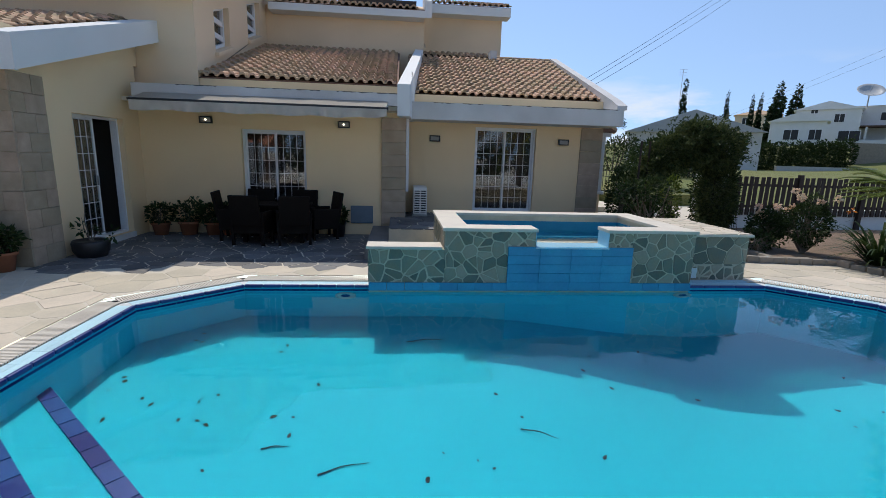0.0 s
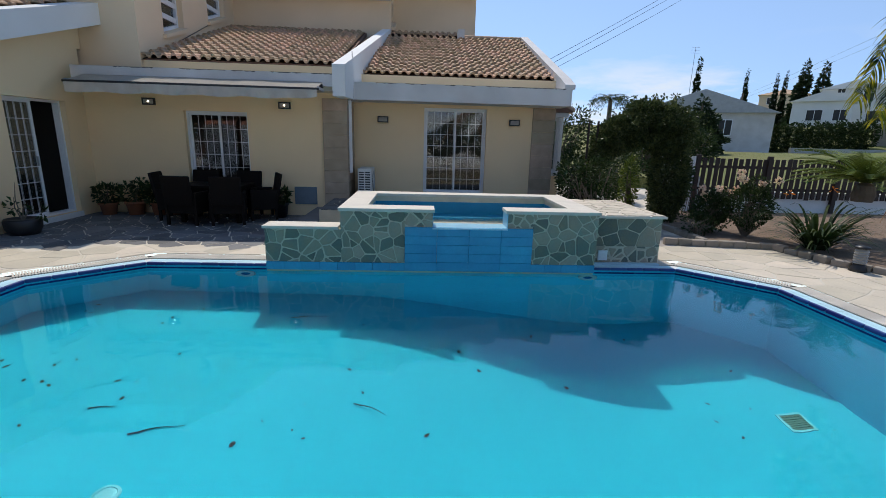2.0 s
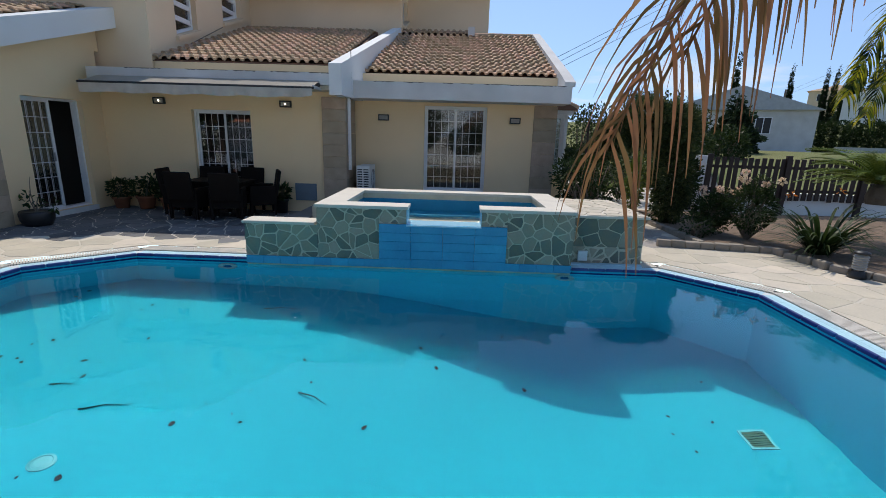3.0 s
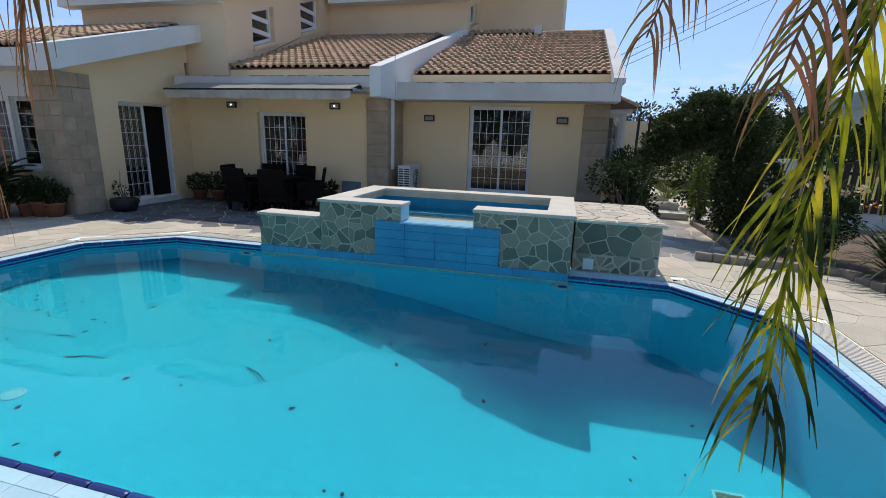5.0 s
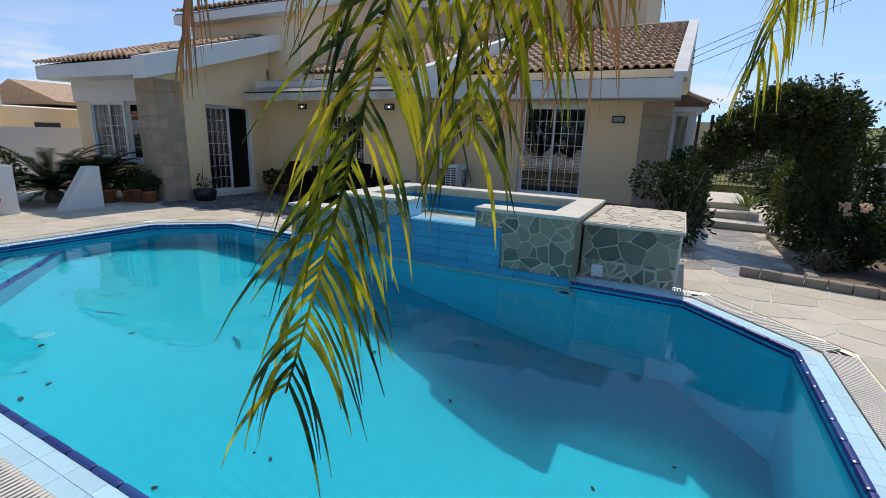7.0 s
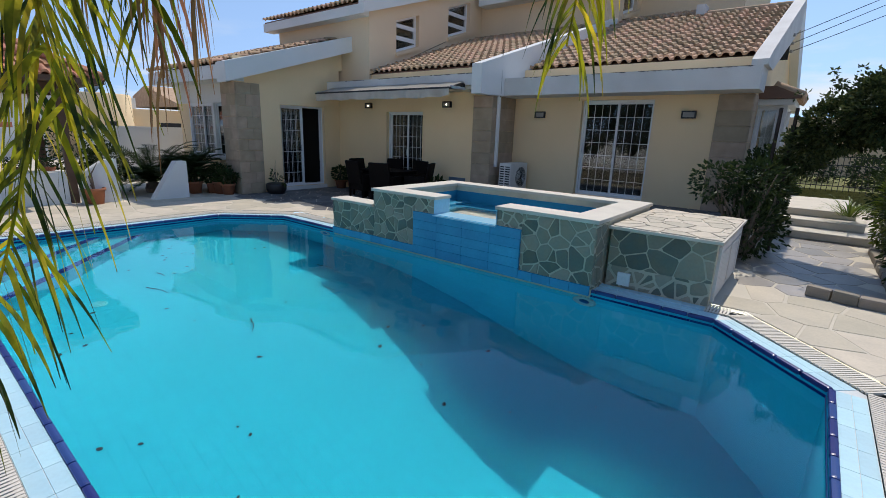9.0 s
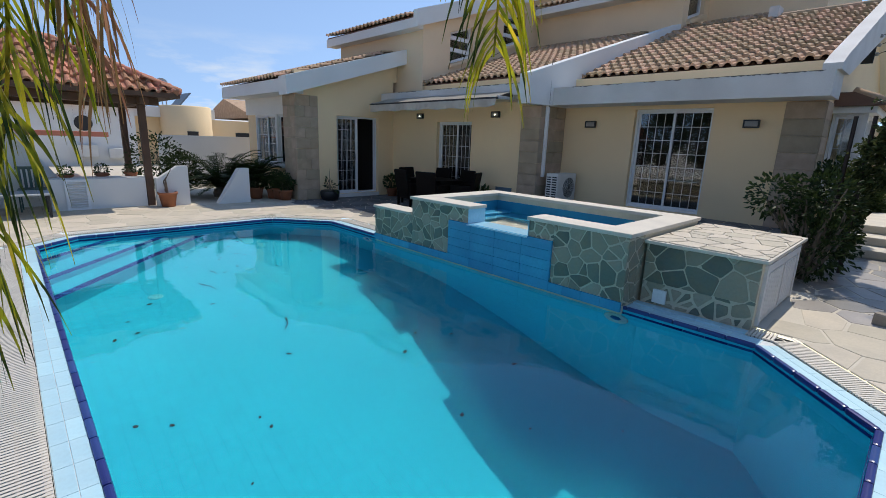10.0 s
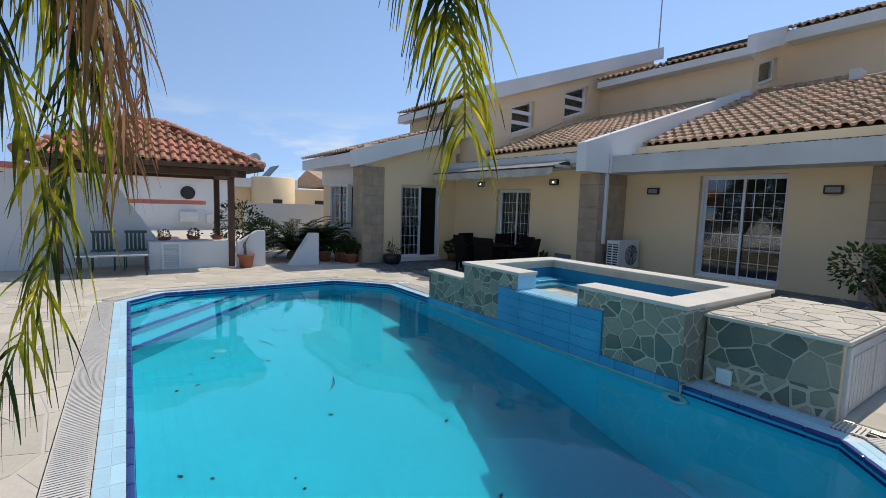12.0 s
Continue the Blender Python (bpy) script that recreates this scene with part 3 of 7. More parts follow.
# ---- white fascias, gutters, parapets ----
trim = lambda name, bm, label, mat=WHITE: whole(name, bm, mat, label, "fascia", kind="structure")
trim("fascia_patio", cubes((-3.52, 1.45, 9.92, 10.52, 2.58, 2.82)), "white gutter fascia over the patio", WHITE_OLD)
trim("fascia_patio_floor", cubes((-3.5, 1.45, 10.0, 10.76, 2.79, 2.815)), "white gutter bottom behind the fascia")
trim("fascia_right", cubes((1.72, 6.49, 10.70, 11.46, 2.41, 2.77)), "white gutter fascia of the right wing", WHITE_OLD)
trim("fascia_right_top", cubes((1.72, 6.30, 11.46, 11.70, 2.55, 2.76)), "white gutter bottom of the right wing")


bm = sloped(1.43, 1.68, [(9.90, 2.40), (11.46, 2.40), (15.9, 3.9), (15.9, 4.93), (10.0, 3.03), (9.90, 3.0)])
for v in bm.verts:
    v.co.x += 0.085 * (v.co.y - 9.9)
trim("parapet_middle", bm, "white sloping parapet between two tiled roofs")
trim("parapet_right", sloped(6.32, 6.55, [(10.70, 2.77), (11.46, 2.77), (15.9, 4.2), (15.9, 4.86), (11.05, 3.02), (10.70, 2.86)]), "white sloping parapet at the roof's end", WHITE_OLD)
trim("parapet_right_back", sloped(6.32, 6.55, [(15.9, 4.2), (21.0, 2.55), (21.0, 3.05), (15.9, 4.86)]), "white sloping verge on the back slope")
trim("rake_left_wing", sloped(-3.75 + 0.003, -3.30, [(6.98, 2.54), (10.66, 3.69), (10.66, 4.09), (6.98, 2.98)]), "white sloping fascia of the left wing")
trim("eave_left_wing", cubes((-7.8, -3.747, 6.98, 7.64, 2.62, 2.93)), "white eave fascia of the left wing")
trim("rake_tower", sloped(-2.6 + 0.003, -2.40, [(10.30, 4.52), (19.3, 7.50), (19.3, 7.94), (10.30, 4.95)]), "white sloping fascia of the upper storey")
trim("eave_tower", cubes((-7.2, -2.597, 10.30, 10.66, 4.52, 4.76)), "white eave fascia of the upper storey")
trim("eave_upper_left", cubes((-2.4, 2.20, 15.4, 15.9, 5.73, 5.93)), "white eave fascia of the upper storey")
trim("eave_upper_right", cubes((2.42, 5.24, 17.2, 17.72, 6.40, 6.68)), "white eave fascia of the upper storey")
trim("eave_upper_verge", sloped(5.05, 5.24, [(17.72, 6.40), (22.8, 7.95), (22.8, 8.25), (17.72, 6.68)]), "white verge fascia of the upper storey")
trim("parapet_upper", sloped(2.20, 2.42, [(15.4, 5.73), (17.3, 6.38), (17.3, 6.86), (15.4, 6.22)]), "white raised return fascia on the upper eave")

# black weathering along the top edges of the gutters
MOULD = material("black_weathering", (0.07, 0.065, 0.06), 0.95, (0.16, 0.15, 0.14), 20, 80, 0.1)
rng = random.Random(44)
for nm, x0, x1, y, z in (("weathering_right", 2.2, 6.5, 10.70, 2.77), ("weathering_patio", -3.4, 1.3, 9.92, 2.82)):
    bm = bmesh.new()
    x = x0
    while x < x1:
        l = rng.uniform(0.05, 0.34)
        if rng.random() < 0.62:
            d = [rng.uniform(0.004, 0.022) for _ in range(5)]
            slab(bm, [(x, z)] + [(x + l * (k + 0.5) / 5, z - d[k]) for k in range(5)] + [(x + l, z)], -0.003, 0.0, on_y(y))
        x += l
    bmesh.ops.recalc_face_normals(bm, faces=bm.faces)
    whole(nm, bm, MOULD, "black weathering along the white gutter's edge", "stain", kind="structure")

# ---- stone-faced pillars, block by block ----
rng = random.Random(5)


def pillar(name, sides, z0, z1, course, label):
    """Limestone blocks in courses on the given faces: (place, u0, u1)."""
    base = tagged(new(name), label, "pillar", kind="structure")
    n = round((z1 - z0) / course)
    h = (z1 - z0) / n
    for place, u0, u1 in sides:
        for j in range(n):
            cuts = [u0, u1]
            if u1 - u0 > 0.6:
                cuts = [u0, u0 + (u1 - u0) * (0.62 if j % 2 else 0.38), u1]
            for a, b in zip(cuts, cuts[1:]):
                poly = [(a + 0.002, z0 + h * j + 0.002), (b - 0.002, z0 + h * j + 0.002), (b - 0.002, z0 + h * (j + 1) - 0.002), (a + 0.002, z0 + h * (j + 1) - 0.002)]
                part("block", stone_mesh(poly, 0.0, -0.03 - rng.uniform(0, 0.004), LIMESTONE, place, 0.004), LIMESTONE, base)
    return base


pillar("pillar_left", [(on_x(-3.75), 7.40, 8.02), (on_y(7.40), -4.42, -3.72)], -0.1, 2.60, 0.27, "weathered limestone block pillar at the wing's corner")
wall("wall_pillar_left", cubes((-4.42, -3.97, 7.40, 8.3, -0.1, 2.6)))
pillar("pillar_middle", [(on_y(10.50), 1.10, 1.62), (on_x(1.59), 10.50, 11.46)], -0.1, 2.40, 0.25, "limestone block pillar at the patio's corner")
wall("wall_pillar_middle", cubes((1.12, 1.59, 10.50, 11.46, -0.1, 2.60)))
pillar("pillar_right", [(on_y(11.46), 5.83, 6.37), (on_x(6.35), 11.46, 12.0)], 0.2, 2.40, 0.275, "limestone block pillar at the house corner")

# ---- ceilings under eaves and rooms behind the glass ----
whole("ceiling_patio", cubes((-3.75, 1.45, 10.0, 10.52, 2.50, 2.578)), SOFFIT, "plain painted soffit over the patio", "ceiling", kind="structure")
# Near-black shells: the gloom of unlit rooms is put into their colour.
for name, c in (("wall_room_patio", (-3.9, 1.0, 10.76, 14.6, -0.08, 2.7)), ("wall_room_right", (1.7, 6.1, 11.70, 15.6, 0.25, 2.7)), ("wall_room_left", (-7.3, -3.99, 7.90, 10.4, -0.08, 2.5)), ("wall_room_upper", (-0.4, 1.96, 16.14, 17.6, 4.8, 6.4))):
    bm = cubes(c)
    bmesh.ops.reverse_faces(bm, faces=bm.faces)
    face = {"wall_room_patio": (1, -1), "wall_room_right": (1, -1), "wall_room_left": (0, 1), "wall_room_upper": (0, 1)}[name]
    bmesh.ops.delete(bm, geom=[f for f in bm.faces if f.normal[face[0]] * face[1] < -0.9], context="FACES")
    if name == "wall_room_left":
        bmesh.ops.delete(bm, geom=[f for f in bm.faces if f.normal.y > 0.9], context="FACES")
    whole(name, bm, ROOMSHADE, "plain room shell behind the glass, coloured dark for indoor shade", "room", kind="structure")


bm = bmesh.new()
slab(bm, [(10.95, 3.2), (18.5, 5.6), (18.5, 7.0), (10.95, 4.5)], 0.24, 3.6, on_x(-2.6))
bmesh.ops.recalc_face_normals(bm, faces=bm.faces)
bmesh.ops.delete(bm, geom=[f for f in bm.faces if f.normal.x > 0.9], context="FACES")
whole("wall_room_tower", bm, ROOMSHADE, "plain room shell behind the upper glass, coloured dark for indoor shade", "room", kind="structure")


# ---- doors and windows ----
def sliding_door(name, u0, u1, z0, z1, place, label, open_to=0.0, cols=4, rows=7, depth=0.145, handle=True, leaves=2):
    """Two white leaves with a thin lattice behind the glass, in a white frame. open_to: how far the second leaf has slid over the first."""
    d = tagged(new(name), label, "door" if "door" in name else "window", kind="structure")
    P = lambda u, v, w: place(u, v, depth + w)

    def bars(specs):
        bm = bmesh.new()
        for a, b, c, e, w0, w1 in specs:
            slab(bm, [(a, c), (b, c), (b, e), (a, e)], w0, w1, P)
        bmesh.ops.recalc_face_normals(bm, faces=bm.faces)
        return bm

    f = 0.042
    part("frame", bars([(u0, u0 + f, z0, z1, -0.04, 0.08), (u1 - f, u1, z0, z1, -0.04, 0.08), (u0 + f, u1 - f, z1 - f, z1, -0.04, 0.08), (u0 + f, u1 - f, z0, z0 + 0.045, -0.04, 0.08)]), PVC, d)
    a, b = u0 + f, u1 - f
    mid = (a + b) / 2
    for i in range(leaves):
        la, lb = ((a, mid + 0.03), (mid - 0.03, b))[i] if leaves == 2 else (a, b)
        if i == 1:
            la, lb = la - open_to, lb - open_to
        w = 0.0 if i == 0 else 0.034
        s = 0.038
        leaf = part("leaf", bars([(la, la + s, z0 + 0.045, z1 - f, w, w + 0.03), (lb - s, lb, z0 + 0.045, z1 - f, w, w + 0.03), (la + s, lb - s, z1 - f - s, z1 - f, w, w + 0.03), (la + s, lb - s, z0 + 0.045, z0 + 0.045 + s, w, w + 0.03)]), PVC, d)
        pane = part("pane", bars([(la + s - 0.005, lb - s + 0.005, z0 + 0.04 + s, z1 - f - s + 0.005, w + 0.012, w + 0.018)]), GLASS, leaf)
        pane.visible_shadow = False
        grid = []
        for c in range(1, cols):
            u = la + s + (lb - la - 2 * s) * c / cols
            grid.append((u - 0.0055, u + 0.0055, z0 + 0.045 + s, z1 - f - s, w + 0.005, w + 0.011))
        for r in range(1, rows):
            v = z0 + 0.045 + s + (z1 - f - z0 - 0.045 - 2 * s) * r / rows
            grid.append((la + s, lb - s, v - 0.0055, v + 0.0055, w + 0.005, w + 0.0105))
        part("lattice", bars(grid), LATTICE, leaf)
    if handle:
        part("door_handle", bars([(mid - 0.025, mid - 0.005, z0 + 0.95, z0 + 1.12, -0.03, 0.0)]), GREYMETAL, d, "grey metal pull handle")
    return d


sliding_door("door_1", 8.59, 9.975, 0.0, 2.15, on_x(-3.75), "white sliding glass door with lattice, slid half open", open_to=0.56)
sliding_door("door_2", -1.78, -0.48, 0.0, 2.07, on_y(10.52), "white sliding glass door with lattice behind the dining set")
sliding_door("door_3", 3.26, 4.74, 0.335, 2.34, on_y(11.46), "white sliding glass door with lattice on the raised terrace")
whole("threshold", cubes((-3.76, -3.72, 8.57, 9.99, -0.1, 0.0)), WHITE, "white painted door threshold", "threshold", kind="structure")
# bay: front and angled windows with a sill
sliding_door("window_1", -6.95, -5.42, 0.74, 2.15, on_y(7.62), "white bay window with lattice panes", handle=False, cols=3, rows=5, depth=0.06)
q = Matrix.Translation((-5.36, 7.62, 0)) @ Matrix.Rotation(math.atan2(0.46, 0.88), 4, "Z")
sliding_door("window_2", 0.0, 0.92, 0.74, 2.15, lambda u, v, w: q @ Vector((u, w, v)), "white angled bay window with lattice panes", handle=False, leaves=1, cols=3, rows=5, depth=0.06)
whole("window_sill", cubes((-7.0, -5.38, 7.54, 7.70, 0.66, 0.74), bevel=0.01), WHITE, "white bay window sill", "sill", kind="structure")
bm = bmesh.new()
slab(bm, [(-5.40, 7.54), (-4.40, 8.06), (-4.40, 8.2), (-5.46, 7.68)], 0.66, 0.74)
bmesh.ops.recalc_face_normals(bm, faces=bm.faces)
whole("window_sill_angled", bm, WHITE, "white angled bay window sill", "sill", kind="structure")
whole("bay_post", cubes((-5.44, -5.34, 7.60, 7.74, 0.74, 2.15)), WHITE, "white post between bay windows", "post", kind="structure")
sliding_door("window_3", 12.32, 13.78, 0.85, 2.25, on_x(6.80), "white side bay window of the right wing", handle=False, cols=3, rows=5, depth=0.05)
sliding_door("window_9", 6.36, 6.74, 0.85, 2.25, on_y(12.26), "narrow white front window of the side bay", handle=False, leaves=1, cols=2, rows=5, depth=0.05)
whole("side_bay_post", cubes((6.74, 6.82, 12.24, 12.32, 0.85, 2.25)), WHITE, "white corner post of the side bay", "post", kind="structure")
wall("wall_side_bay_lower", cubes((6.35, 6.80, 12.26, 13.84, -0.1, 0.77)), STUCCO, "cream wall below the side bay")
wall("wall_side_bay_end", cubes((6.35, 6.80, 13.78, 13.84, 0.77, 2.25)), WHITE, "white end of the side bay")
whole("window_sill_side", cubes((6.35, 6.88, 12.18, 13.88, 0.77, 0.85), bevel=0.01), WHITE, "white side bay sill", "sill", kind="structure")
whole("side_bay_head", cubes((6.35, 6.92, 12.14, 13.9, 2.25, 2.36), bevel=0.01), WHITE, "white head of the side bay", "fascia", kind="structure")
lip = tagged(new("side_bay_roof"), "brown clay tiles on the small bay roof", "roof", kind="structure")
for k in range(9):
    part("roof_tile", rod(bmesh.new(), (7.02, 12.16 + k * 0.2, 2.40), (6.57, 12.16 + k * 0.2, 2.60), 0.085, 0.075, 10), TILE, lip, smooth=True)
part("roof_bed", sloped(12.08, 13.92, [(6.36, 2.362), (7.0, 2.362), (7.0, 2.40), (6.6, 2.58), (6.36, 2.58)]), ROOFBED, lip).matrix_basis = Matrix(((0, 1, 0, 0), (1, 0, 0, 0), (0, 0, 1, 0), (0, 0, 0, 1)))
d = tagged(new("window_4"), "small white slanted upper window in the return wall", "window", kind="structure")
W4 = lambda u, v, w: up_skew(u, v, w + 0.13)
bm = bmesh.new()
for a_, b_, c_, e_ in ((16.24, 16.31, 0, 0.62), (17.31, 17.38, 0, 0.62), (16.31, 17.31, 0, 0.07), (16.31, 17.31, 0.55, 0.62)):
    slab(bm, [(a_, c_), (b_, c_), (b_, e_), (a_, e_)], -0.02, 0.05, W4)
bmesh.ops.recalc_face_normals(bm, faces=bm.faces)
part("window_frame", bm, PVC, d)
bm = slab(bmesh.new(), [(16.30, 0.06), (17.32, 0.06), (17.32, 0.56), (16.30, 0.56)], 0.02, 0.026, W4)
bmesh.ops.recalc_face_normals(bm, faces=bm.faces)
part("pane", bm, GLASS, d).visible_shadow = False
bm = slab(bmesh.new(), [(16.18, -0.10), (17.44, -0.10), (17.44, -0.01), (16.18, -0.01)], -0.10, 0.10, up_skew)
bmesh.ops.recalc_face_normals(bm, faces=bm.faces)
part("window_sill", bm, STUCCO_HI, d)

# slanted upper windows: frame, pane, two falling bars, sill
for n, (y0, y1, zb, h) in enumerate(((11.70, 12.66, 3.766, 0.86), (14.05, 15.20, 4.562, 0.88))):
    d = tagged(new("window_%d" % (5 + n)), "slanted white upper window with two crossing bars", "window", kind="structure")
    P = lambda u, v, w: (-2.6 - 0.15 - w, u, zb + (u - y0) * SLOPE + v)
    ye = y1
    bm = bmesh.new()
    for poly in ([(y0, 0), (y0 + 0.07, 0), (y0 + 0.07, h), (y0, h)], [(ye - 0.07, 0), (ye, 0), (ye, h), (ye - 0.07, h)], [(y0 + 0.07, 0), (ye - 0.07, 0), (ye - 0.07, 0.07), (y0 + 0.07, 0.07)], [(y0 + 0.07, h - 0.06), (ye - 0.07, h - 0.06), (ye - 0.07, h), (y0 + 0.07, h)]):
        slab(bm, poly, -0.02, 0.05, P)
    bmesh.ops.recalc_face_normals(bm, faces=bm.faces)
    part("window_frame", bm, PVC, d)
    for f in (0.36, 0.74):
        bm = bmesh.new()
        l = ye - y0 - 0.14
        slab(bm, [(y0 + 0.07, h * f + 0.17), (y0 + 0.07, h * f + 0.06), (ye - 0.07, h * f + 0.06 - l * SLOPE), (ye - 0.07, h * f + 0.17 - l * SLOPE)], -0.01, 0.03, P)
        bmesh.ops.recalc_face_normals(bm, faces=bm.faces)
        part("bar", bm, PVC, d)
    bm = bmesh.new()
    slab(bm, [(y0 + 0.06, 0.06), (ye - 0.06, 0.06), (ye - 0.06, h - 0.05), (y0 + 0.06, h - 0.05)], 0.035, 0.041, P)
    bmesh.ops.recalc_face_normals(bm, faces=bm.faces)
    pane = part("pane", bm, GLASS, d)
    pane.visible_shadow = False
    bm = bmesh.new()
    slab(bm, [(y0 - 0.05, -0.09), (y1 + 0.05, -0.09), (y1 + 0.05, -0.01), (y0 - 0.05, -0.01)], -0.23, 0.02, P)
    bmesh.ops.recalc_face_normals(bm, faces=bm.faces)
    part("window_sill", bm, STUCCO_HI, d)


# ---- tiled roofs ----
def tile_mesh(name, mat, wid, length, rise):
    """A half-round pan-and-cover clay tile, along +y, with its lower end at the origin."""
    bm = bmesh.new()
    rows = []
    for y, lift in ((0, 0.012), (length, -0.022)):
        top = []
        for k in range(7):
            a = math.pi * k / 6
            top.append(bm.verts.new((-math.cos(a) * wid * 0.30 + 0.0, y, math.sin(a) * rise + lift + 0.012)))
        top.append(bm.verts.new((wid * 0.45, y, lift + 0.0)))
        top.append(bm.verts.new((wid * 0.70, y, lift + 0.012)))
        rows.append(top)
    for k in range(8):
        bm.faces.new((rows[0][k], rows[0][k + 1], rows[1][k + 1], rows[1][k]))
    front = [bm.verts.new(v.co + Vector((0, -0.004, -0.046))) for v in rows[0]]
    for k in range(8):
        bm.faces.new((front[k], front[k + 1], rows[0][k + 1], rows[0][k]))
    return mesh_from(name, bm, mat)


def tiled_roof(name, label, origin, across, up, cols, rows, mat, mat_j, wid=0.20, run=0.34, rise=0.055, near=300, keep=None, ridge=False):
    """A roof plane: origin at its lower corner, across along the eave, up along the slope; keep(u, v) says which tiles are there."""
    roof = tagged(new(name), label, "roof", kind="structure")
    across, up = Vector(across).normalized(), Vector(up).normalized()
    nrm = across.cross(up)
    rot = Matrix((across, up, nrm)).transposed().to_4x4()
    me, mj = tile_mesh("roof_tile", mat, wid, run + 0.05, rise), tile_mesh("roof_tile_far", mat_j, wid, run + 0.05, rise)
    spots = [(i, j) for j in range(rows) for i in range(cols) if keep is None or keep((i + 0.5) * wid, j * run)]
    r2 = random.Random(len(spots))
    far = bmesh.new()
    for n, (i, j) in enumerate(spots):
        p = Vector(origin) + across * (wid * (i + 0.3 + r2.uniform(-0.02, 0.02))) + up * (run * j + r2.uniform(-0.006, 0.006))
        m = Matrix.Translation(p) @ rot @ pose(0, 0, 0.034 + r2.uniform(-0.003, 0.003), -4.2, r2.uniform(-1, 1), r2.uniform(-0.8, 0.8))
        if n < near:
            ob = new("roof_tile", me)
            ob.parent = roof
            ob.matrix_basis = m
        else:
            k = len(far.verts)
            far.from_mesh(mj)
            far.verts.ensure_lookup_table()
            for v in far.verts[k:]:
                v.co = m @ v.co
    if len(spots) > near:
        tagged(part("roof_tiles", far, mat_j, roof), kind="stuff")
    else:
        far.free()
    return roof


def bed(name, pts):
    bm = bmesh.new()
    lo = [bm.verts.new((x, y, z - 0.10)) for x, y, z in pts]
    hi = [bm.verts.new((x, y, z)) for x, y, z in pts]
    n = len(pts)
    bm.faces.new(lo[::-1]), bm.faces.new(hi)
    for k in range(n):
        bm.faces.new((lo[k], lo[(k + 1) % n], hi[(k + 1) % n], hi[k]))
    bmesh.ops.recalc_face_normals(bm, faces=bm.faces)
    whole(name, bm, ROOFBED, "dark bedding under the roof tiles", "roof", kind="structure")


ZL0, ZL1, ZR0, ZR1 = 3.09, 4.79, 3.06, 4.74
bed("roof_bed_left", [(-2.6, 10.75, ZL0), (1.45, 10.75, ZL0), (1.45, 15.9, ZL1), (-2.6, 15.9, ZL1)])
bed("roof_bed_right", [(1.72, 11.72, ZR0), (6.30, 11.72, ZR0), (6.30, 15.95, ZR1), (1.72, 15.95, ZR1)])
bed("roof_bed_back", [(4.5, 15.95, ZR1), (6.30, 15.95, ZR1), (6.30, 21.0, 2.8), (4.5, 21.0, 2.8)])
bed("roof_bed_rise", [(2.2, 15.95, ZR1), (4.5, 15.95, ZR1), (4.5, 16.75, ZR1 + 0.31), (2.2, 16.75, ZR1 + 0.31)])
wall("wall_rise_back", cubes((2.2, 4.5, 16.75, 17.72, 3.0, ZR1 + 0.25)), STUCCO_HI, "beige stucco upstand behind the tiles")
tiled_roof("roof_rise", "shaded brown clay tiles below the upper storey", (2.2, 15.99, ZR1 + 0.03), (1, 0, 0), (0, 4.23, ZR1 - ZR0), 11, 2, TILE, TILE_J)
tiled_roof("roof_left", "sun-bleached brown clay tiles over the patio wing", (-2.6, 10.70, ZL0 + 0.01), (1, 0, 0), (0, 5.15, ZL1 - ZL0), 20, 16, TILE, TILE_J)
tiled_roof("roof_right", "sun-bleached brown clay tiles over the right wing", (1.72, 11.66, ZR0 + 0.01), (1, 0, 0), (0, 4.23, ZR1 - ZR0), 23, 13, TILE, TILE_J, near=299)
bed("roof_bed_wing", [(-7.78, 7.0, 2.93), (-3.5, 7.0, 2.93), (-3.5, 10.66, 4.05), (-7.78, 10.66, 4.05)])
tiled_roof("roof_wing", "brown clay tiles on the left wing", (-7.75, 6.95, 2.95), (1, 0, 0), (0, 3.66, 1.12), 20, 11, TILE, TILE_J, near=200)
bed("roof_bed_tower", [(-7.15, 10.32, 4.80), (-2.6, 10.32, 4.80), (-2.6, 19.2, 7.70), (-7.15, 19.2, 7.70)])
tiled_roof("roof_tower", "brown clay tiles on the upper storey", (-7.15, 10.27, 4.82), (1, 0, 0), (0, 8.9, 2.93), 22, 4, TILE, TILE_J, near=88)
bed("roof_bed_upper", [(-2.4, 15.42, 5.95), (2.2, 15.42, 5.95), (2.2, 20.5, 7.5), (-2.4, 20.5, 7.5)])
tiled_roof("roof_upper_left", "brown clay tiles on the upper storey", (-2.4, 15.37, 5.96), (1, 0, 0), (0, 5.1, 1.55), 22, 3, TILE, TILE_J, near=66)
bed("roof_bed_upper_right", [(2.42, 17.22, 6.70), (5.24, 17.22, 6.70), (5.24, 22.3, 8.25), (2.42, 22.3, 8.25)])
tiled_roof("roof_upper_right", "brown clay tiles on the upper storey", (2.44, 17.17, 6.71), (1, 0, 0), (0, 5.1, 1.55), 14, 3, TILE, TILE_J, near=36)
# ridge caps along the right roof
for i in range(11):
    bm = bmesh.new()
    rod(bm, (4.45 + i * 0.17, 15.95, ZR1 + 0.03), (4.45 + i * 0.17 + 0.20, 15.95, ZR1 + 0.035), 0.085, 0.075, 10)
    whole("ridge_tile", bm, TILE, "brown clay ridge tile", "roof tile", "ridge tiles", "structure")
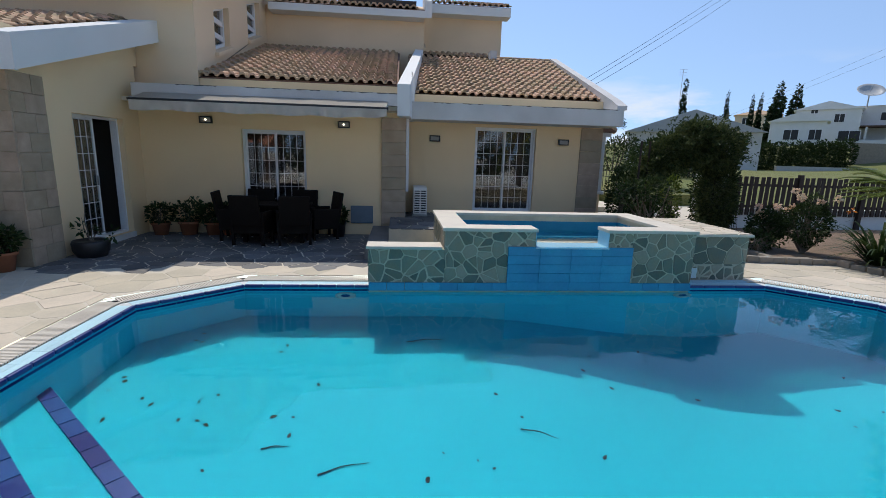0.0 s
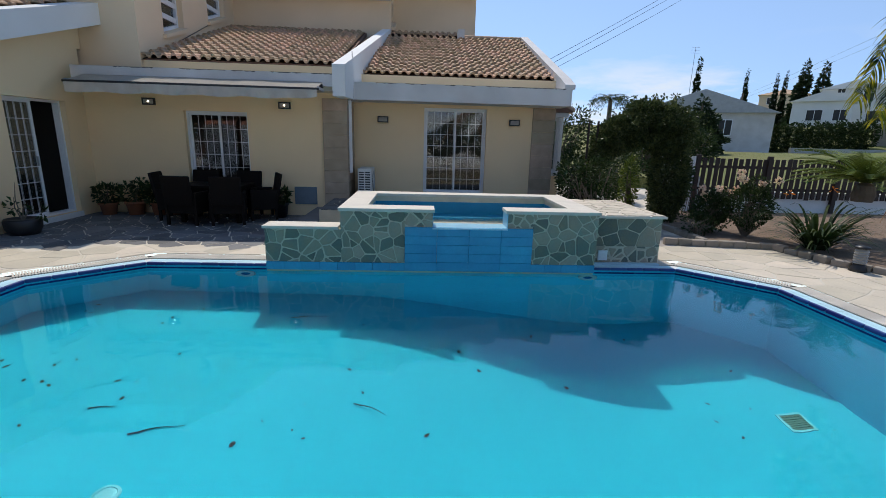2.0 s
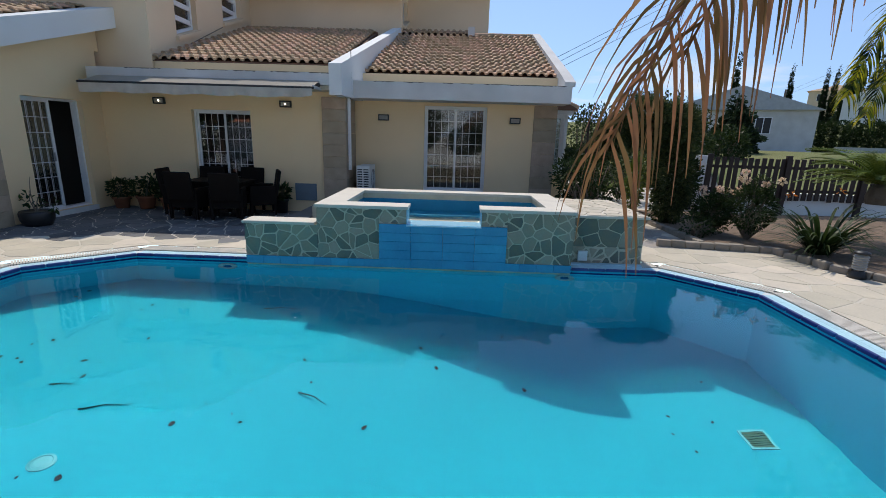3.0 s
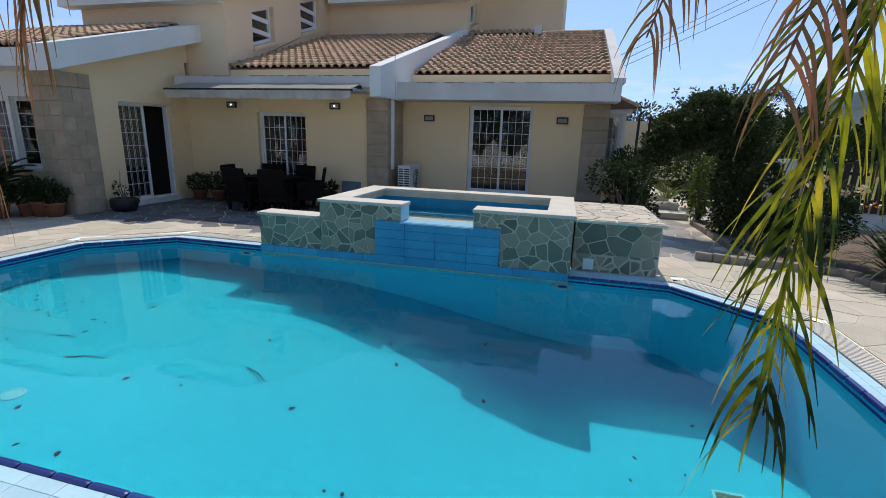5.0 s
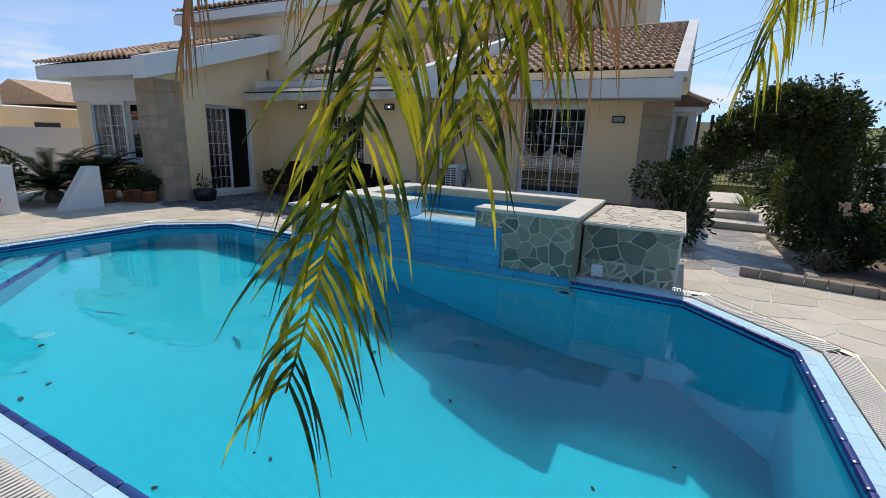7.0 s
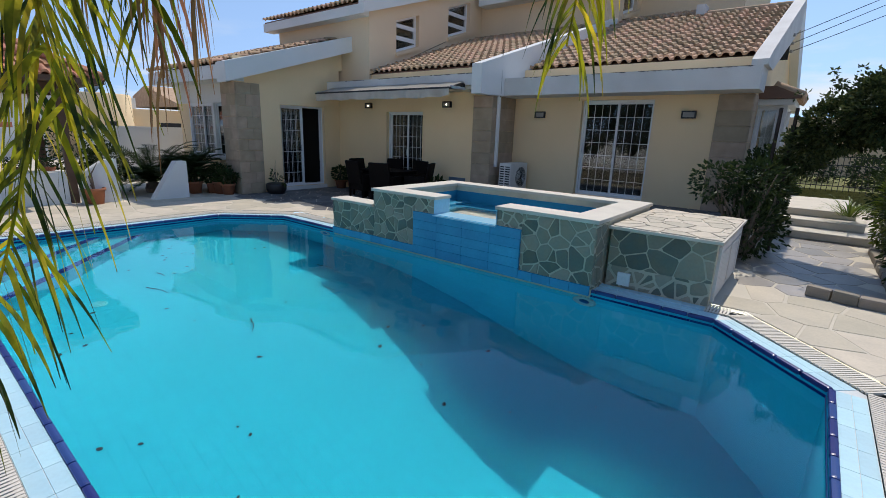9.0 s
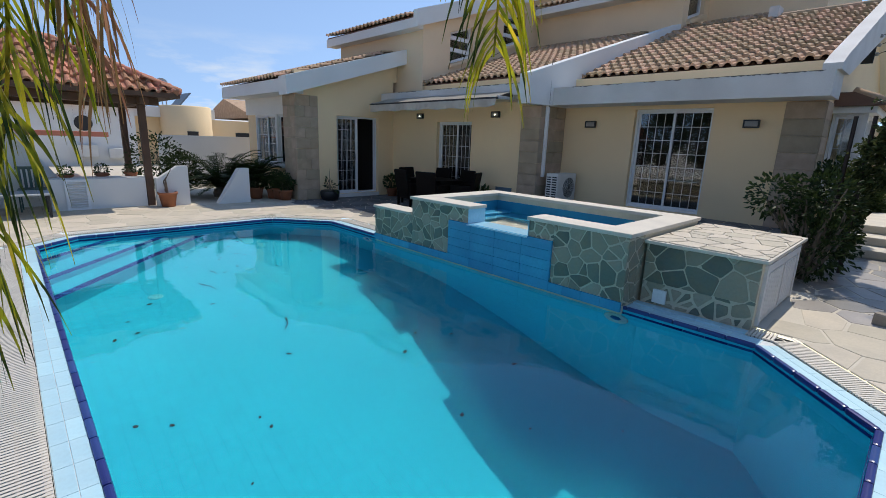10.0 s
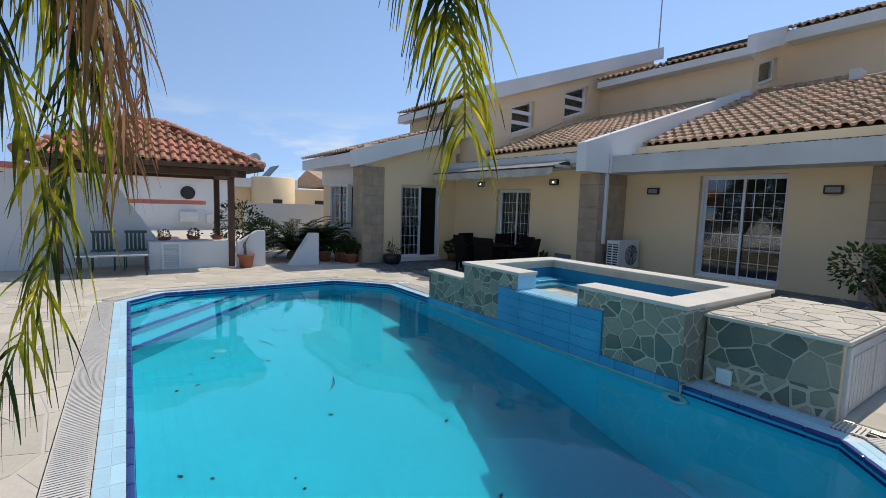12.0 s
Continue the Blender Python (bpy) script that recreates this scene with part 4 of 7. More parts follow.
# small rear gable and chimney box at the junction
whole("roof_upstand", cubes((4.30, 4.50, 15.6, 16.0, 4.70, 4.95)), WHITE_OLD, "small white upstand on the ridge", "upstand", kind="structure")
bm = bmesh.new()
slab(bm, [(-4.2, 6.6), (-3.0, 6.6), (-3.6, 7.62)], 18.4, 18.6, lambda u, v, w: (u, w, v))
bmesh.ops.recalc_face_normals(bm, faces=bm.faces)
bm2 = bmesh.new()
slab(bm2, [(-3.6, 7.66), (-2.9, 6.55), (-2.86, 6.62), (-3.6, 7.74)], 18.4, 20.5, lambda u, v, w: (u, w, v))
bmesh.ops.recalc_face_normals(bm2, faces=bm2.faces)
whole("rear_gable_roof", bm2, TILE_J, "small tiled roof behind the upper roof", "roof", kind="structure")
whole("rear_gable", bm, WHITE, "small white gable behind the upper roof", "gable", kind="structure")

# ---- the raised spa and its cladding ----
spa = tagged(new("raised_spa"), "stone-clad raised spa with cream caps and a blue tiled weir", "spa", kind="structure")
F = 6.49
bm = cubes((2.11, 3.36, F, 6.80, -0.2, 0.655), (4.40, 5.68, F, 6.80, -0.2, 0.655), (3.36, 4.40, F, 6.80, -0.2, 0.43),
           (2.11, 2.42, 6.80, 8.22, -0.2, 0.655), (5.37, 5.68, 6.80, 8.22, -0.2, 0.655), (2.11, 5.68, 8.22, 8.50, -0.2, 0.655))
part("core", bm, WALLMORTAR, spa)
part("inner_lining", cubes((2.42, 2.428, 6.80, 8.22, -0.15, 0.57), (5.362, 5.37, 6.80, 8.22, -0.15, 0.57), (2.428, 5.362, 8.212, 8.22, -0.15, 0.57), (2.428, 3.36, 6.80, 6.808, -0.15, 0.57), (4.40, 5.362, 6.80, 6.808, -0.15, 0.57), (3.36, 4.40, 6.80, 6.808, -0.15, 0.43)), SPATILE, spa)
part("basin_floor", cubes((2.428, 5.362, 6.808, 8.212, -0.2, -0.14)), SPATILE, spa)
part("bench", cubes((2.428, 2.95, 6.808, 8.212, -0.14, 0.14), (2.95, 5.362, 7.80, 8.212, -0.14, 0.14), bevel=0.01), SPATILE, spa)
part("spa_step", cubes((2.428, 2.75, 7.2, 8.212, 0.14, 0.34), bevel=0.01), APRONTILE, spa, "light blue tiled spa step")
part("weir_lip", cubes((3.36, 4.40, 6.44, 6.83, 0.43, 0.452), bevel=0.004), POOLTILE, spa, "pale blue tiled weir lip")
part("weir_cheek", cubes((3.361, 3.368, 6.47, 6.82, 0.45, 0.655)), POOLTILE, spa)
part("weir_cheek", cubes((4.392, 4.399, 6.47, 6.82, 0.45, 0.655)), POOLTILE, spa)
for c in ((2.08, 3.385, 6.46, 6.83), (4.375, 5.71, 6.46, 6.83), (2.08, 2.45, 6.83, 8.20), (5.34, 5.71, 6.83, 8.20), (2.08, 5.71, 8.20, 8.53)):
    part("cap_stone", cubes((*c, 0.655, 0.70), bevel=0.006), CAPSTONE, spa)
bm = bmesh.new()
bm.faces.new([bm.verts.new(p) for p in ((2.42, 6.80, 0.425), (5.37, 6.80, 0.425), (5.37, 8.22, 0.425), (2.42, 8.22, 0.425))])
spa_water = whole("spa_water", bm, WATER, "still water in the raised spa", "water", kind="structure")
spa_water.visible_shadow = False

# low wing wall beside it
low_wall = tagged(new("low_stone_wall"), "low stone-clad wall with a cream cap beside the spa", "wall", kind="structure")
part("core", cubes((1.09, 2.11, F, 6.78, -0.2, 0.40)), WALLMORTAR, low_wall)
part("cap_stone", cubes((1.06, 2.078, 6.46, 6.82, 0.40, 0.44), bevel=0.006), CAPSTONE, low_wall)
# pump box
pump = tagged(new("pump_box"), "stone-clad pump box with a paved top and a white hatch", "pump box", kind="structure")
part("core", cubes((5.72, 6.80, 6.86, 8.64, -0.15, 0.565)), WALLMORTAR, pump)
part("top_slab", cubes((5.70, 6.85, 6.82, 8.68, 0.565, 0.60), bevel=0.006), CAPSTONE, pump)
rng = random.Random(11)
for poly in crazy(5.72, 6.83, 6.84, 8.66, 0.27, 0.022, rng):
    if area(poly) > 0.004:
        part("stone", stone_mesh(poly, 0.598, 0.612, DECKSTONE, lambda u, v, w: (u, v, w), 0.004), DECKSTONE, pump)
HATCH = thing("pump_hatch", "white painted slatted hatch with wooden frame on the pump box", "hatch")
part("frame", cubes((6.80, 6.83, 6.95, 7.03, -0.08, 0.53), (6.80, 6.83, 8.42, 8.50, -0.08, 0.53), (6.80, 6.83, 7.03, 8.42, 0.46, 0.53), bevel=0.004), WHITE_OLD, HATCH)
for i in range(2):
    y0, y1 = (7.035, 7.72) if i == 0 else (7.73, 8.415)
    leaf = part("leaf", cubes((6.80, 6.815, y0, y1, -0.08, 0.455)), WHITE_OLD, HATCH)
    for j in range(6):
        part("slat", cubes((6.815, 6.826, y0 + 0.05 + j * 0.1, y0 + 0.13 + j * 0.1, -0.05, 0.43), bevel=0.003), WHITE_OLD, leaf)


def worn(poly, rng):
    """The outline of a stone with its corners broken off unevenly."""
    out = []
    n = len(poly)
    for k in range(n):
        p, q, r = poly[k - 1], poly[k], poly[(k + 1) % n]
        a, b = rng.uniform(0.03, 0.17), rng.uniform(0.03, 0.17)
        out += [(q[0] + (p[0] - q[0]) * a, q[1] + (p[1] - q[1]) * a), (q[0] + (r[0] - q[0]) * b, q[1] + (r[1] - q[1]) * b)]
    return out


def clad(base, u0, u1, v0, v1, place, size, seed, joint=0.020, w=-0.006, stretch=1.2):
    rng = random.Random(seed)
    for poly in crazy(u0, u1, v0, v1, size, joint, rng, 0.60, stretch):
        if area(poly) > 0.0006:
            part("stone", stone_mesh(worn(poly, rng), 0.002, w - rng.uniform(0, 0.006), CLAD, place, 0.004), CLAD, base)


clad(low_wall, 1.09, 2.11, -0.06, 0.40, on_y(F), 0.135, 1, 0.017)
clad(low_wall, 6.49, 6.78, -0.06, 0.40, lambda u, v, w: (1.09 + w, u, v), 0.14, 9)
clad(spa, 2.11, 2.98, -0.06, 0.655, on_y(F), 0.135, 2, 0.016)
clad(spa, 2.98, 3.36, 0.46, 0.655, on_y(F), 0.13, 3)
clad(spa, 4.40, 4.76, 0.46, 0.655, on_y(F), 0.13, 4)
clad(spa, 4.76, 5.68, -0.06, 0.655, on_y(F), 0.145, 5, 0.016)
clad(spa, 6.49, 6.86, -0.1, 0.655, on_x(5.68), 0.14, 6)
clad(spa, 6.49, 8.5, 0.3, 0.655, lambda u, v, w: (2.11 + w, u, v), 0.15, 12)
clad(spa, 2.11, 5.68, 0.3, 0.655, lambda u, v, w: (u, 8.50 - w, v), 0.16, 13)
clad(pump, 5.72, 6.80, 0.14, 0.565, on_y(6.86), 0.21, 7, 0.012)
clad(pump, 5.72, 6.80, -0.10, 0.14, on_y(6.86), 0.12, 8, 0.026, stretch=1.6)
whole("socket_cover", cubes((5.86, 6.0, 6.815, 6.845, -0.07, 0.08), bevel=0.006), PVC, "white square socket cover on the pump box", "socket")

# weir apron, tile by tile, and the tile strip at the wall's foot
for i in range(5):
    h = 0.62 / 5
    for j in range(4):
        wd = (4.76 - 2.98) / 4
        x0 = 2.98 + wd * j
        z0 = -0.165 + h * i
        part("apron_tile", cubes((x0 + 0.0015, x0 + wd - 0.0015, 6.455, F, z0 + 0.0015, z0 + h - 0.0015), bevel=0.003), APRONTILE, spa)
for j in range(19):
    wd = (5.68 - 1.09) / 19
    x0 = 1.09 + wd * j
    part("foot_tile", cubes((x0 + 0.0015, x0 + wd - 0.0015, 6.462, F, -0.17, -0.06), bevel=0.003), APRONTILE, spa)

# raised terrace in front of the right wing, with a stone step
terr = tagged(new("raised_terrace"), "raised paved terrace in front of the right wing", "terrace", kind="structure")
part("base", cubes((1.30, 6.45, 8.9, 11.46, -0.12, 0.285)), WALLMORTAR, terr)
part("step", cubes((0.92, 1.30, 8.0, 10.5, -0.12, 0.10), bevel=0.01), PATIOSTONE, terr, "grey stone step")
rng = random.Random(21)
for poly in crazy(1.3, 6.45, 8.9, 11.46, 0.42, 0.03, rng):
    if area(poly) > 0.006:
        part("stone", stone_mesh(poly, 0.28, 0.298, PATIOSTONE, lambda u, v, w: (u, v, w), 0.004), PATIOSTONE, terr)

# pool fittings
SLAB_Y = 6.72
ledge = tagged(new("pump_ledge"), "light blue tiled ledge at the foot of the pump box", "ledge", kind="structure")
for i in range(5):
    part("coping_tile", cubes((5.69 + i * 0.22, 5.906 + i * 0.22, SLAB_Y + 0.03, 6.85, RIM - 0.05, DECK - 0.006), bevel=0.003), COPING, ledge)
for x in (0.78, 5.62):
    n = thing("pool_light", "round underwater pool light in a chrome ring", "pool light", (x, 6.533, -0.37), group="pool lights")
    bm = bmesh.new()
    lathe(bm, [(0.14, 0.0), (0.14, 0.014), (0.115, 0.026), (0.09, 0.014)], 24)
    bmesh.ops.rotate(bm, verts=bm.verts, matrix=Matrix.Rotation(radians(90), 3, "X"))
    part("ring", bm, GREYMETAL, n, smooth=True)
    bm = bmesh.new()
    lathe(bm, [(0.092, 0.0), (0.092, 0.010), (0.02, 0.02)], 24)
    bmesh.ops.rotate(bm, verts=bm.verts, matrix=Matrix.Rotation(radians(90), 3, "X"))
    part("lens", bm, BLUETILE, n, smooth=True)
bm = lathe(bmesh.new(), [(0.09, 0), (0.09, 0.008), (0.07, 0.014), (0.065, 0.008), (0.045, 0.012), (0.02, 0.012)], 24, (1.10, 3.02, -1.2))
whole("floor_inlet", bm, INLET, "round white inlet cover on the pool floor", "inlet")
dr = thing("main_drain", "square pale drain grate on the pool floor", "drain", (7.12, 4.32, floor_z(7.12)))
part("frame", cubes((-0.13, 0.13, -0.13, -0.105, 0, 0.012), (-0.13, 0.13, 0.105, 0.13, 0, 0.012), (-0.13, -0.105, -0.105, 0.105, 0, 0.012), (0.105, 0.13, -0.105, 0.105, 0, 0.012)), INLET, dr)
part("grille", cubes(*[(-0.105, 0.105, -0.10 + i * 0.03, -0.078 + i * 0.03, 0, 0.008) for i in range(7)]), DRAINGREEN, dr)

# ---- patio things ----
def wall_lamp(x, y, z, lit):
    n = thing("wall_lamp", "black framed rectangular wall lamp with frosted glass" + (", lit" if lit else ", unlit"), "wall lamp", (x, y, z), group="wall lamps")
    part("back_plate", cubes((-0.12, 0.12, -0.02, 0.0, -0.065, 0.065), bevel=0.006), BLACKPLASTIC, n)
    part("frame", cubes((-0.125, 0.125, -0.07, -0.02, 0.045, 0.07), (-0.125, 0.125, -0.07, -0.02, -0.07, -0.045), (-0.125, -0.10, -0.07, -0.02, -0.045, 0.045), (0.10, 0.125, -0.07, -0.02, -0.045, 0.045), bevel=0.004), BLACKPLASTIC, n)
    part("glass", cubes((-0.10, 0.10, -0.062, -0.02, -0.045, 0.045), bevel=0.008), LAMPGLASS, n, "frosted glass")
    if lit:
        part("bulb", lathe(bmesh.new(), [(0.006, -0.015), (0.016, -0.006), (0.016, 0.006), (0.006, 0.015)], 12, (0, -0.068, 0.0)), BULB, n, "glowing bulb")
    return n


BULB = bpy.data.materials.new("glowing_bulb")
BULB.use_nodes = True
BULB.node_tree.nodes["Principled BSDF"].inputs["Emission Color"].default_value = (1.0, 0.9, 0.72, 1)
BULB.node_tree.nodes["Principled BSDF"].inputs["Emission Strength"].default_value = 6.0
for x, y, z, lit in ((-2.44, 10.52, 2.225, True), (0.32, 10.52, 2.225, True), (2.30, 11.46, 2.04, False), (5.39, 11.43, 2.045, False)):
    wall_lamp(x, y, z, lit)

# retracted awning on the patio fascia
aw = thing("awning", "weathered beige retractable awning, rolled in, over the patio", "awning")
A0, A1 = -3.30, 1.24
bm = bmesh.new()
for k in range(48):
    x0, x1 = A0 + (A1 - A0) * k / 48, A0 + (A1 - A0) * (k + 1) / 48
    d0, d1 = (0.010 * math.sin(q * 0.5) + 0.006 * math.sin(q * 1.7) for q in (k, k + 1))
    bm.faces.new([bm.verts.new(p) for p in ((x0, 9.42, 2.505), (x1, 9.42, 2.505), (x1, 9.68, 2.575 - d1), (x0, 9.68, 2.575 - d0))])
    bm.faces.new([bm.verts.new(p) for p in ((x0, 9.68, 2.575 - d0), (x1, 9.68, 2.575 - d1), (x1, 9.93, 2.66), (x0, 9.93, 2.66))])
bmesh.ops.remove_doubles(bm, verts=bm.verts, dist=0.0005)
part("cloth", bm, AWNTHIN, aw, smooth=True)
# The bar's black stands in for its thin shadow above the valance.
part("front_bar", cubes((A0 - 0.03, A1 + 0.03, 9.385, 9.43, 2.455, 2.50), bevel=0.010), BLACKPLASTIC, aw, "front bar coloured black for the shadow line over the valance")
bm = bmesh.new()
rows = []
N = 160
for k in range(N + 1):
    x = A0 + (A1 - A0) * k / N
    wob = 0.016 * math.sin(k * 0.31) + 0.010 * math.sin(k * 0.83 + 1)
    hang = 0.17 + 0.012 * math.sin(k * 0.21) - 0.06 * max(0.0, (k / N - 0.9) * 10) ** 2
    rows.append([bm.verts.new((x, 9.382 + wob * s_ * s_, 2.462 - hang * s_)) for s_ in (0.0, 0.35, 0.7, 0.94, 1.0)])
for a_, b_ in zip(rows, rows[1:]):
    for i in range(4):
        bm.faces.new((a_[i], b_[i], b_[i + 1], a_[i + 1]))
part("valance", bm, AWNING, aw, "stained hanging valance", smooth=True)
part("roller", rod(bmesh.new(), (A0, 9.88, 2.56), (A1, 9.88, 2.56), 0.055, n=14), BLACKPLASTIC, aw)
for x in (A0, A1):
    part("bracket", cubes((x - 0.02, x + 0.02, 9.44, 9.93, 2.47, 2.53), bevel=0.008), GREYMETAL, aw, "grey metal end bracket")
for x in (-2.6, 0.4):
    bm = rod(rod(bmesh.new(), (x, 9.9, 2.47), (x + 0.55, 9.72, 2.45), 0.018), (x + 0.55, 9.72, 2.45), (x + 0.1, 9.60, 2.49), 0.018)
    part("arm", bm, WHITE_OLD, aw)

# air conditioner with its pipe duct
ac = thing("air_conditioner", "white outdoor air conditioning unit by the pillar", "air conditioner", (1.95, 11.0, 0.298), 90)
part("body", cubes((-0.38, 0.38, -0.15, 0.15, 0.05, 0.65), bevel=0.015), ACWHITE, ac)
bm = bmesh.new()
for k in range(9):
    r = 0.05 + 0.022 * k
    for a in range(32):
        a0, a1 = 2 * math.pi * a / 32, 2 * math.pi * (a + 1) / 32
        rod(bm, (0.08 + r * math.cos(a0), -0.162, 0.335 + r * math.sin(a0)), (0.08 + r * math.cos(a1), -0.162, 0.335 + r * math.sin(a1)), 0.003, n=4)
part("fan_grille", bm, ACWHITE, ac)
# Black disc and side plate on the closed body paint the openings' shade.
part("fan_shade_disc", lathe(bmesh.new(), [(0.225, 0.0), (0.225, 0.006)], 28), BLACKPLASTIC, ac).matrix_basis = pose(0.08, -0.15, 0.335, 90, 0, 0)
part("side_shade_plate", cubes((-0.383, -0.38, -0.125, 0.125, 0.09, 0.58)), BLACKPLASTIC, ac, "black plate for the shade behind the louvres")
for i in range(9):
    part("side_slat", cubes((-0.394, -0.381, -0.125, 0.125, 0.10 + i * 0.054, 0.124 + i * 0.054), bevel=0.003), ACWHITE, ac)
part("side_slat", cubes((-0.396, -0.381, -0.012, 0.012, 0.09, 0.58)), ACWHITE, ac)
for x in (-0.28, 0.28):
    part("foot", cubes((x - 0.03, x + 0.03, -0.17, 0.17, 0.0, 0.05)), GREYMETAL, ac)
whole("pipe_duct", cubes((1.624, 1.685, 10.64, 10.71, 0.85, 2.40), bevel=0.008), PVC, "white plastic pipe duct on the pillar", "duct")
bm = rod(rod(bmesh.new(), (1.73, 10.6, 3.35), (1.735, 10.6, 2.44), 0.008, n=6), (1.735, 10.6, 2.44), (1.69, 10.67, 2.38), 0.008, n=6)
whole("black_cable", bm, BLACKPLASTIC, "thin black cable hanging down the parapet", "cable")
whole("aerial_cable", rod(rod(bmesh.new(), (-2.58, 10.67, 3.06), (-2.58, 11.4, 3.32), 0.008, n=6), (-2.58, 11.4, 3.32), (-2.58, 13.95, 4.42), 0.008, n=6), BLACKPLASTIC, "thin cable along the upper wall", "cable")
vt = thing("wall_vent", "blue-grey painted metal hatch on the patio wall", "vent", (0.68, 10.52, 0.34))
part("panel", cubes((-0.23, 0.23, -0.018, 0.0, -0.175, 0.175), bevel=0.004), VENTBLUE, vt)
part("rim", cubes((-0.24, 0.24, -0.024, 0.0, 0.175, 0.19), (-0.24, 0.24, -0.024, 0.0, -0.19, -0.175), (-0.24, -0.23, -0.024, 0.0, -0.175, 0.175), (0.23, 0.24, -0.024, 0.0, -0.175, 0.175)), VENTBLUE, vt)


def rattan_chair(x, y, turn, label="dark brown woven rattan armchair at the dining table"):
    c = thing("dining_chair", label, "chair", (x, y, DECK), turn, "rattan chairs")
    part("seat", cubes((-0.26, 0.26, -0.26, 0.24, 0.24, 0.43), bevel=0.02), RATTAN, c)
    bm = bmesh.new()
    box(bm, -0.27, 0.27, -0.03, 0.03, 0.0, 0.56, bevel=0.02, m=pose(0, 0.26, 0.40, -10, 0, 0))
    part("backrest", bm, RATTAN, c)
    for s in (-1, 1):
        part("arm", cubes((min(s * 0.25, s * 0.31), max(s * 0.25, s * 0.31), -0.25, 0.26, 0.24, 0.64), bevel=0.02), RATTAN, c)
        for yy in (-0.23, 0.23):
            leg = part("leg", cubes((s * 0.27 - 0.025, s * 0.27 + 0.025, yy - 0.025, yy + 0.025, 0.02, 0.25), bevel=0.006), RATTAN, c)
            part("foot_cap", lathe(bmesh.new(), [(0.018, 0), (0.02, 0.02)], 10, (s * 0.27, yy, 0.0)), PVC, leg, "pale plastic foot cap")
    return c


tb = thing("dining_table", "dark brown rattan dining table on the patio", "table", (-0.92, 9.78, DECK))
part("tabletop", cubes((-0.62, 0.62, -0.42, 0.42, 0.69, 0.73), bevel=0.008), RATTAN, tb)
part("apron", cubes((-0.58, 0.58, -0.38, 0.38, 0.60, 0.69), bevel=0.006), RATTAN, tb)
for sx in (-1, 1):
    for sy in (-1, 1):
        part("leg", cubes((sx * 0.53 - 0.04, sx * 0.53 + 0.04, sy * 0.34 - 0.04, sy * 0.34 + 0.04, 0, 0.60), bevel=0.01), RATTAN, tb)
first = rattan_chair(-1.24, 9.24, 174)
for x, y, turn in ((-0.50, 9.28, 196), (-1.70, 9.74, 98), (-0.08, 9.92, -64), (-1.40, 10.16, 4), (-0.55, 10.18, -5)):
    copy_thing(first, pose(x, y, DECK, 0, 0, turn))


# ---- plants ----
def leaf_cloud(bm, blobs, count, size, rng, flat=0.5, droop=0.0, shell=0.72):
    """Small folded leaves through a few ellipsoids (centre, radii), mostly near their uneven outside."""
    total = sum(r[0] * r[1] * r[2] for _, r in blobs)
    for c, r in blobs:
        for _ in range(int(count * r[0] * r[1] * r[2] / total)):
            d = Vector((rng.gauss(0, 1), rng.gauss(0, 1), rng.gauss(0, 1))).normalized()
            k = 0.86 + 0.30 * noise.noise(Vector(c) + d * 2.3) + 0.14 * noise.noise(Vector(c) * 3 + d * 6)
            s = k * (shell + (1 - shell) * rng.random() if rng.random() < 0.75 else rng.random() ** 0.5)
            p = Vector(c) + Vector((d.x * r[0], d.y * r[1], d.z * r[2])) * s
            l = size * rng.uniform(0.6, 1.3)
            w = l * flat
            out = (d + Vector((rng.uniform(-0.8, 0.8), rng.uniform(-0.8, 0.8), rng.uniform(-0.6, 0.5) - droop))).normalized()
            side = out.cross(Vector((rng.uniform(-1, 1), rng.uniform(-1, 1), rng.uniform(-1, 1)))).normalized()
            up = side.cross(out) * 0.18 * l
            a, b = bm.verts.new(p), bm.verts.new(p + out * l)
            m1, m2 = bm.verts.new(p + out * l * 0.5 + side * w * 0.5 + up), bm.verts.new(p + out * l * 0.5 - side * w * 0.5 + up)
            bm.faces.new((a, m1, b))
            bm.faces.new((a, b, m2))
    return bm


def limbs(bm, base, tips, r, rng):
    base = Vector(base)
    for t in tips:
        t = Vector(t)
        mid = (base + t) / 2 + Vector((rng.uniform(-0.1, 0.1), rng.uniform(-0.1, 0.1), 0.05))
        rod(bm, base, mid, r, r * 0.7, 6)
        rod(bm, mid, t, r * 0.7, r * 0.25, 6)
    return bm


def pot_profile(r, h):
    return [(r * 0.72, 0), (r * 0.95, h * 0.82), (r * 1.06, h * 0.84), (r * 1.08, h), (r * 0.97, h), (r * 0.92, h * 0.9)]


def potted(x, y, z, r, h, bush, leafmat, seed, label, mat=TERRACOTTA, count=420, size=0.08, name="potted_plant"):
    rng = random.Random(seed)
    n = thing(name, label, "potted plant", (x, y, z), rng.uniform(0, 360), "potted plants")
    part("pot", lathe(bmesh.new(), pot_profile(r, h), 22), mat, n, smooth=True)
    part("soil", lathe(bmesh.new(), [(r * 0.9, h * 0.88), (r * 0.88, h * 0.9)], 16), SOIL, n)
    bm = bmesh.new()
    limbs(bm, (0, 0, h * 0.88), [(rng.uniform(-0.6, 0.6) * bush, rng.uniform(-0.6, 0.6) * bush, h + bush * rng.uniform(0.5, 1.2)) for _ in range(6)], 0.012, rng)
    tagged(part("stem_work", bm, BARK, n), kind="stuff")
    part("leaves", leaf_cloud(bmesh.new(), [((0, 0, h + bush * 0.55), (bush, bush, bush * 0.75)), ((bush * 0.3, -bush * 0.2, h + bush * 0.9), (bush * 0.6, bush * 0.6, bush * 0.5))], count, size, rng), leafmat, n)
    return n


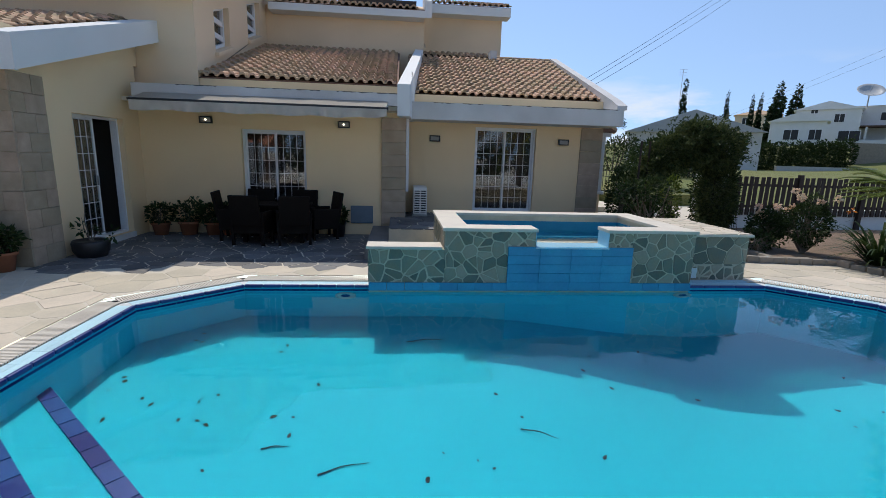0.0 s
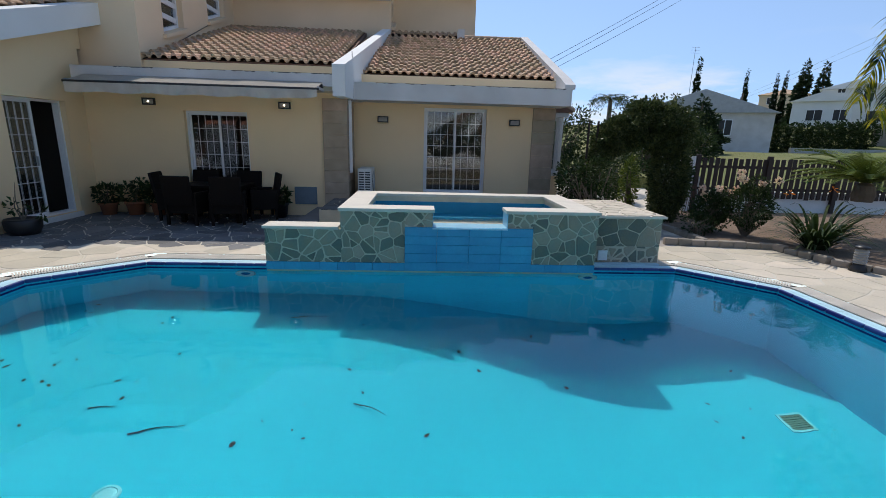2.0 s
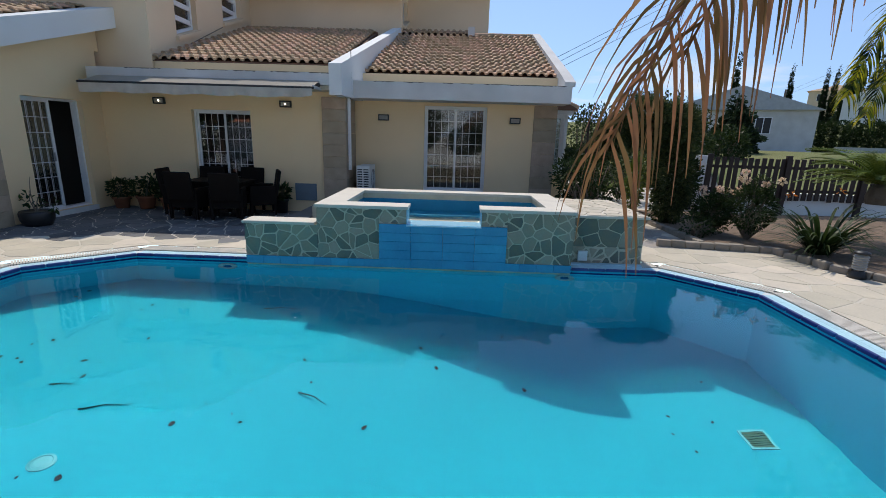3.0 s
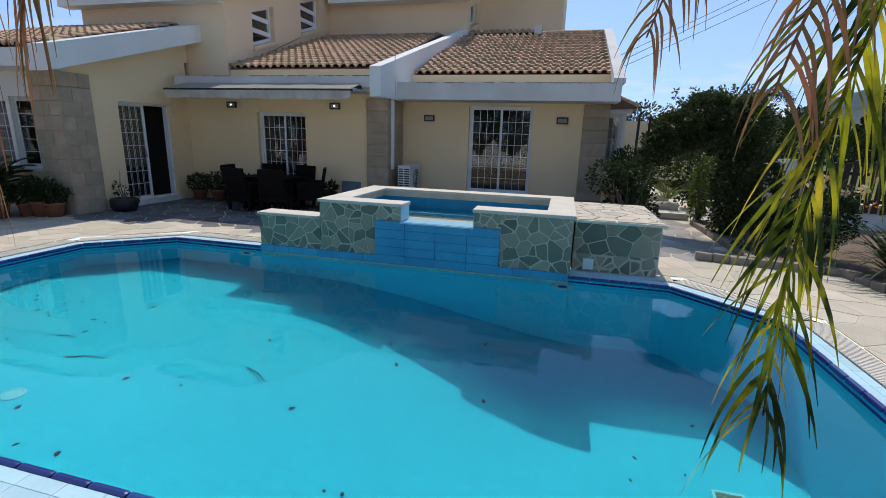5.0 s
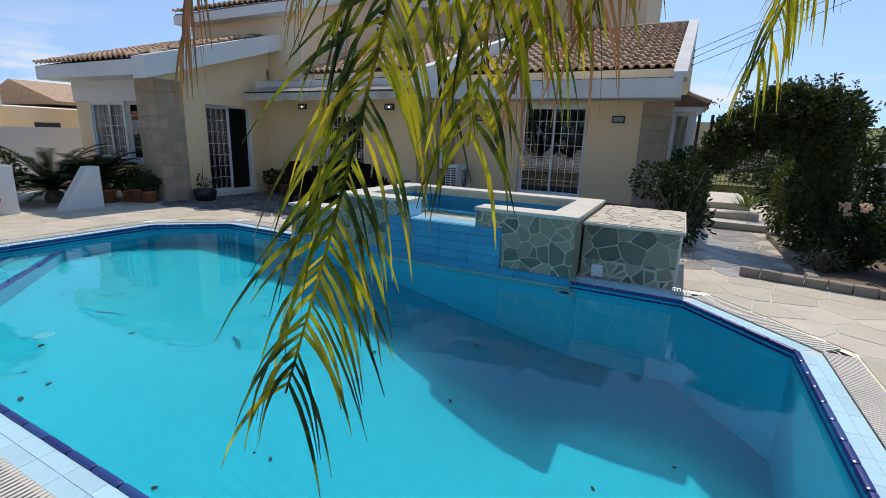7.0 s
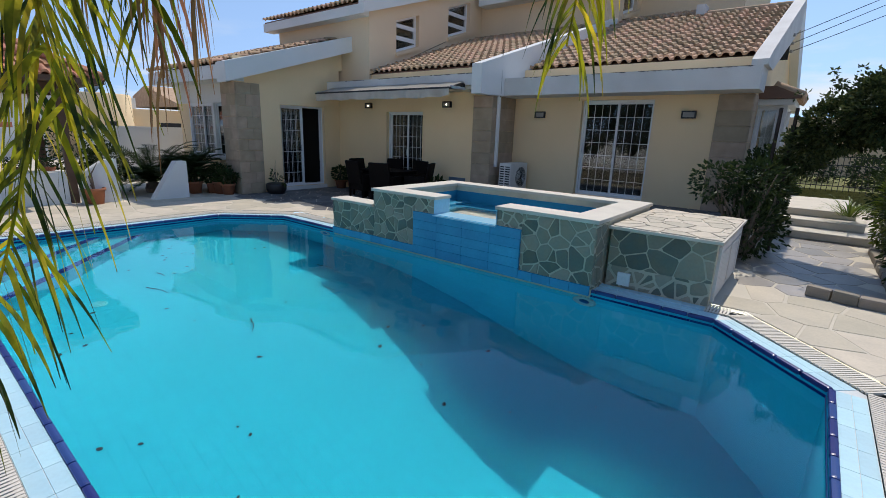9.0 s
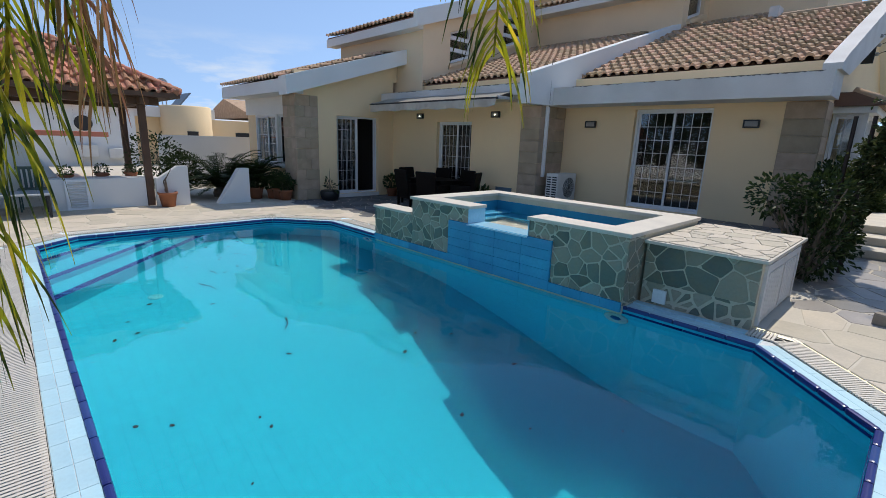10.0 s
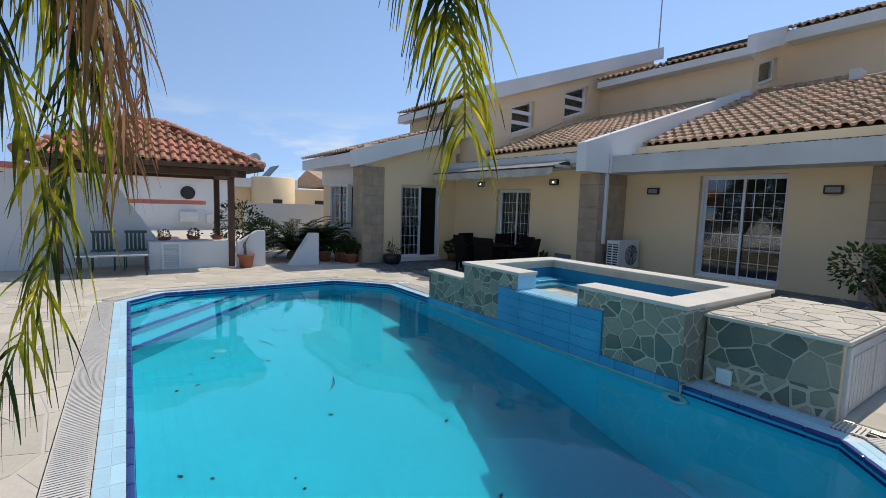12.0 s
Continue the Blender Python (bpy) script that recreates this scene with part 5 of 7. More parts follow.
for i, (x, y, r, h, b) in enumerate(((-4.62, 6.62, 0.19, 0.30, 0.24), (-4.42, 6.98, 0.15, 0.26, 0.22), (-4.20, 7.10, 0.20, 0.30, 0.26), (-3.95, 7.14, 0.17, 0.27, 0.22))):
    potted(x, y, DECK, r, h, b * 1.25, LEAF_DARK, 40 + i, "leafy green plant in a terracotta pot under the bay window")
for i, (x, y, r, h, b) in enumerate(((-3.35, 10.20, 0.17, 0.25, 0.30), (-2.82, 10.24, 0.19, 0.28, 0.33), (-2.35, 10.26, 0.16, 0.26, 0.30), (-2.05, 10.30, 0.14, 0.30, 0.28))):
    potted(x, y, DECK, r, h, b, LEAF_DARK, 50 + i, "dark leafy plant in a pot against the patio wall")
potted(0.22, 10.22, DECK, 0.15, 0.32, 0.20, LEAF_DARK, 60, "small plant in a black pot beside the dining set", BLACKPLASTIC, 90, 0.14)
# black tub with bare stems by the sliding door
tubp = thing("potted_plant", "black tub with a few bare stems beside the sliding door", "potted plant", (-3.42, 8.15, DECK), group="potted plants")
part("pot", lathe(bmesh.new(), [(0.20, 0), (0.25, 0.10), (0.26, 0.22), (0.24, 0.26), (0.21, 0.24)], 22), BLACKPLASTIC, tubp, smooth=True)
part("soil", lathe(bmesh.new(), [(0.22, 0.20), (0.21, 0.22)], 16), SOIL, tubp)
rng = random.Random(3)
part("stem_work", limbs(bmesh.new(), (0, 0, 0.2), [(-0.05, 0.04, 0.85), (0.10, 0.0, 0.55), (-0.16, 0.1, 0.6), (0.25, 0.05, 0.4)], 0.011, rng), BARK, tubp)
part("leaves", leaf_cloud(bmesh.new(), [((0.28, 0.05, 0.36), (0.14, 0.12, 0.10)), ((-0.1, 0.05, 0.45), (0.2, 0.15, 0.12))], 36, 0.11, rng), LEAF_DARK, tubp)
# large terracotta pot with a bare trunk by the gazebo post
cp = thing("potted_plant", "terracotta pot with a pruned bare stem by the gazebo post", "potted plant", (-4.12, 4.42, DECK), group="potted plants")
part("pot", lathe(bmesh.new(), pot_profile(0.19, 0.33), 22), TERRACOTTA, cp, smooth=True)
part("stem_work", limbs(bmesh.new(), (0, 0, 0.28), [(0.02, 0.06, 0.75), (0.06, 0.10, 0.85), (-0.10, -0.05, 0.5)], 0.022, random.Random(4)), BARK, cp)

# ---- left garden edge ----
whole("low_wall_gazebo", cubes((-4.65, -4.45, 2.4, 4.08, DECK - 0.02, 0.54), bevel=0.01), WHITE, "low white rendered wall in front of the gazebo", "wall", kind="structure")
for nm, pts in (("wall_stair_near", [(4.24, -0.12), (4.90, -0.12), (4.90, 0.80), (4.70, 0.80), (4.30, 0.54), (4.24, 0.54)]), ("wall_stair_far", [(5.45, -0.12), (6.22, -0.12), (6.22, 0.74), (6.0, 0.74)])):
    whole(nm, sloped(-4.40 if "near" in nm else -4.22, -4.20 if "near" in nm else -3.98, pts), WHITE, "short white stair wall with a sloped top", "wall", kind="structure")
whole("wall_white_slope", sloped(-5.55, -5.35, [(-3.0, -0.12), (2.6, -0.12), (2.6, 0.55), (1.75, 1.95), (-3.0, 2.05)]), WHITE, "tall white sloping wall behind the bench", "wall", kind="structure")
lv = thing("louver_panel", "white louvered hatch on the low wall", "louver", (-4.44, 2.84, 0.18))
part("frame", cubes((0, 0.03, -0.2, 0.2, 0.30, 0.35), (0, 0.03, -0.2, 0.2, -0.28, -0.23), (0, 0.03, -0.2, -0.15, -0.23, 0.30), (0, 0.03, 0.15, 0.2, -0.23, 0.30)), PVC, lv)
for j in range(10):
    bm = bmesh.new()
    box(bm, -0.015, 0.015, -0.15, 0.15, -0.004, 0.004, m=pose(0.015, 0, -0.20 + j * 0.053, 0, 30, 0))
    part("slat", bm, PVC, lv)

gz = tagged(new("gazebo"), "timber gazebo with a red clay tiled hip roof", "gazebo")
GX0, GX1, GY0, GY1, GZ = -7.25, -3.95, 0.25, 4.82, 2.36
for x, y in ((-4.50, 4.16), (-6.75, 4.16), (-4.50, 0.8), (-6.75, 0.8)):
    part("post", cubes((x - 0.07, x + 0.07, y - 0.07, y + 0.07, DECK - 0.02, 2.24), bevel=0.012), POSTWOOD, gz)
for c in ((-7.0, -4.1, 4.08, 4.24, 2.12, 2.28), (-7.0, -4.1, 0.72, 0.88, 2.12, 2.28), (-4.58, -4.42, 0.5, 4.5, 2.12, 2.28), (-6.83, -6.67, 0.5, 4.5, 2.12, 2.28)):
    part("beam", cubes(c, bevel=0.01), POSTWOOD, gz)
part("ceiling_boards", cubes((GX0 + 0.05, GX1 - 0.05, GY0 + 0.05, GY1 - 0.05, 2.285, 2.31)), POSTWOOD, gz)
part("eave_board", cubes((GX0, GX1, GY0, GY0 + 0.03, 2.28, 2.38), (GX0, GX1, GY1 - 0.03, GY1, 2.28, 2.38), (GX0, GX0 + 0.03, GY0 + 0.03, GY1 - 0.03, 2.28, 2.38), (GX1 - 0.03, GX1, GY0 + 0.03, GY1 - 0.03, 2.28, 2.38)), POSTWOOD, gz)
ax, ay0, ay1, az = (GX0 + GX1) / 2, 2.2, 2.85, 3.36
bm = bmesh.new()
v = [bm.verts.new(p) for p in ((GX0, GY0, GZ), (GX1, GY0, GZ), (GX1, GY1, GZ), (GX0, GY1, GZ), (ax, ay0, az), (ax, ay1, az))]
for f in ((0, 1, 4), (1, 2, 5, 4), (2, 3, 5), (3, 0, 4, 5), (3, 2, 1, 0)):
    bm.faces.new([v[k] for k in f])
part("roof_bed", bm, ROOFBED, gz)
up = Vector((ax - GX1, 0, az - GZ))
hl = up.length


def gz_keep_east(u, v):
    s = min(1.0, v / hl)
    return GY1 - GY0 - (GY1 - ay1) * s > u > (ay0 - GY0) * s and v < hl - 0.1


g1 = tiled_roof("gazebo_roof_east", "red clay tiles on the gazebo, east slope", (GX1, GY0, GZ + 0.012), (0, 1, 0), up, 23, 6, TILE_RED, TILE_RED_J, keep=gz_keep_east)
up2 = Vector((0, ay1 - GY1, az - GZ))
h2 = up2.length


def gz_keep_north(u, v):
    s = min(1.0, v / h2)
    half = (GX1 - GX0) / 2
    return abs(u - half) < half * (1 - s) and v < h2 - 0.1


g2 = tiled_roof("gazebo_roof_north", "red clay tiles on the gazebo, north slope", (GX1, GY1, GZ + 0.012), (-1, 0, 0), up2, 17, 7, TILE_RED, TILE_RED_J, keep=gz_keep_north)
hip = tagged(new("gazebo_hips"), "red clay hip tiles along the gazebo roof", "roof", kind="structure")
for a, b in (((GX1, GY1, GZ), (ax, ay1, az)), ((GX1, GY0, GZ), (ax, ay0, az)), ((GX0, GY1, GZ), (ax, ay1, az)), ((ax, ay0, az), (ax, ay1, az))):
    a, b = Vector(a) + Vector((0, 0, 0.05)), Vector(b) + Vector((0, 0, 0.05))
    n = max(2, int((b - a).length / 0.3))
    for k in range(n):
        part("hip_tile", rod(bmesh.new(), a + (b - a) * (k / n), a + (b - a) * ((k + 1.12) / n), 0.095, 0.08, 10), TILE_RED, hip, smooth=True)

# bench table and green metal chairs under the gazebo side
bt = thing("garden_table", "low dark metal table with a glass-like pale top", "table", (-4.0, 1.75, DECK))
part("tabletop", cubes((-0.42, 0.42, -0.62, 0.62, 0.42, 0.45), bevel=0.005), GREYMETAL, bt)
for sx in (-1, 1):
    for sy in (-1, 1):
        part("leg", cubes((sx * 0.38 - 0.02, sx * 0.38 + 0.02, sy * 0.58 - 0.02, sy * 0.58 + 0.02, 0, 0.42)), BLACKPLASTIC, bt)
for x, y, turn in ((-4.75, 1.55, 90), (-4.75, 2.15, 85)):
    gc = thing("garden_chair", "dark green painted metal garden chair", "chair", (x, y, DECK), turn, "garden chairs")
    part("seat", cubes((-0.22, 0.22, -0.22, 0.22, 0.42, 0.45), bevel=0.008), GREENPAINT, gc)
    for i in range(5):
        part("back_slat", cubes((-0.2 + i * 0.08, -0.15 + i * 0.08, 0.20, 0.22, 0.45, 0.83), bevel=0.003), GREENPAINT, gc)
    part("top_rail", cubes((-0.22, 0.22, 0.195, 0.225, 0.82, 0.88), bevel=0.006), GREENPAINT, gc)
    for sx in (-1, 1):
        for sy in (-1, 1):
            part("leg", rod(bmesh.new(), (sx * 0.2, sy * 0.2, 0), (sx * 0.2, sy * 0.2, 0.42), 0.014), GREENPAINT, gc)


def cycad(x, y, z, r, seed, label, mat=LEAF_DARK, tall=0.36, lift=(0.25, 1.25)):
    """A rosette of arching feather leaves on a short trunk."""
    rng = random.Random(seed)
    n = thing("cycad", label, "plant", (x, y, z))
    part("trunk", lathe(bmesh.new(), [(0.16, 0), (0.19, 0.12), (0.15, tall - 0.06), (0.06, tall)], 14), BARK, n)
    bm = bmesh.new()
    for k in range(84):
        a = k * 2.4 + rng.uniform(-0.2, 0.2)
        rise = rng.uniform(*lift)
        d = Vector((math.cos(a), math.sin(a), 0))
        prev = Vector((0, 0, tall - 0.02))
        L = r * rng.uniform(0.85, 1.1)
        for i in range(1, 25):
            s = i / 24
            p = Vector((0, 0, tall - 0.02)) + d * (L * s) + Vector((0, 0, L * (rise * s - (0.22 + rise * 0.42) * s * s)))
            t = (p - prev).normalized()
            side = t.cross(Vector((0, 0, 1))).normalized()
            for sg in (-1, 1):
                l = 0.19 * (1 - 0.6 * abs(s - 0.4))
                q = prev + (side * sg + t * 0.6 + Vector((0, 0, 0.25))).normalized() * l
                wv = t * 0.017
                bm.faces.new([bm.verts.new(c) for c in (prev - wv, prev + wv, q)])
            rod(bm, prev, p, 0.008, 0.006, 4)
            prev = p
    part("fronds", bm, mat, n)
    return n


cycad(-5.35, 5.95, -0.12, 1.0, 7, "dark green cycad beside the white stair wall", tall=0.30, lift=(0.1, 2.0))
cycad(-5.1, 6.75, -0.12, 0.8, 8, "dark green cycad under the bay window", tall=0.4, lift=(0.3, 1.9))
# shrubs behind the gazebo's low wall
for i, (x, y, z, r) in enumerate(((-6.6, 4.8, 0.6, 0.8), (-5.3, 3.4, 0.72, 0.16), (-5.2, 2.75, 0.70, 0.14), (-5.25, 3.95, 0.72, 0.15), (-5.9, 5.2, 0.5, 0.5))):
    rng = random.Random(80 + i)
    n = thing("shrub" if r > 0.3 else "potted_flower", "dark leafy shrub behind the low wall" if r > 0.3 else "small plant in a pot on the gazebo ledge", "shrub" if r > 0.3 else "potted plant", (x, y, -0.12))
    part("stem_work", limbs(bmesh.new(), (0, 0, 0), [(rng.uniform(-r, r) * 0.6, rng.uniform(-r, r) * 0.6, z + r * 0.6) for _ in range(5)], 0.02, rng), BARK, n)
    part("leaves", leaf_cloud(bmesh.new(), [((0, 0, z + r * 0.4), (r, r, r))], 900 if r > 0.3 else 160, 0.10 if r > 0.3 else 0.06, rng), LEAF_DARK if i != 2 else LEAF_MID, n)
    if r < 0.3:
        part("pot", lathe(bmesh.new(), pot_profile(0.13, 0.2), 16, (0, 0, z - 0.2)), TERRACOTTA, n)
whole("gazebo_ledge", cubes((-5.35, -5.05, 2.4, 4.2, -0.12, 0.52)), WHITE, "white ledge carrying flower pots under the gazebo", "ledge", kind="structure")

# ---- right garden ----
BED = [(8.35, 8.22), (9.45, 7.92), (9.62, 6.85), (10.3, 5.9), (11.5, 5.2), (18.0, 3.0), (18.0, 11.9), (8.45, 11.9)]
bm = bmesh.new()
slab(bm, BED, -0.12, -0.03)
bmesh.ops.recalc_face_normals(bm, faces=bm.faces)
whole("flower_bed", bm, SOIL, "dry brown soil flower bed inside a stone edging", "flower bed", kind="structure")
edge = tagged(new("bed_edging"), "weathered concrete block edging of the flower bed", "edging", kind="structure")
rng = random.Random(15)
for a, b in (((7.58, 8.14), (9.42, 7.86)), ((9.42, 7.86), (9.56, 6.85)), ((9.56, 6.85), (10.25, 5.85)), ((10.25, 5.85), (11.5, 5.1)), ((8.40, 8.2), (8.38, 11.6))):
    a, b = Vector(a), Vector(b)
    n = round((b - a).length / 0.24)
    for k in range(n):
        p = a + (b - a) * ((k + 0.5) / n)
        bm = bmesh.new()
        box(bm, -0.112, 0.112, -0.065, 0.065, 0, 0.115 + rng.uniform(-0.015, 0.02), bevel=0.022)
        ob = part("edging_block", bm, EDGING, edge)
        ob.matrix_basis = pose(p.x, p.y, DECK - 0.015, rng.uniform(-3, 3), rng.uniform(-3, 3), math.degrees(math.atan2(b.y - a.y, b.x - a.x)) + rng.uniform(-5, 5))

# white wall, picket fence, gate
whole("wall_boundary", cubes((10.35, 22.0, 12.14, 12.32, -0.12, 0.48)), WHITE, "white boundary wall below the fence", "wall", kind="structure")
bm = bmesh.new()
slab(bm, [(9.9, -0.12), (10.95, -0.12), (10.95, 0.55), (10.2, 1.36), (9.9, 1.36)], 12.34, 12.5, lambda u, v, w: (u, w, v))
bmesh.ops.recalc_face_normals(bm, faces=bm.faces)
whole("wall_gate_slope", bm, WHITE, "white gate wall with a sloped top", "wall", kind="structure")
fence = thing("picket_fence", "dark brown wooden picket fence on the boundary wall", "fence", (0, 12.1, 0))
me = mesh_from("picket", cubes((-0.055, 0.055, -0.012, 0.012, 0.30, 1.34), bevel=0.004), DARKWOOD)
for k in range(56):
    ob = new("picket", me)
    ob.parent = fence
    ob.matrix_basis = pose(10.45 + k * 0.165, rng.uniform(-0.004, 0.004), rng.uniform(-0.015, 0.015), 0, rng.uniform(-0.8, 0.8), 0)
for k in range(6):
    part("post", cubes((10.42 + k * 1.95 - 0.06, 10.42 + k * 1.95 + 0.06, -0.06, 0.03, -0.12, 1.42), bevel=0.008), DARKWOOD, fence)
for z in (0.55, 1.12):
    part("rail", cubes((10.42, 19.7, 0.014, 0.045, z - 0.035, z + 0.035)), DARKWOOD, fence)
gate = thing("metal_gate", "black iron bar gate between white pillars", "gate", (9.62, 12.1, -0.05))
part("gate_frame", cubes((0, 0.03, -0.02, 0.02, 0.05, 1.3), (0.47, 0.50, -0.02, 0.02, 0.05, 1.3), (0.03, 0.47, -0.02, 0.02, 1.26, 1.3), (0.03, 0.47, -0.02, 0.02, 0.05, 0.09)), BLACKPLASTIC, gate)
for k in range(6):
    part("bar", rod(bmesh.new(), (0.08 + k * 0.068, 0, 0.09), (0.08 + k * 0.068, 0, 1.26), 0.009, n=6), BLACKPLASTIC, gate)
for x in (9.48, 10.22):
    whole("gate_pillar", cubes((x - 0.09, x + 0.09, 12.0, 12.2, -0.12, 1.38), bevel=0.01), WHITE, "white rendered gate pillar", "pillar", kind="structure")

# path steps, rear railing and rear wall
for i in range(3):
    whole("garden_step", cubes((6.75 + 0.1 * i, 8.42 - 0.12 * i, 12.1 + 0.55 * i, 16.0, -0.1 + 0.145 * i, 0.045 + 0.145 * i), bevel=0.02), CAPSTONE, "pale stone garden step behind the arch", "step", "garden steps", "structure")
rail = thing("iron_railing", "black ornamental iron railing behind the steps", "railing", (0, 18.4, 0.33))
for z in (0.15, 0.72, 0.95):
    part("rail", cubes((6.0, 11.0, -0.015, 0.015, z - 0.012, z + 0.012)), BLACKPLASTIC, rail)
for k in range(42):
    part("bar", cubes((6.05 + k * 0.12 - 0.008, 6.05 + k * 0.12 + 0.008, -0.008, 0.008, 0.0, 0.95)), BLACKPLASTIC, rail)
whole("wall_rear", cubes((3.0, 10.2, 27.0, 27.3, -0.1, 2.7)), STUCCO_HI, "plain wall of the house behind", "wall", kind="structure")
whole("lawn_rear", cubes((4.0, 14.0, 18.6, 26.9, -0.12, 0.36)), GRASS, "strip of sunlit lawn behind the railing", "lawn", kind="structure")


def bushy(name, label, at, blobs, count, size, mat, seed, flat=0.5, tips=8, r=0.03, category="bush", group=""):
    rng = random.Random(seed)
    n = thing(name, label, category, at, group=group)
    pts = []
    for c, rr in blobs:
        for _ in range(tips):
            pts.append((c[0] + rng.uniform(-0.7, 0.7) * rr[0], c[1] + rng.uniform(-0.7, 0.7) * rr[1], c[2] + rng.uniform(-0.5, 0.6) * rr[2]))
    tagged(part("branch_work", limbs(bmesh.new(), (0, 0, 0), pts, r, rng), BARK, n), kind="stuff")
    part("foliage", leaf_cloud(bmesh.new(), blobs, count, size, rng, flat), mat, n)
    return n


arch = bushy("climber_arch", "climbing plant grown over an arch across the garden path", (8.80, 10.25, -0.1),
             [((-0.12, 0.0, 0.95), (0.44, 0.48, 1.15)), ((-0.25, 0.05, 2.05), (0.62, 0.60, 0.62)), ((-0.75, 0.12, 2.18), (0.62, 0.58, 0.60)), ((-1.25, 0.22, 1.92), (0.52, 0.5, 0.48)), ((-1.55, 0.30, 1.62), (0.34, 0.42, 0.42)), ((-1.80, 0.35, 0.85), (0.20, 0.34, 0.85))], 30000, 0.072, LEAF_ARCH, 31, tips=0)
rng = random.Random(314)
sprigs = bmesh.new()
for k in range(60):
    a, e = rng.uniform(0, 6.28), rng.uniform(-0.4, 1.4)
    d = Vector((math.cos(a) * math.cos(e), math.sin(a) * math.cos(e), math.sin(e)))
    c = Vector((rng.choice((-1.25, -0.75, -0.25, -0.1)), 0.1, rng.choice((1.9, 2.05, 2.1)))) + Vector((d.x * 0.62, d.y * 0.58, d.z * 0.6))
    for q in range(7):
        leaf_cloud(sprigs, [(tuple(c + d * 0.035 * q + Vector((0, 0, -0.004 * q * q))), (0.03, 0.03, 0.03))], 3, 0.07, rng)
tagged(part("sprig_work", sprigs, LEAF_ARCH, arch, "loose sprigs standing out of the crown"), kind="stuff")
for dx in (-1.95, -1.75, -0.1, 0.25):
    part("arch_post", rod(bmesh.new(), (dx, 0.2, 0), (dx, 0.2, 2.2), 0.025, n=6), DARKWOOD, arch)
bushy("dark_shrub", "dark leafy shrub at the house corner", (6.75, 9.55, -0.1), [((0.1, 0, 0.50), (0.45, 0.45, 0.52)), ((0.0, 0.1, 1.10), (0.46, 0.40, 0.42)), ((-0.45, 0.0, 1.10), (0.40, 0.35, 0.34))], 1700, 0.085, LEAF_DARK, 32)
bushy("dark_shrub", "dark leafy shrub beside the arch", (6.72, 10.9, 0.1), [((0, 0, 0.7), (0.34, 0.5, 0.8))], 1800, 0.08, LEAF_DARK, 33)
bushy("yellow_shrub", "yellow-green shrub behind the arch", (8.5, 11.75, -0.05), [((0, 0, 0.7), (0.22, 0.3, 0.75))], 900, 0.11, LEAF_YELLOW, 34, 0.2)
bushy("hedge_bush", "dark hedge bushes behind the arch", (9.3, 11.3, -0.05), [((0, 0, 0.9), (0.55, 0.5, 1.0))], 2600, 0.09, LEAF_DARK, 35)
for i, (x, y, h, w) in enumerate(((9.42, 8.62, 0.95, 0.46), (9.0, 9.1, 0.72, 0.40))):
    n = bushy("rose_bush", "rose bush with pale pink and cream blooms", (x, y, -0.04), [((0, 0, h * 0.62), (w, w, h * 0.48)), ((0.1, 0, h * 0.98), (w * 0.5, w * 0.5, h * 0.3))], 2800, 0.06, LEAF_DARK, 36 + i, category="rose bush")
    rng = random.Random(60 + i)
    for k in range(7):
        a, rr = rng.uniform(0, 6.28), w * rng.uniform(0.2, 0.95)
        c = (rr * math.cos(a), rr * math.sin(a), h * rng.uniform(0.8, 1.3))
        bm = leaf_cloud(bmesh.new(), [(c, (0.045, 0.045, 0.038))], 34, 0.055, rng, 0.9)
        part("bloom", bm, PETAL, n, "pale pink rose bloom")
bushy("low_plant", "low twiggy plant in the flower bed", (8.55, 8.75, -0.04), [((0, 0, 0.22), (0.35, 0.3, 0.25)), ((0.35, 0.1, 0.2), (0.3, 0.25, 0.2))], 500, 0.06, LEAF_DARK, 39)


def strap_plant(x, y, z, r, count, mat, seed, name, label, wide=0.035, flowers=0):
    rng = random.Random(seed)
    n = thing(name, label, "plant", (x, y, z))
    bm = bmesh.new()
    for k in range(count):
        a, rise = rng.uniform(0, 6.28), rng.uniform(0.5, 1.6)
        d, L = Vector((math.cos(a), math.sin(a), 0)), r * rng.uniform(0.7, 1.2)
        side = Vector((-d.y, d.x, 0))
        base = d * rng.uniform(0, 0.15)
        prev = None
        for i in range(7):
            s = i / 6
            p = base + d * (L * 0.75 * s) + Vector((0, 0, L * (rise * s - (0.15 + rise * 0.55) * s * s)))
            w = wide * (0.45 + 1.4 * s * (1 - s) * 1.3) * (1 - s * 0.75)
            cur = (bm.verts.new(p + side * w), bm.verts.new(p - side * w))
            if prev:
                bm.faces.new((prev[0], cur[0], cur[1], prev[1]))
            prev = cur
    part("leaves", bm, mat, n)
    for k in range(flowers):
        a = rng.uniform(0, 6.28)
        c = (0.45 * r * math.cos(a), 0.45 * r * math.sin(a), r * rng.uniform(0.75, 0.95))
        part("flower", leaf_cloud(bmesh.new(), [(c, (0.04, 0.02, 0.03))], 7, 0.08, rng, 0.35), PETAL_O, n, "orange crested flower")
    return n


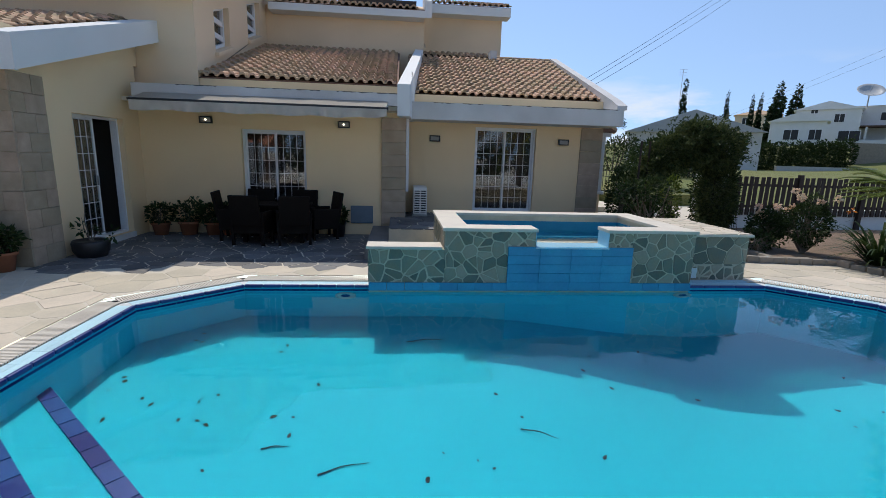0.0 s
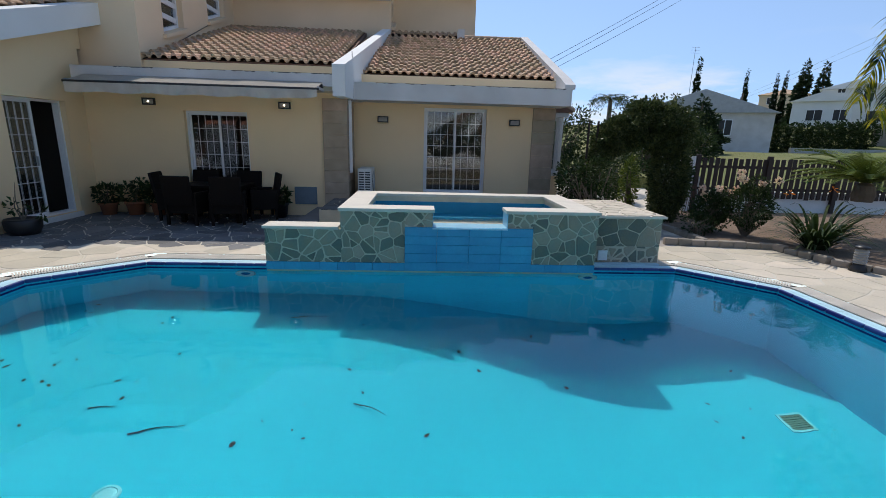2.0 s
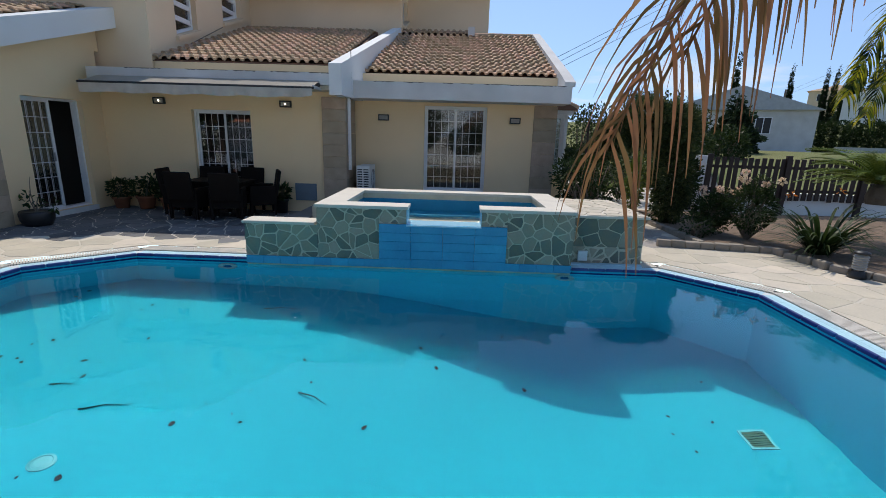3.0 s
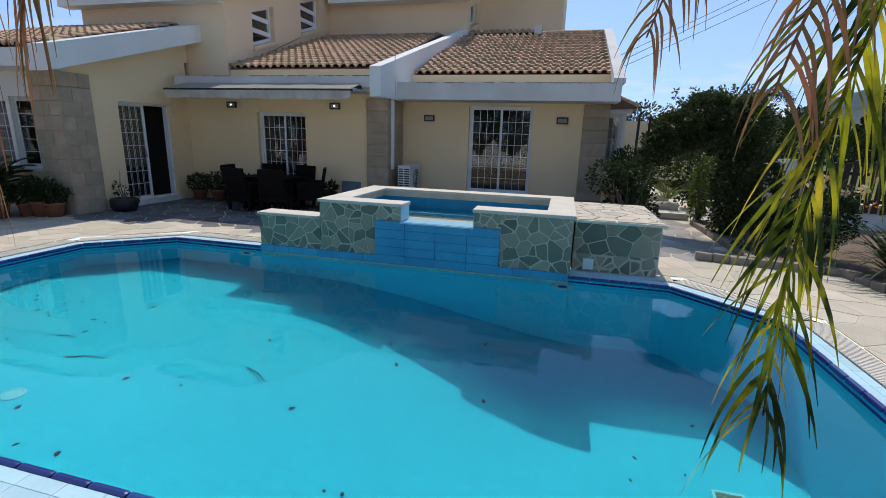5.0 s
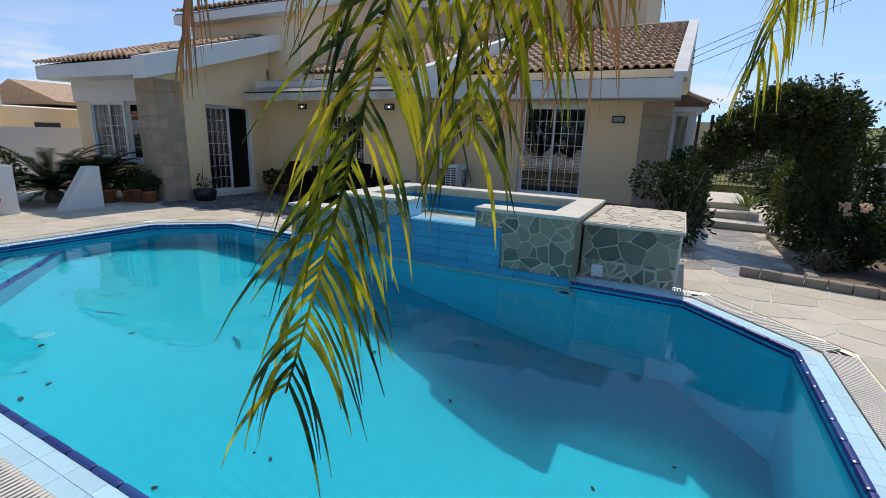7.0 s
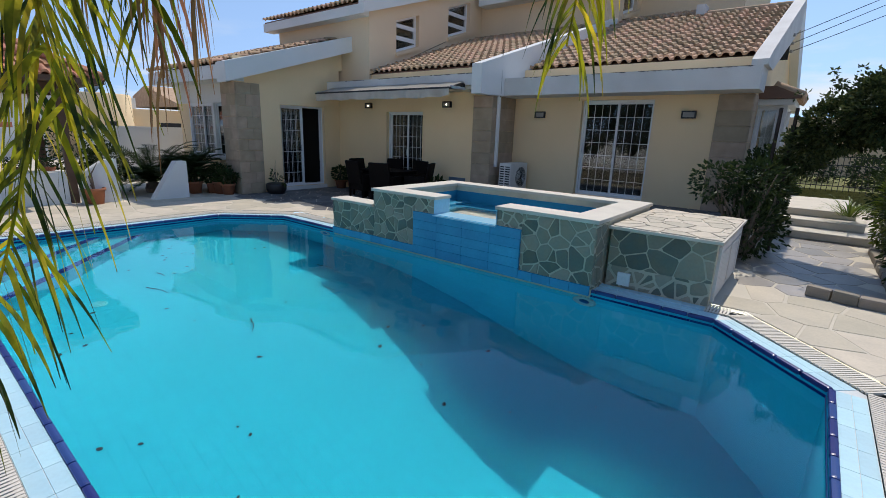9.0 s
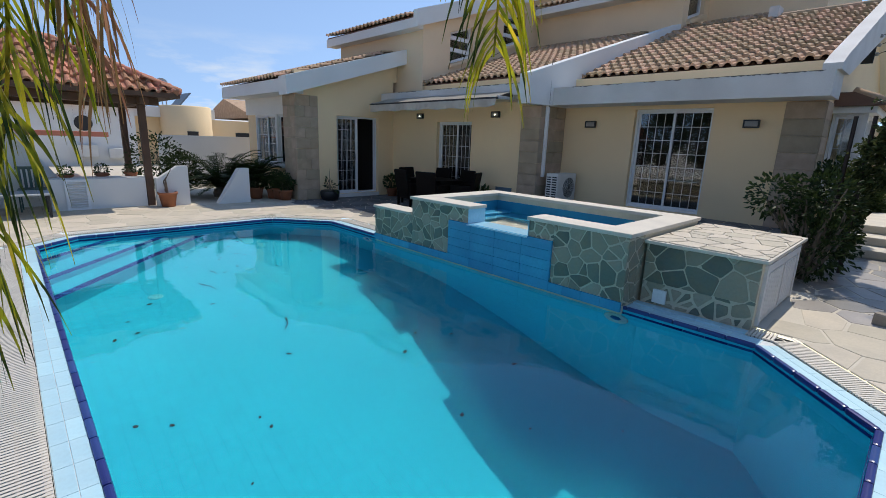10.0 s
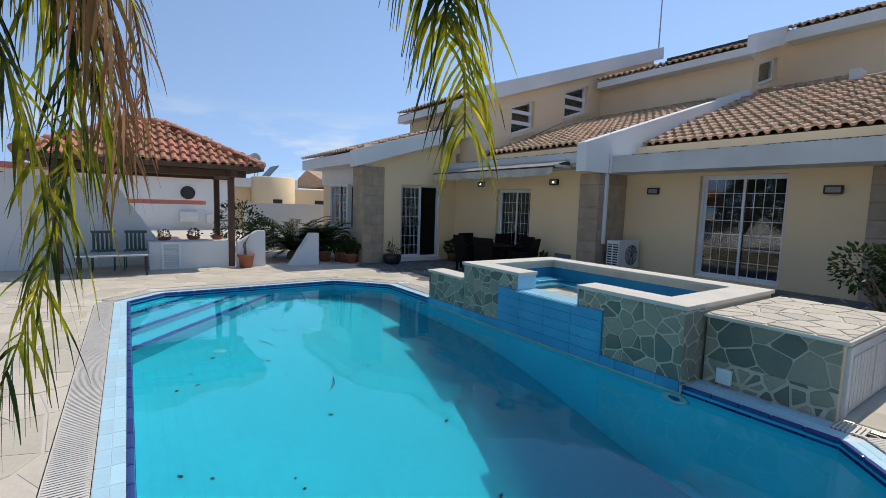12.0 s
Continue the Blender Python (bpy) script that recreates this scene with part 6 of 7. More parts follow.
strap_plant(10.0, 7.65, -0.04, 1.15, 150, LEAF_DARK, 41, "bird_of_paradise_plant", "clump of strap leaves with orange crested flowers", flowers=2)
strap_plant(8.05, 12.9, 0.3, 0.55, 60, LEAF_YELLOW, 42, "spiky_plant", "yellow-green spiky plant beside the steps", 0.02)
cycad(11.5, 8.5, 0.70, 1.15, 43, "small feathery palm in the flower bed", LEAF_YELLOW)
bl = thing("bollard_light", "black and white ribbed garden bollard light", "bollard light", (9.66, 6.5, DECK))
part("base", lathe(bmesh.new(), [(0.11, 0), (0.10, 0.05), (0.075, 0.09), (0.07, 0.12)], 20), BLACKPLASTIC, bl, smooth=True)
bm = bmesh.new()
lathe(bm, [(0.07, 0.12)] + [q for k in range(6) for q in ((0.088, 0.13 + k * 0.035), (0.074, 0.15 + k * 0.035))] + [(0.06, 0.345)], 20)
part("shade", bm, LAMPGLASS, bl, "white ribbed shade")
part("cap", lathe(bmesh.new(), [(0.095, 0.345), (0.09, 0.37), (0.03, 0.39)], 20), BLACKPLASTIC, bl, smooth=True)
# woven chair hoop near the gate
hp = thing("wicker_stand", "pale wicker hoop stand by the boundary wall", "stand", (10.05, 11.5, -0.05))
for k in range(7):
    x0 = -0.22 + k * 0.073
    part("cane", rod(bmesh.new(), (x0, 0, 0), (x0 * 0.35, 0.05, 0.75), 0.008, n=5), POSTWOOD, hp)


for i, (x, y, w, h) in enumerate(((9.0, 14.2, 0.8, 1.5), (6.7, 16.2, 0.5, 0.9), (10.2, 16.5, 1.0, 1.8), (8.9, 20.5, 0.9, 1.3), (7.2, 22.0, 0.9, 1.5))):
    bushy("dark_shrub", "dark leafy shrub behind the garden steps", (x, y, -0.05), [((0, 0, h * 0.55), (w, w, h * 0.6))], 1800, 0.11, LEAF_DARK, 180 + i, tips=5)


# ---- palms ----
def frond(bm, pts, rng, leaf=0.46, wide=0.0068, start=0.30, step=0.0145, sag=0.5, face=(0.55, 0.83, 0.0), tilt=0.35):
    """A feather frond along a cubic curve: a tapering midrib and drooping leaflets on both sides."""
    P = [Vector(p) for p in pts]
    f = lambda s: P[0] * (1 - s) ** 3 + P[1] * 3 * s * (1 - s) ** 2 + P[2] * 3 * s * s * (1 - s) + P[3] * s ** 3
    n = 36
    for k in range(n):
        rod(bm, f(k / n), f((k + 1) / n), 0.016 * (1 - k / n) + 0.0025, 0.016 * (1 - (k + 1) / n) + 0.0025, 6)
    length = sum((f((k + 1) / 60) - f(k / 60)).length for k in range(60))
    m = int(length / step)
    for k in range(m):
        s = k / m
        if s < start:
            continue
        p = f(s)
        t = (f(min(1, s + 0.01)) - f(s - 0.01)).normalized()
        f3 = Vector(face)
        ref = (f3 * max(0.0, abs(t.z) - 0.35) + Vector((0, 0, max(0.0, 0.75 - abs(t.z))))).normalized()
        side = t.cross(ref).normalized()
        for sg in (-1, 1):
            if rng.random() < 0.08:
                continue
            l = leaf * rng.uniform(0.75, 1.15) * (1.0 - 0.55 * max(0.0, (s - 0.6) / 0.4)) * (0.6 + 0.4 * min(1.0, (s - start) / 0.2))
            d = (side * sg * rng.uniform(0.7, 1.05) + t * rng.uniform(0.45, 0.8) + ref * rng.uniform(-tilt, tilt)).normalized()
            w = t.cross(d).cross(d).normalized()
            tw = Matrix.Rotation(rng.uniform(-0.9, 0.9), 3, d)
            w = tw @ w
            prev, q, droop = None, p.copy(), sag * rng.uniform(0.5, 1.7)
            for i in range(6):
                u = i / 5
                ww = wide * rng.uniform(0.9, 1.1) * (0.5 + 1.6 * u * (1 - u) * 1.6) * (1 - 0.75 * u)
                cur = (bm.verts.new(q + w * ww), bm.verts.new(q - w * ww))
                if prev:
                    bm.faces.new((prev[0], cur[0], cur[1], prev[1]))
                prev = cur
                d = (d + Vector((0, 0, -droop * 0.28))).normalized()
                q = q + d * (l / 5)
    return bm


def palm(x, y, z, h, label, green, dry, seed):
    rng = random.Random(seed)
    n = thing("palm_tree", label, "palm tree", (x, y, z))
    bm = bmesh.new()
    rings = [(0.19, 0)]
    for k in range(1, int(h / 0.12)):
        rings += [(0.15 + 0.015 * (k % 2), k * 0.12), (0.155, k * 0.12 + 0.02)]
    part("trunk", lathe(bm, rings + [(0.13, h)], 16), BARK, n)
    off = Vector((-x, -y, -z))
    for pts, kw in green:
        part("frond", frond(bmesh.new(), [Vector(p) + off for p in pts], rng, **kw), PALMGREEN, n, "yellow-green drooping frond")
    for pts, kw in dry:
        part("frond", frond(bmesh.new(), [Vector(p) + off for p in pts], rng, **kw), PALMDRY, n, "dry brown drooping frond")
    return n


C = (7.55, -0.25, 3.05)
palm(7.55, -0.25, DECK, 3.1, "palm with drooping yellow-green fronds and dry brown ones by the pool", [
    ([C, (6.9, 1.5, 3.9), (6.15, 2.35, 2.75), (5.995, 1.68, 1.00)], dict(start=0.35, leaf=0.60, wide=0.0080, step=0.0185, sag=1.25, face=(-0.5, 0.86, 0.0), tilt=0.45)),
    ([C, (7.0, 0.5, 3.7), (6.62, 1.70, 3.05), (6.33, 1.86, 1.55)], dict(start=0.4, leaf=0.50, wide=0.0078, step=0.019, sag=1.4, face=(-0.5, 0.86, 0.0))),
    ([C, (7.3, 1.0, 3.8), (6.75, 1.95, 3.0), (6.42, 1.98, 1.75)], dict(start=0.4, leaf=0.46, wide=0.0078, step=0.024, sag=1.4, face=(-0.5, 0.86, 0.0))),
    ([C, (7.5, 1.2, 3.9), (7.12, 2.62, 2.9), (6.86, 2.82, 1.80)], dict(start=0.35, leaf=0.46, step=0.020, sag=1.4, face=(-0.75, 0.66, 0.0))),
    ([C, (7.4, 1.1, 3.8), (7.15, 2.52, 3.0), (6.90, 2.72, 2.02)], dict(start=0.35, leaf=0.50, step=0.02, sag=1.4, face=(-0.75, 0.66, 0.0))),
    ([C, (8.6, 0.3, 3.9), (9.6, 0.6, 3.3), (10.0, 0.8, 2.4)], dict(start=0.3)),
    ([C, (8.2, -1.2, 3.9), (8.9, -2.2, 3.3), (9.2, -2.6, 2.3)], dict(start=0.3)),
    ([C, (6.8, -1.3, 3.9), (5.9, -2.2, 3.3), (5.6, -2.6, 2.3)], dict(start=0.3)),
], [
    ([C, (6.2, 0.5, 3.5), (4.72, 1.05, 3.0), (4.30, 1.25, 1.64)], dict(start=0.5, leaf=0.60, wide=0.0065, step=0.022, sag=2.2)),
    ([C, (6.2, 0.6, 3.6), (4.86, 1.16, 3.05), (4.44, 1.28, 1.82)], dict(start=0.5, leaf=0.55, wide=0.006, step=0.026, sag=2.2)),
    ([C, (6.9, 0.6, 3.7), (6.1, 1.7, 2.95), (5.86, 1.61, 1.72)], dict(start=0.5, leaf=0.42, wide=0.006, step=0.024, sag=1.8)),
    ([C, (7.2, 0.7, 3.6), (6.6, 2.0, 2.9), (6.36, 2.02, 1.66)], dict(start=0.5, leaf=0.46, wide=0.006, step=0.024, sag=1.8)),
    ([C, (7.3, 0.9, 3.6), (6.75, 2.0, 2.9), (6.50, 2.03, 1.78)], dict(start=0.45, leaf=0.46, wide=0.006, step=0.022, sag=1.8)),
    ([C, (7.0, 0.9, 3.8), (6.0, 2.2, 3.0), (5.68, 2.08, 1.92)], dict(start=0.55, leaf=0.42, wide=0.006, step=0.03, sag=1.8)),
], 91)
C = (11.4, 5.4, 3.9)
palm(11.4, 5.4, -0.1, 4.0, "palm with drooping fronds at the garden's edge", [
    ([C, (10.9, 5.8, 4.9), (9.0, 5.6, 4.1), (8.4, 5.5, 2.0)], dict(start=0.3, leaf=0.55, wide=0.010, sag=1.6)),
    ([C, (10.6, 5.2, 4.9), (8.9, 5.9, 4.3), (8.35, 5.75, 2.2)], dict(start=0.3, leaf=0.6, wide=0.010, sag=1.6)),
    ([C, (11.6, 6.4, 4.9), (11.3, 7.6, 4.2), (11.1, 8.0, 3.0)], dict(start=0.3, leaf=0.6)),
    ([C, (12.4, 5.0, 4.9), (13.3, 4.8, 4.2), (13.6, 4.7, 3.0)], dict(start=0.3, leaf=0.6)),
    ([C, (11.2, 4.4, 4.9), (11.0, 3.4, 4.2), (10.9, 3.0, 3.0)], dict(start=0.3, leaf=0.6)),
], [], 92)


# ---- distance ----
def heap(name, label, x0, x1, y0, y1, height, mat, step=1.5):
    bm = bmesh.new()
    nx, ny = int((x1 - x0) / step), int((y1 - y0) / step)
    g = [[bm.verts.new((x0 + (x1 - x0) * i / nx, y0 + (y1 - y0) * j / ny, height(x0 + (x1 - x0) * i / nx, y0 + (y1 - y0) * j / ny))) for j in range(ny + 1)] for i in range(nx + 1)]
    for i in range(nx):
        for j in range(ny):
            bm.faces.new((g[i][j], g[i + 1][j], g[i + 1][j + 1], g[i][j + 1]))
    return whole(name, bm, mat, label, "ground", kind="structure", smooth=True)


def hill_z(x, y):
    d = math.hypot(x - 2, y) - 20
    s, q = min(1.0, max(0.0, d / 25)), min(1.0, max(0.0, (d - 34) / 20))
    return -0.75 + 1.1 * min(1.0, max(0.0, (d + 4) / 9)) + 0.9 * s * s * (3 - 2 * s) + 2.9 * q * q * (3 - 2 * q) + 0.2 * noise.noise(Vector((x * 0.08, y * 0.08, 0)))


heap("ground_hill", "green grassy slope rising to the neighbouring houses", 9.0, 110.0, 14.0, 110.0, hill_z, GRASS, 2.0)


def house(name, label, at, turn, w, d, h, roof_h, wallmat, roofmat, windows, gable=True):
    """A plain neighbouring house: body, roof, windows with frames."""
    n = thing(name, label, "house", at, turn)
    part("wall", cubes((-w / 2, w / 2, 0, d, -1.5, h)), wallmat, n)
    bm = bmesh.new()
    o = 0.35
    if gable:
        slab(bm, [(-w / 2 - o, h), (w / 2 + o, h), (0, h + roof_h)], -o, d + o, lambda u, v, q: (u, q, v))
    else:
        vs = [bm.verts.new(p) for p in ((-w / 2 - o, -o, h), (w / 2 + o, -o, h), (w / 2 + o, d + o, h), (-w / 2 - o, d + o, h), (0, d / 2, h + roof_h))]
        for f in ((0, 1, 4), (1, 2, 4), (2, 3, 4), (3, 0, 4), (3, 2, 1, 0)):
            bm.faces.new([vs[k] for k in f])
    bmesh.ops.recalc_face_normals(bm, faces=bm.faces)
    part("roof", bm, roofmat, n)
    for u, v, ww, hh in windows:
        wn = part("window", cubes((u - ww / 2, u + ww / 2, -0.06, 0.0, v, v + hh)), BLACKPLASTIC, n, "dark window")
        part("frame", cubes((u - ww / 2 - 0.06, u - ww / 2, -0.09, 0, v - 0.06, v + hh + 0.06), (u + ww / 2, u + ww / 2 + 0.06, -0.09, 0, v - 0.06, v + hh + 0.06), (u - ww / 2, u + ww / 2, -0.09, 0, v - 0.06, v), (u - ww / 2, u + ww / 2, -0.09, 0, v + hh, v + hh + 0.06), (u - 0.03, u + 0.03, -0.09, -0.06, v, v + hh)), PVC, wn)
    return n


house("neighbour_house", "pale grey gabled house beyond the fence", (27.2, 39.8, 1.0), -28, 10.5, 9, 3.4, 1.9, WHITE_OLD, GREYMETAL, [(-2.6, 1.6, 1.0, 1.2), (1.8, 1.6, 1.0, 1.2)])
house("neighbour_house", "white low gabled house on the hill", (55.2, 59.8, 5.0), -44, 6.2, 6, 2.7, 1.2, WHITE, WHITE, [(-0.6, 0.3, 1.6, 1.3), (2.0, 0.3, 1.3, 1.3)])
house("neighbour_house", "white two-storey gabled house on the hill", (64.4, 65.0, 5.0), -44, 7.6, 9, 5.1, 1.2, WHITE, WHITE, [(-1.6, 3.4, 0.8, 0.7), (-1.6, 4.6, 0.8, 0.7), (1.4, 3.3, 1.1, 1.1), (2.8, 0.6, 2.4, 1.4)])
n = house("neighbour_house", "white flat-roofed house with an arched veranda on the hill", (71.6, 63.1, 5.0), -48, 12, 8, 5.8, 0.3, WHITE, WHITE, [(-3.4, 3.7, 1.8, 1.1), (0.5, 3.7, 1.8, 1.1)], False)
part("veranda_roof", cubes((-6.5, 5.5, -3.2, 0, 2.6, 2.8), bevel=0.05), POSTWOOD, n, "brown veranda roof")
for k in range(6):
    part("veranda_post", cubes((-6.4 + k * 2.3, -6.15 + k * 2.3, -3.1, -2.85, -1.5, 2.6)), WHITE, n)
part("terrace_wall", cubes((-7.0, 6.0, -3.6, -3.3, -1.5, 0.7)), WHITE, n)
house("neighbour_house", "cream house with a red tiled roof on the hill", (75.7, 92.8, 5.0), -40, 8, 8, 7.1, 1.4, STUCCO_HI, TILE_J, [(-2, 5.3, 1.2, 1.2), (2, 5.3, 1.2, 1.2)], False)
dish = thing("satellite_dish", "large grey satellite dish on a mast above the houses", "satellite dish", (68.1, 62.8, 12.3))
bm = bmesh.new()
lathe(bm, [(0.05, 0.0), (0.7, 0.09), (1.25, 0.32), (1.6, 0.54), (1.58, 0.56), (1.22, 0.35), (0.7, 0.12), (0.05, 0.03)], 24)
bmesh.ops.rotate(bm, verts=bm.verts, matrix=Matrix.Rotation(radians(38), 3, "X"))
bmesh.ops.rotate(bm, verts=bm.verts, matrix=Matrix.Rotation(radians(-30), 3, "Z"))
part("reflector", bm, GREYMETAL, dish, smooth=True)
part("mast", rod(bmesh.new(), (0, 0, 0), (0, 0, -2.0), 0.09), GREYMETAL, dish)
part("feed_arm", rod(bmesh.new(), (0, 0, 0.1), (-0.2, -0.6, 1.1), 0.03), GREYMETAL, dish)
# hedges and grey retaining wall on the slope
for i, (a, b, h, w) in enumerate((((34.6, 42.3), (45.2, 41.4), 2.5, 1.0), ((27.0, 43.0), (34.4, 42.3), 2.1, 1.2))):
    n = thing("hedge", "dark clipped hedge on the slope", "hedge", (0, 0, 0), group="hedges")
    rng = random.Random(100 + i)
    bm = bmesh.new()
    a, b = Vector((*a, 0)), Vector((*b, 0))
    m = int((b - a).length / 0.9)
    for k in range(m):
        p = a + (b - a) * (k / m)
        z = hill_z(p.x, p.y)
        leaf_cloud(bm, [((p.x, p.y, z + h * 0.5), (w * 0.8, w * 0.8, h * 0.62))], 1100, 0.2, rng, 0.7)
    part("foliage", bm, LEAF_DARK, n)
whole("wall_retaining", cubes((0, 9.4, 0, 0.3, -1.5, 0.75)), GREYMETAL, "grey retaining wall on the slope", "wall", kind="structure").matrix_basis = pose(35.9, 40.0, 0.95, 0, 0, -5)
whole("wall_terrace_far", cubes((0, 9.0, 0, 0.3, -2.0, 2.3)), EDGING, "rough grey-brown terrace wall on the slope", "wall", kind="structure").matrix_basis = pose(45.6, 42.2, 1.8, 0, 0, -14)


def conifer(x, y, z, h, r, seed, label, name="cypress_tree", mat=LEAF_CYPRESS, count=5200, size=0.24):
    rng = random.Random(seed)
    n = thing(name, label, "tree", (x, y, z))
    part("trunk", rod(bmesh.new(), (0, 0, -0.5), (0, 0, h * 0.9), r * 0.14, r * 0.03, 8), BARK, n)
    blobs = []
    k = 9
    for i in range(k):
        s = i / (k - 1)
        rr = r * (1 - 0.82 * s) * rng.uniform(0.85, 1.12)
        blobs.append(((rng.uniform(-0.1, 0.1) * r, rng.uniform(-0.1, 0.1) * r, h * (0.10 + 0.84 * s)), (rr, rr, h * 0.085)))
    part("crown", leaf_cloud(bmesh.new(), blobs, count, size, rng, 0.5), mat, n)
    return n


conifer(32.7, 50.6, 1.5, 9.2, 0.55, 111, "slender dark cypress beyond the fence", count=6500)
conifer(44.5, 59.7, 3.5, 7.5, 0.45, 112, "slender dark cypress beyond the fence")
conifer(22.4, 32.0, 0.8, 4.1, 2.0, 113, "rounded dark conifer before the grey house", "conifer", count=4200, size=0.3)
conifer(63.8, 74.0, 5.0, 9.9, 1.9, 114, "dark spreading conifer on the hill", "conifer", count=4600, size=0.5)
conifer(66.9, 73.7, 5.0, 9.9, 1.8, 115, "dark spreading conifer on the hill", "conifer", count=4600, size=0.5)
conifer(63.2, 78.9, 5.0, 8.9, 0.7, 116, "slender dark cypress on the hill")
conifer(64.6, 78.7, 5.0, 9.1, 0.7, 117, "slender dark cypress on the hill")
for i, (x, y, h, r) in enumerate(((14.0, 22.0, 2.6, 1.6), (12.0, 30.0, 3.2, 2.4), (19.0, 27.0, 2.2, 1.6), (9.5, 33.0, 3.4, 2.2), (17.5, 34.0, 3.0, 2.2))):
    bushy("garden_tree", "dark leafy tree behind the arch", (x, y, -0.1), [((0, 0, h * 0.7), (r, r, h * 0.5)), ((r * 0.4, 0.2, h), (r * 0.6, r * 0.6, h * 0.3))], 2400, 0.2, LEAF_DARK, 120 + i, tips=5, r=0.09, category="tree")
# distant palm over the arch
pn = thing("palm_tree", "distant palm rising behind the arch", "palm tree", (20.0, 42.0, 0.0))
part("trunk", rod(bmesh.new(), (0, 0, 0), (0, 0, 5.4), 0.25, 0.18), BARK, pn)
rng = random.Random(130)
bm = bmesh.new()
for k in range(22):
    a, e = k * 2.4, rng.uniform(-0.1, 1.0)
    d = Vector((math.cos(a), math.sin(a), 0))
    c = Vector((0, 0, 5.4))
    frond(bm, [c, c + d * 0.7 + Vector((0, 0, 0.5 * e + 0.2)), c + d * 1.4 + Vector((0, 0, 0.6 * e)), c + d * 1.9 + Vector((0, 0, 0.6 * e - 0.8))], rng, 0.5, 0.03, 0.2, 0.12)
part("crown", bm, LEAF_DARK, pn)

# overhead cables on their poles, and masts
for a, b, s in (((6.56, 14.18, 3.78), (19.4, 24.2, 11.1 + 0.3), 0.1), ((6.56, 14.20, 3.62), (39.9, 40.2, 23.1), 0.12), ((6.56, 14.22, 3.46), (19.4, 24.2, 11.1 - 0.3), 0.14), ((35.4, 47.0, 6.6), (32.4, 6.0, 15.0), 0.3), ((35.6, 47.0, 6.4), (33.0, 6.0, 14.5), 0.35)):
    bm = bmesh.new()
    a, b = Vector(a), Vector(b)
    pts = [a + (b - a) * (k / 20) - Vector((0, 0, s * 4 * (k / 20) * (1 - k / 20))) for k in range(21)]
    rings = [[bm.verts.new(p + Vector((0.007 * math.cos(i * 1.5708), 0, 0.007 * math.sin(i * 1.5708)))) for i in range(4)] for p in pts]
    for p, q in zip(rings, rings[1:]):
        for i in range(4):
            bm.faces.new((p[i], p[(i + 1) % 4], q[(i + 1) % 4], q[i]))
    whole("overhead_cable", bm, BLACKPLASTIC, "thin dark overhead cable", "cable", "overhead cables")
for x, y, h in ((35.5, 47.0, 6.9), (32.7, 6.0, 15.3)):
    n = thing("utility_pole", "wooden utility pole carrying cables", "pole", (x, y, -0.5), group="utility poles")
    part("pole", rod(bmesh.new(), (0, 0, 0), (0, 0, h + 0.5), 0.13, 0.09, 10), BARK, n)
    part("crossarm", cubes((-0.6, 0.6, -0.05, 0.05, h - 0.6, h - 0.48)), POSTWOOD, n)
brk = thing("cable_bracket", "small iron cable bracket on the house corner", "bracket", (6.50, 14.2, 3.4))
part("arm", cubes((-0.15, 0.03, -0.02, 0.02, -0.1, 0.42)), BLACKPLASTIC, brk)
for k in range(3):
    part("insulator", lathe(bmesh.new(), [(0.03, 0.03 + 0.16 * k), (0.035, 0.06 + 0.16 * k), (0.02, 0.09 + 0.16 * k)], 10, (0.06, 0, 0)), LAMPGLASS, brk)
for x, y, z, h in ((-2.45, 19.0, 7.6, 3.4), (28.5, 44.5, 5.0, 5.5)):
    bm = rod(bmesh.new(), (x, y, z), (x, y, z + h), 0.03, 0.02, 6)
    for k in range(3):
        rod(bm, (x - 0.4, y, z + h - 0.25 * k), (x + 0.4, y, z + h - 0.25 * k), 0.012, n=5)
    whole("aerial_mast", bm, GREYMETAL, "thin metal aerial mast", "aerial", "aerial masts")

# neighbours to the west, below the terrace
whole("wall_garden_west", cubes((-9.2, -9.0, 5.4, 12.0, -1.5, 1.46)), WHITE, "white garden wall to the west", "wall", kind="structure")
n = thing("neighbour_house", "cream house with a rounded bay and tiled roof edges", "house", (-20.0, 9.6, -2.1))
part("wall", cubes((-5, 0, -3.2, 9, 0, 4.35)), STUCCO, n)
part("round_bay", lathe(bmesh.new(), [(1.2, 0), (1.2, 4.9), (1.15, 4.95)], 28, (0.4, -0.6, 0)), STUCCO, n, "cream rounded bay", smooth=True)
bm = bmesh.new()
slab(bm, [(1.0, 4.55), (1.0, 4.67), (-3.4, 5.75), (-5.4, 5.2), (-5.4, 4.55)], 2.6, 16.0, lambda u, v, w: (u, w, v))
bmesh.ops.recalc_face_normals(bm, faces=bm.faces)
part("roof", bm, TILE_J, n, "brown clay tiled roof")
part("wall_end", cubes((-5, 0, 9, 15.8, 0, 4.55)), STUCCO, n)
part("parapet", cubes((-5.2, 0.5, -3.4, 0.8, 4.35, 4.85)), WHITE, n)
part("window", cubes((1.45, 1.62, -0.9, -0.4, 2.6, 3.7)), BLACKPLASTIC, n, "dark window")
part("window", cubes((0.0, 0.04, 2.0, 3.0, 2.4, 3.7)), BLACKPLASTIC, n, "dark window")
n = thing("neighbour_house", "cream house with an oval window and wall units", "house", (-19.0, 2.2, -1.7))
part("wall", cubes((-5, 0, -6, 4.4, 0, 4.3)), WHITE, n)
part("roof", cubes((-5.3, 0.3, -6.3, 4.6, 4.3, 4.55)), TILE_RED_J, n)
bm = lathe(bmesh.new(), [(0.42, 0.0), (0.42, 0.05), (0.36, 0.06)], 24)
bmesh.ops.rotate(bm, verts=bm.verts, matrix=Matrix.Rotation(radians(90), 3, "Y"))
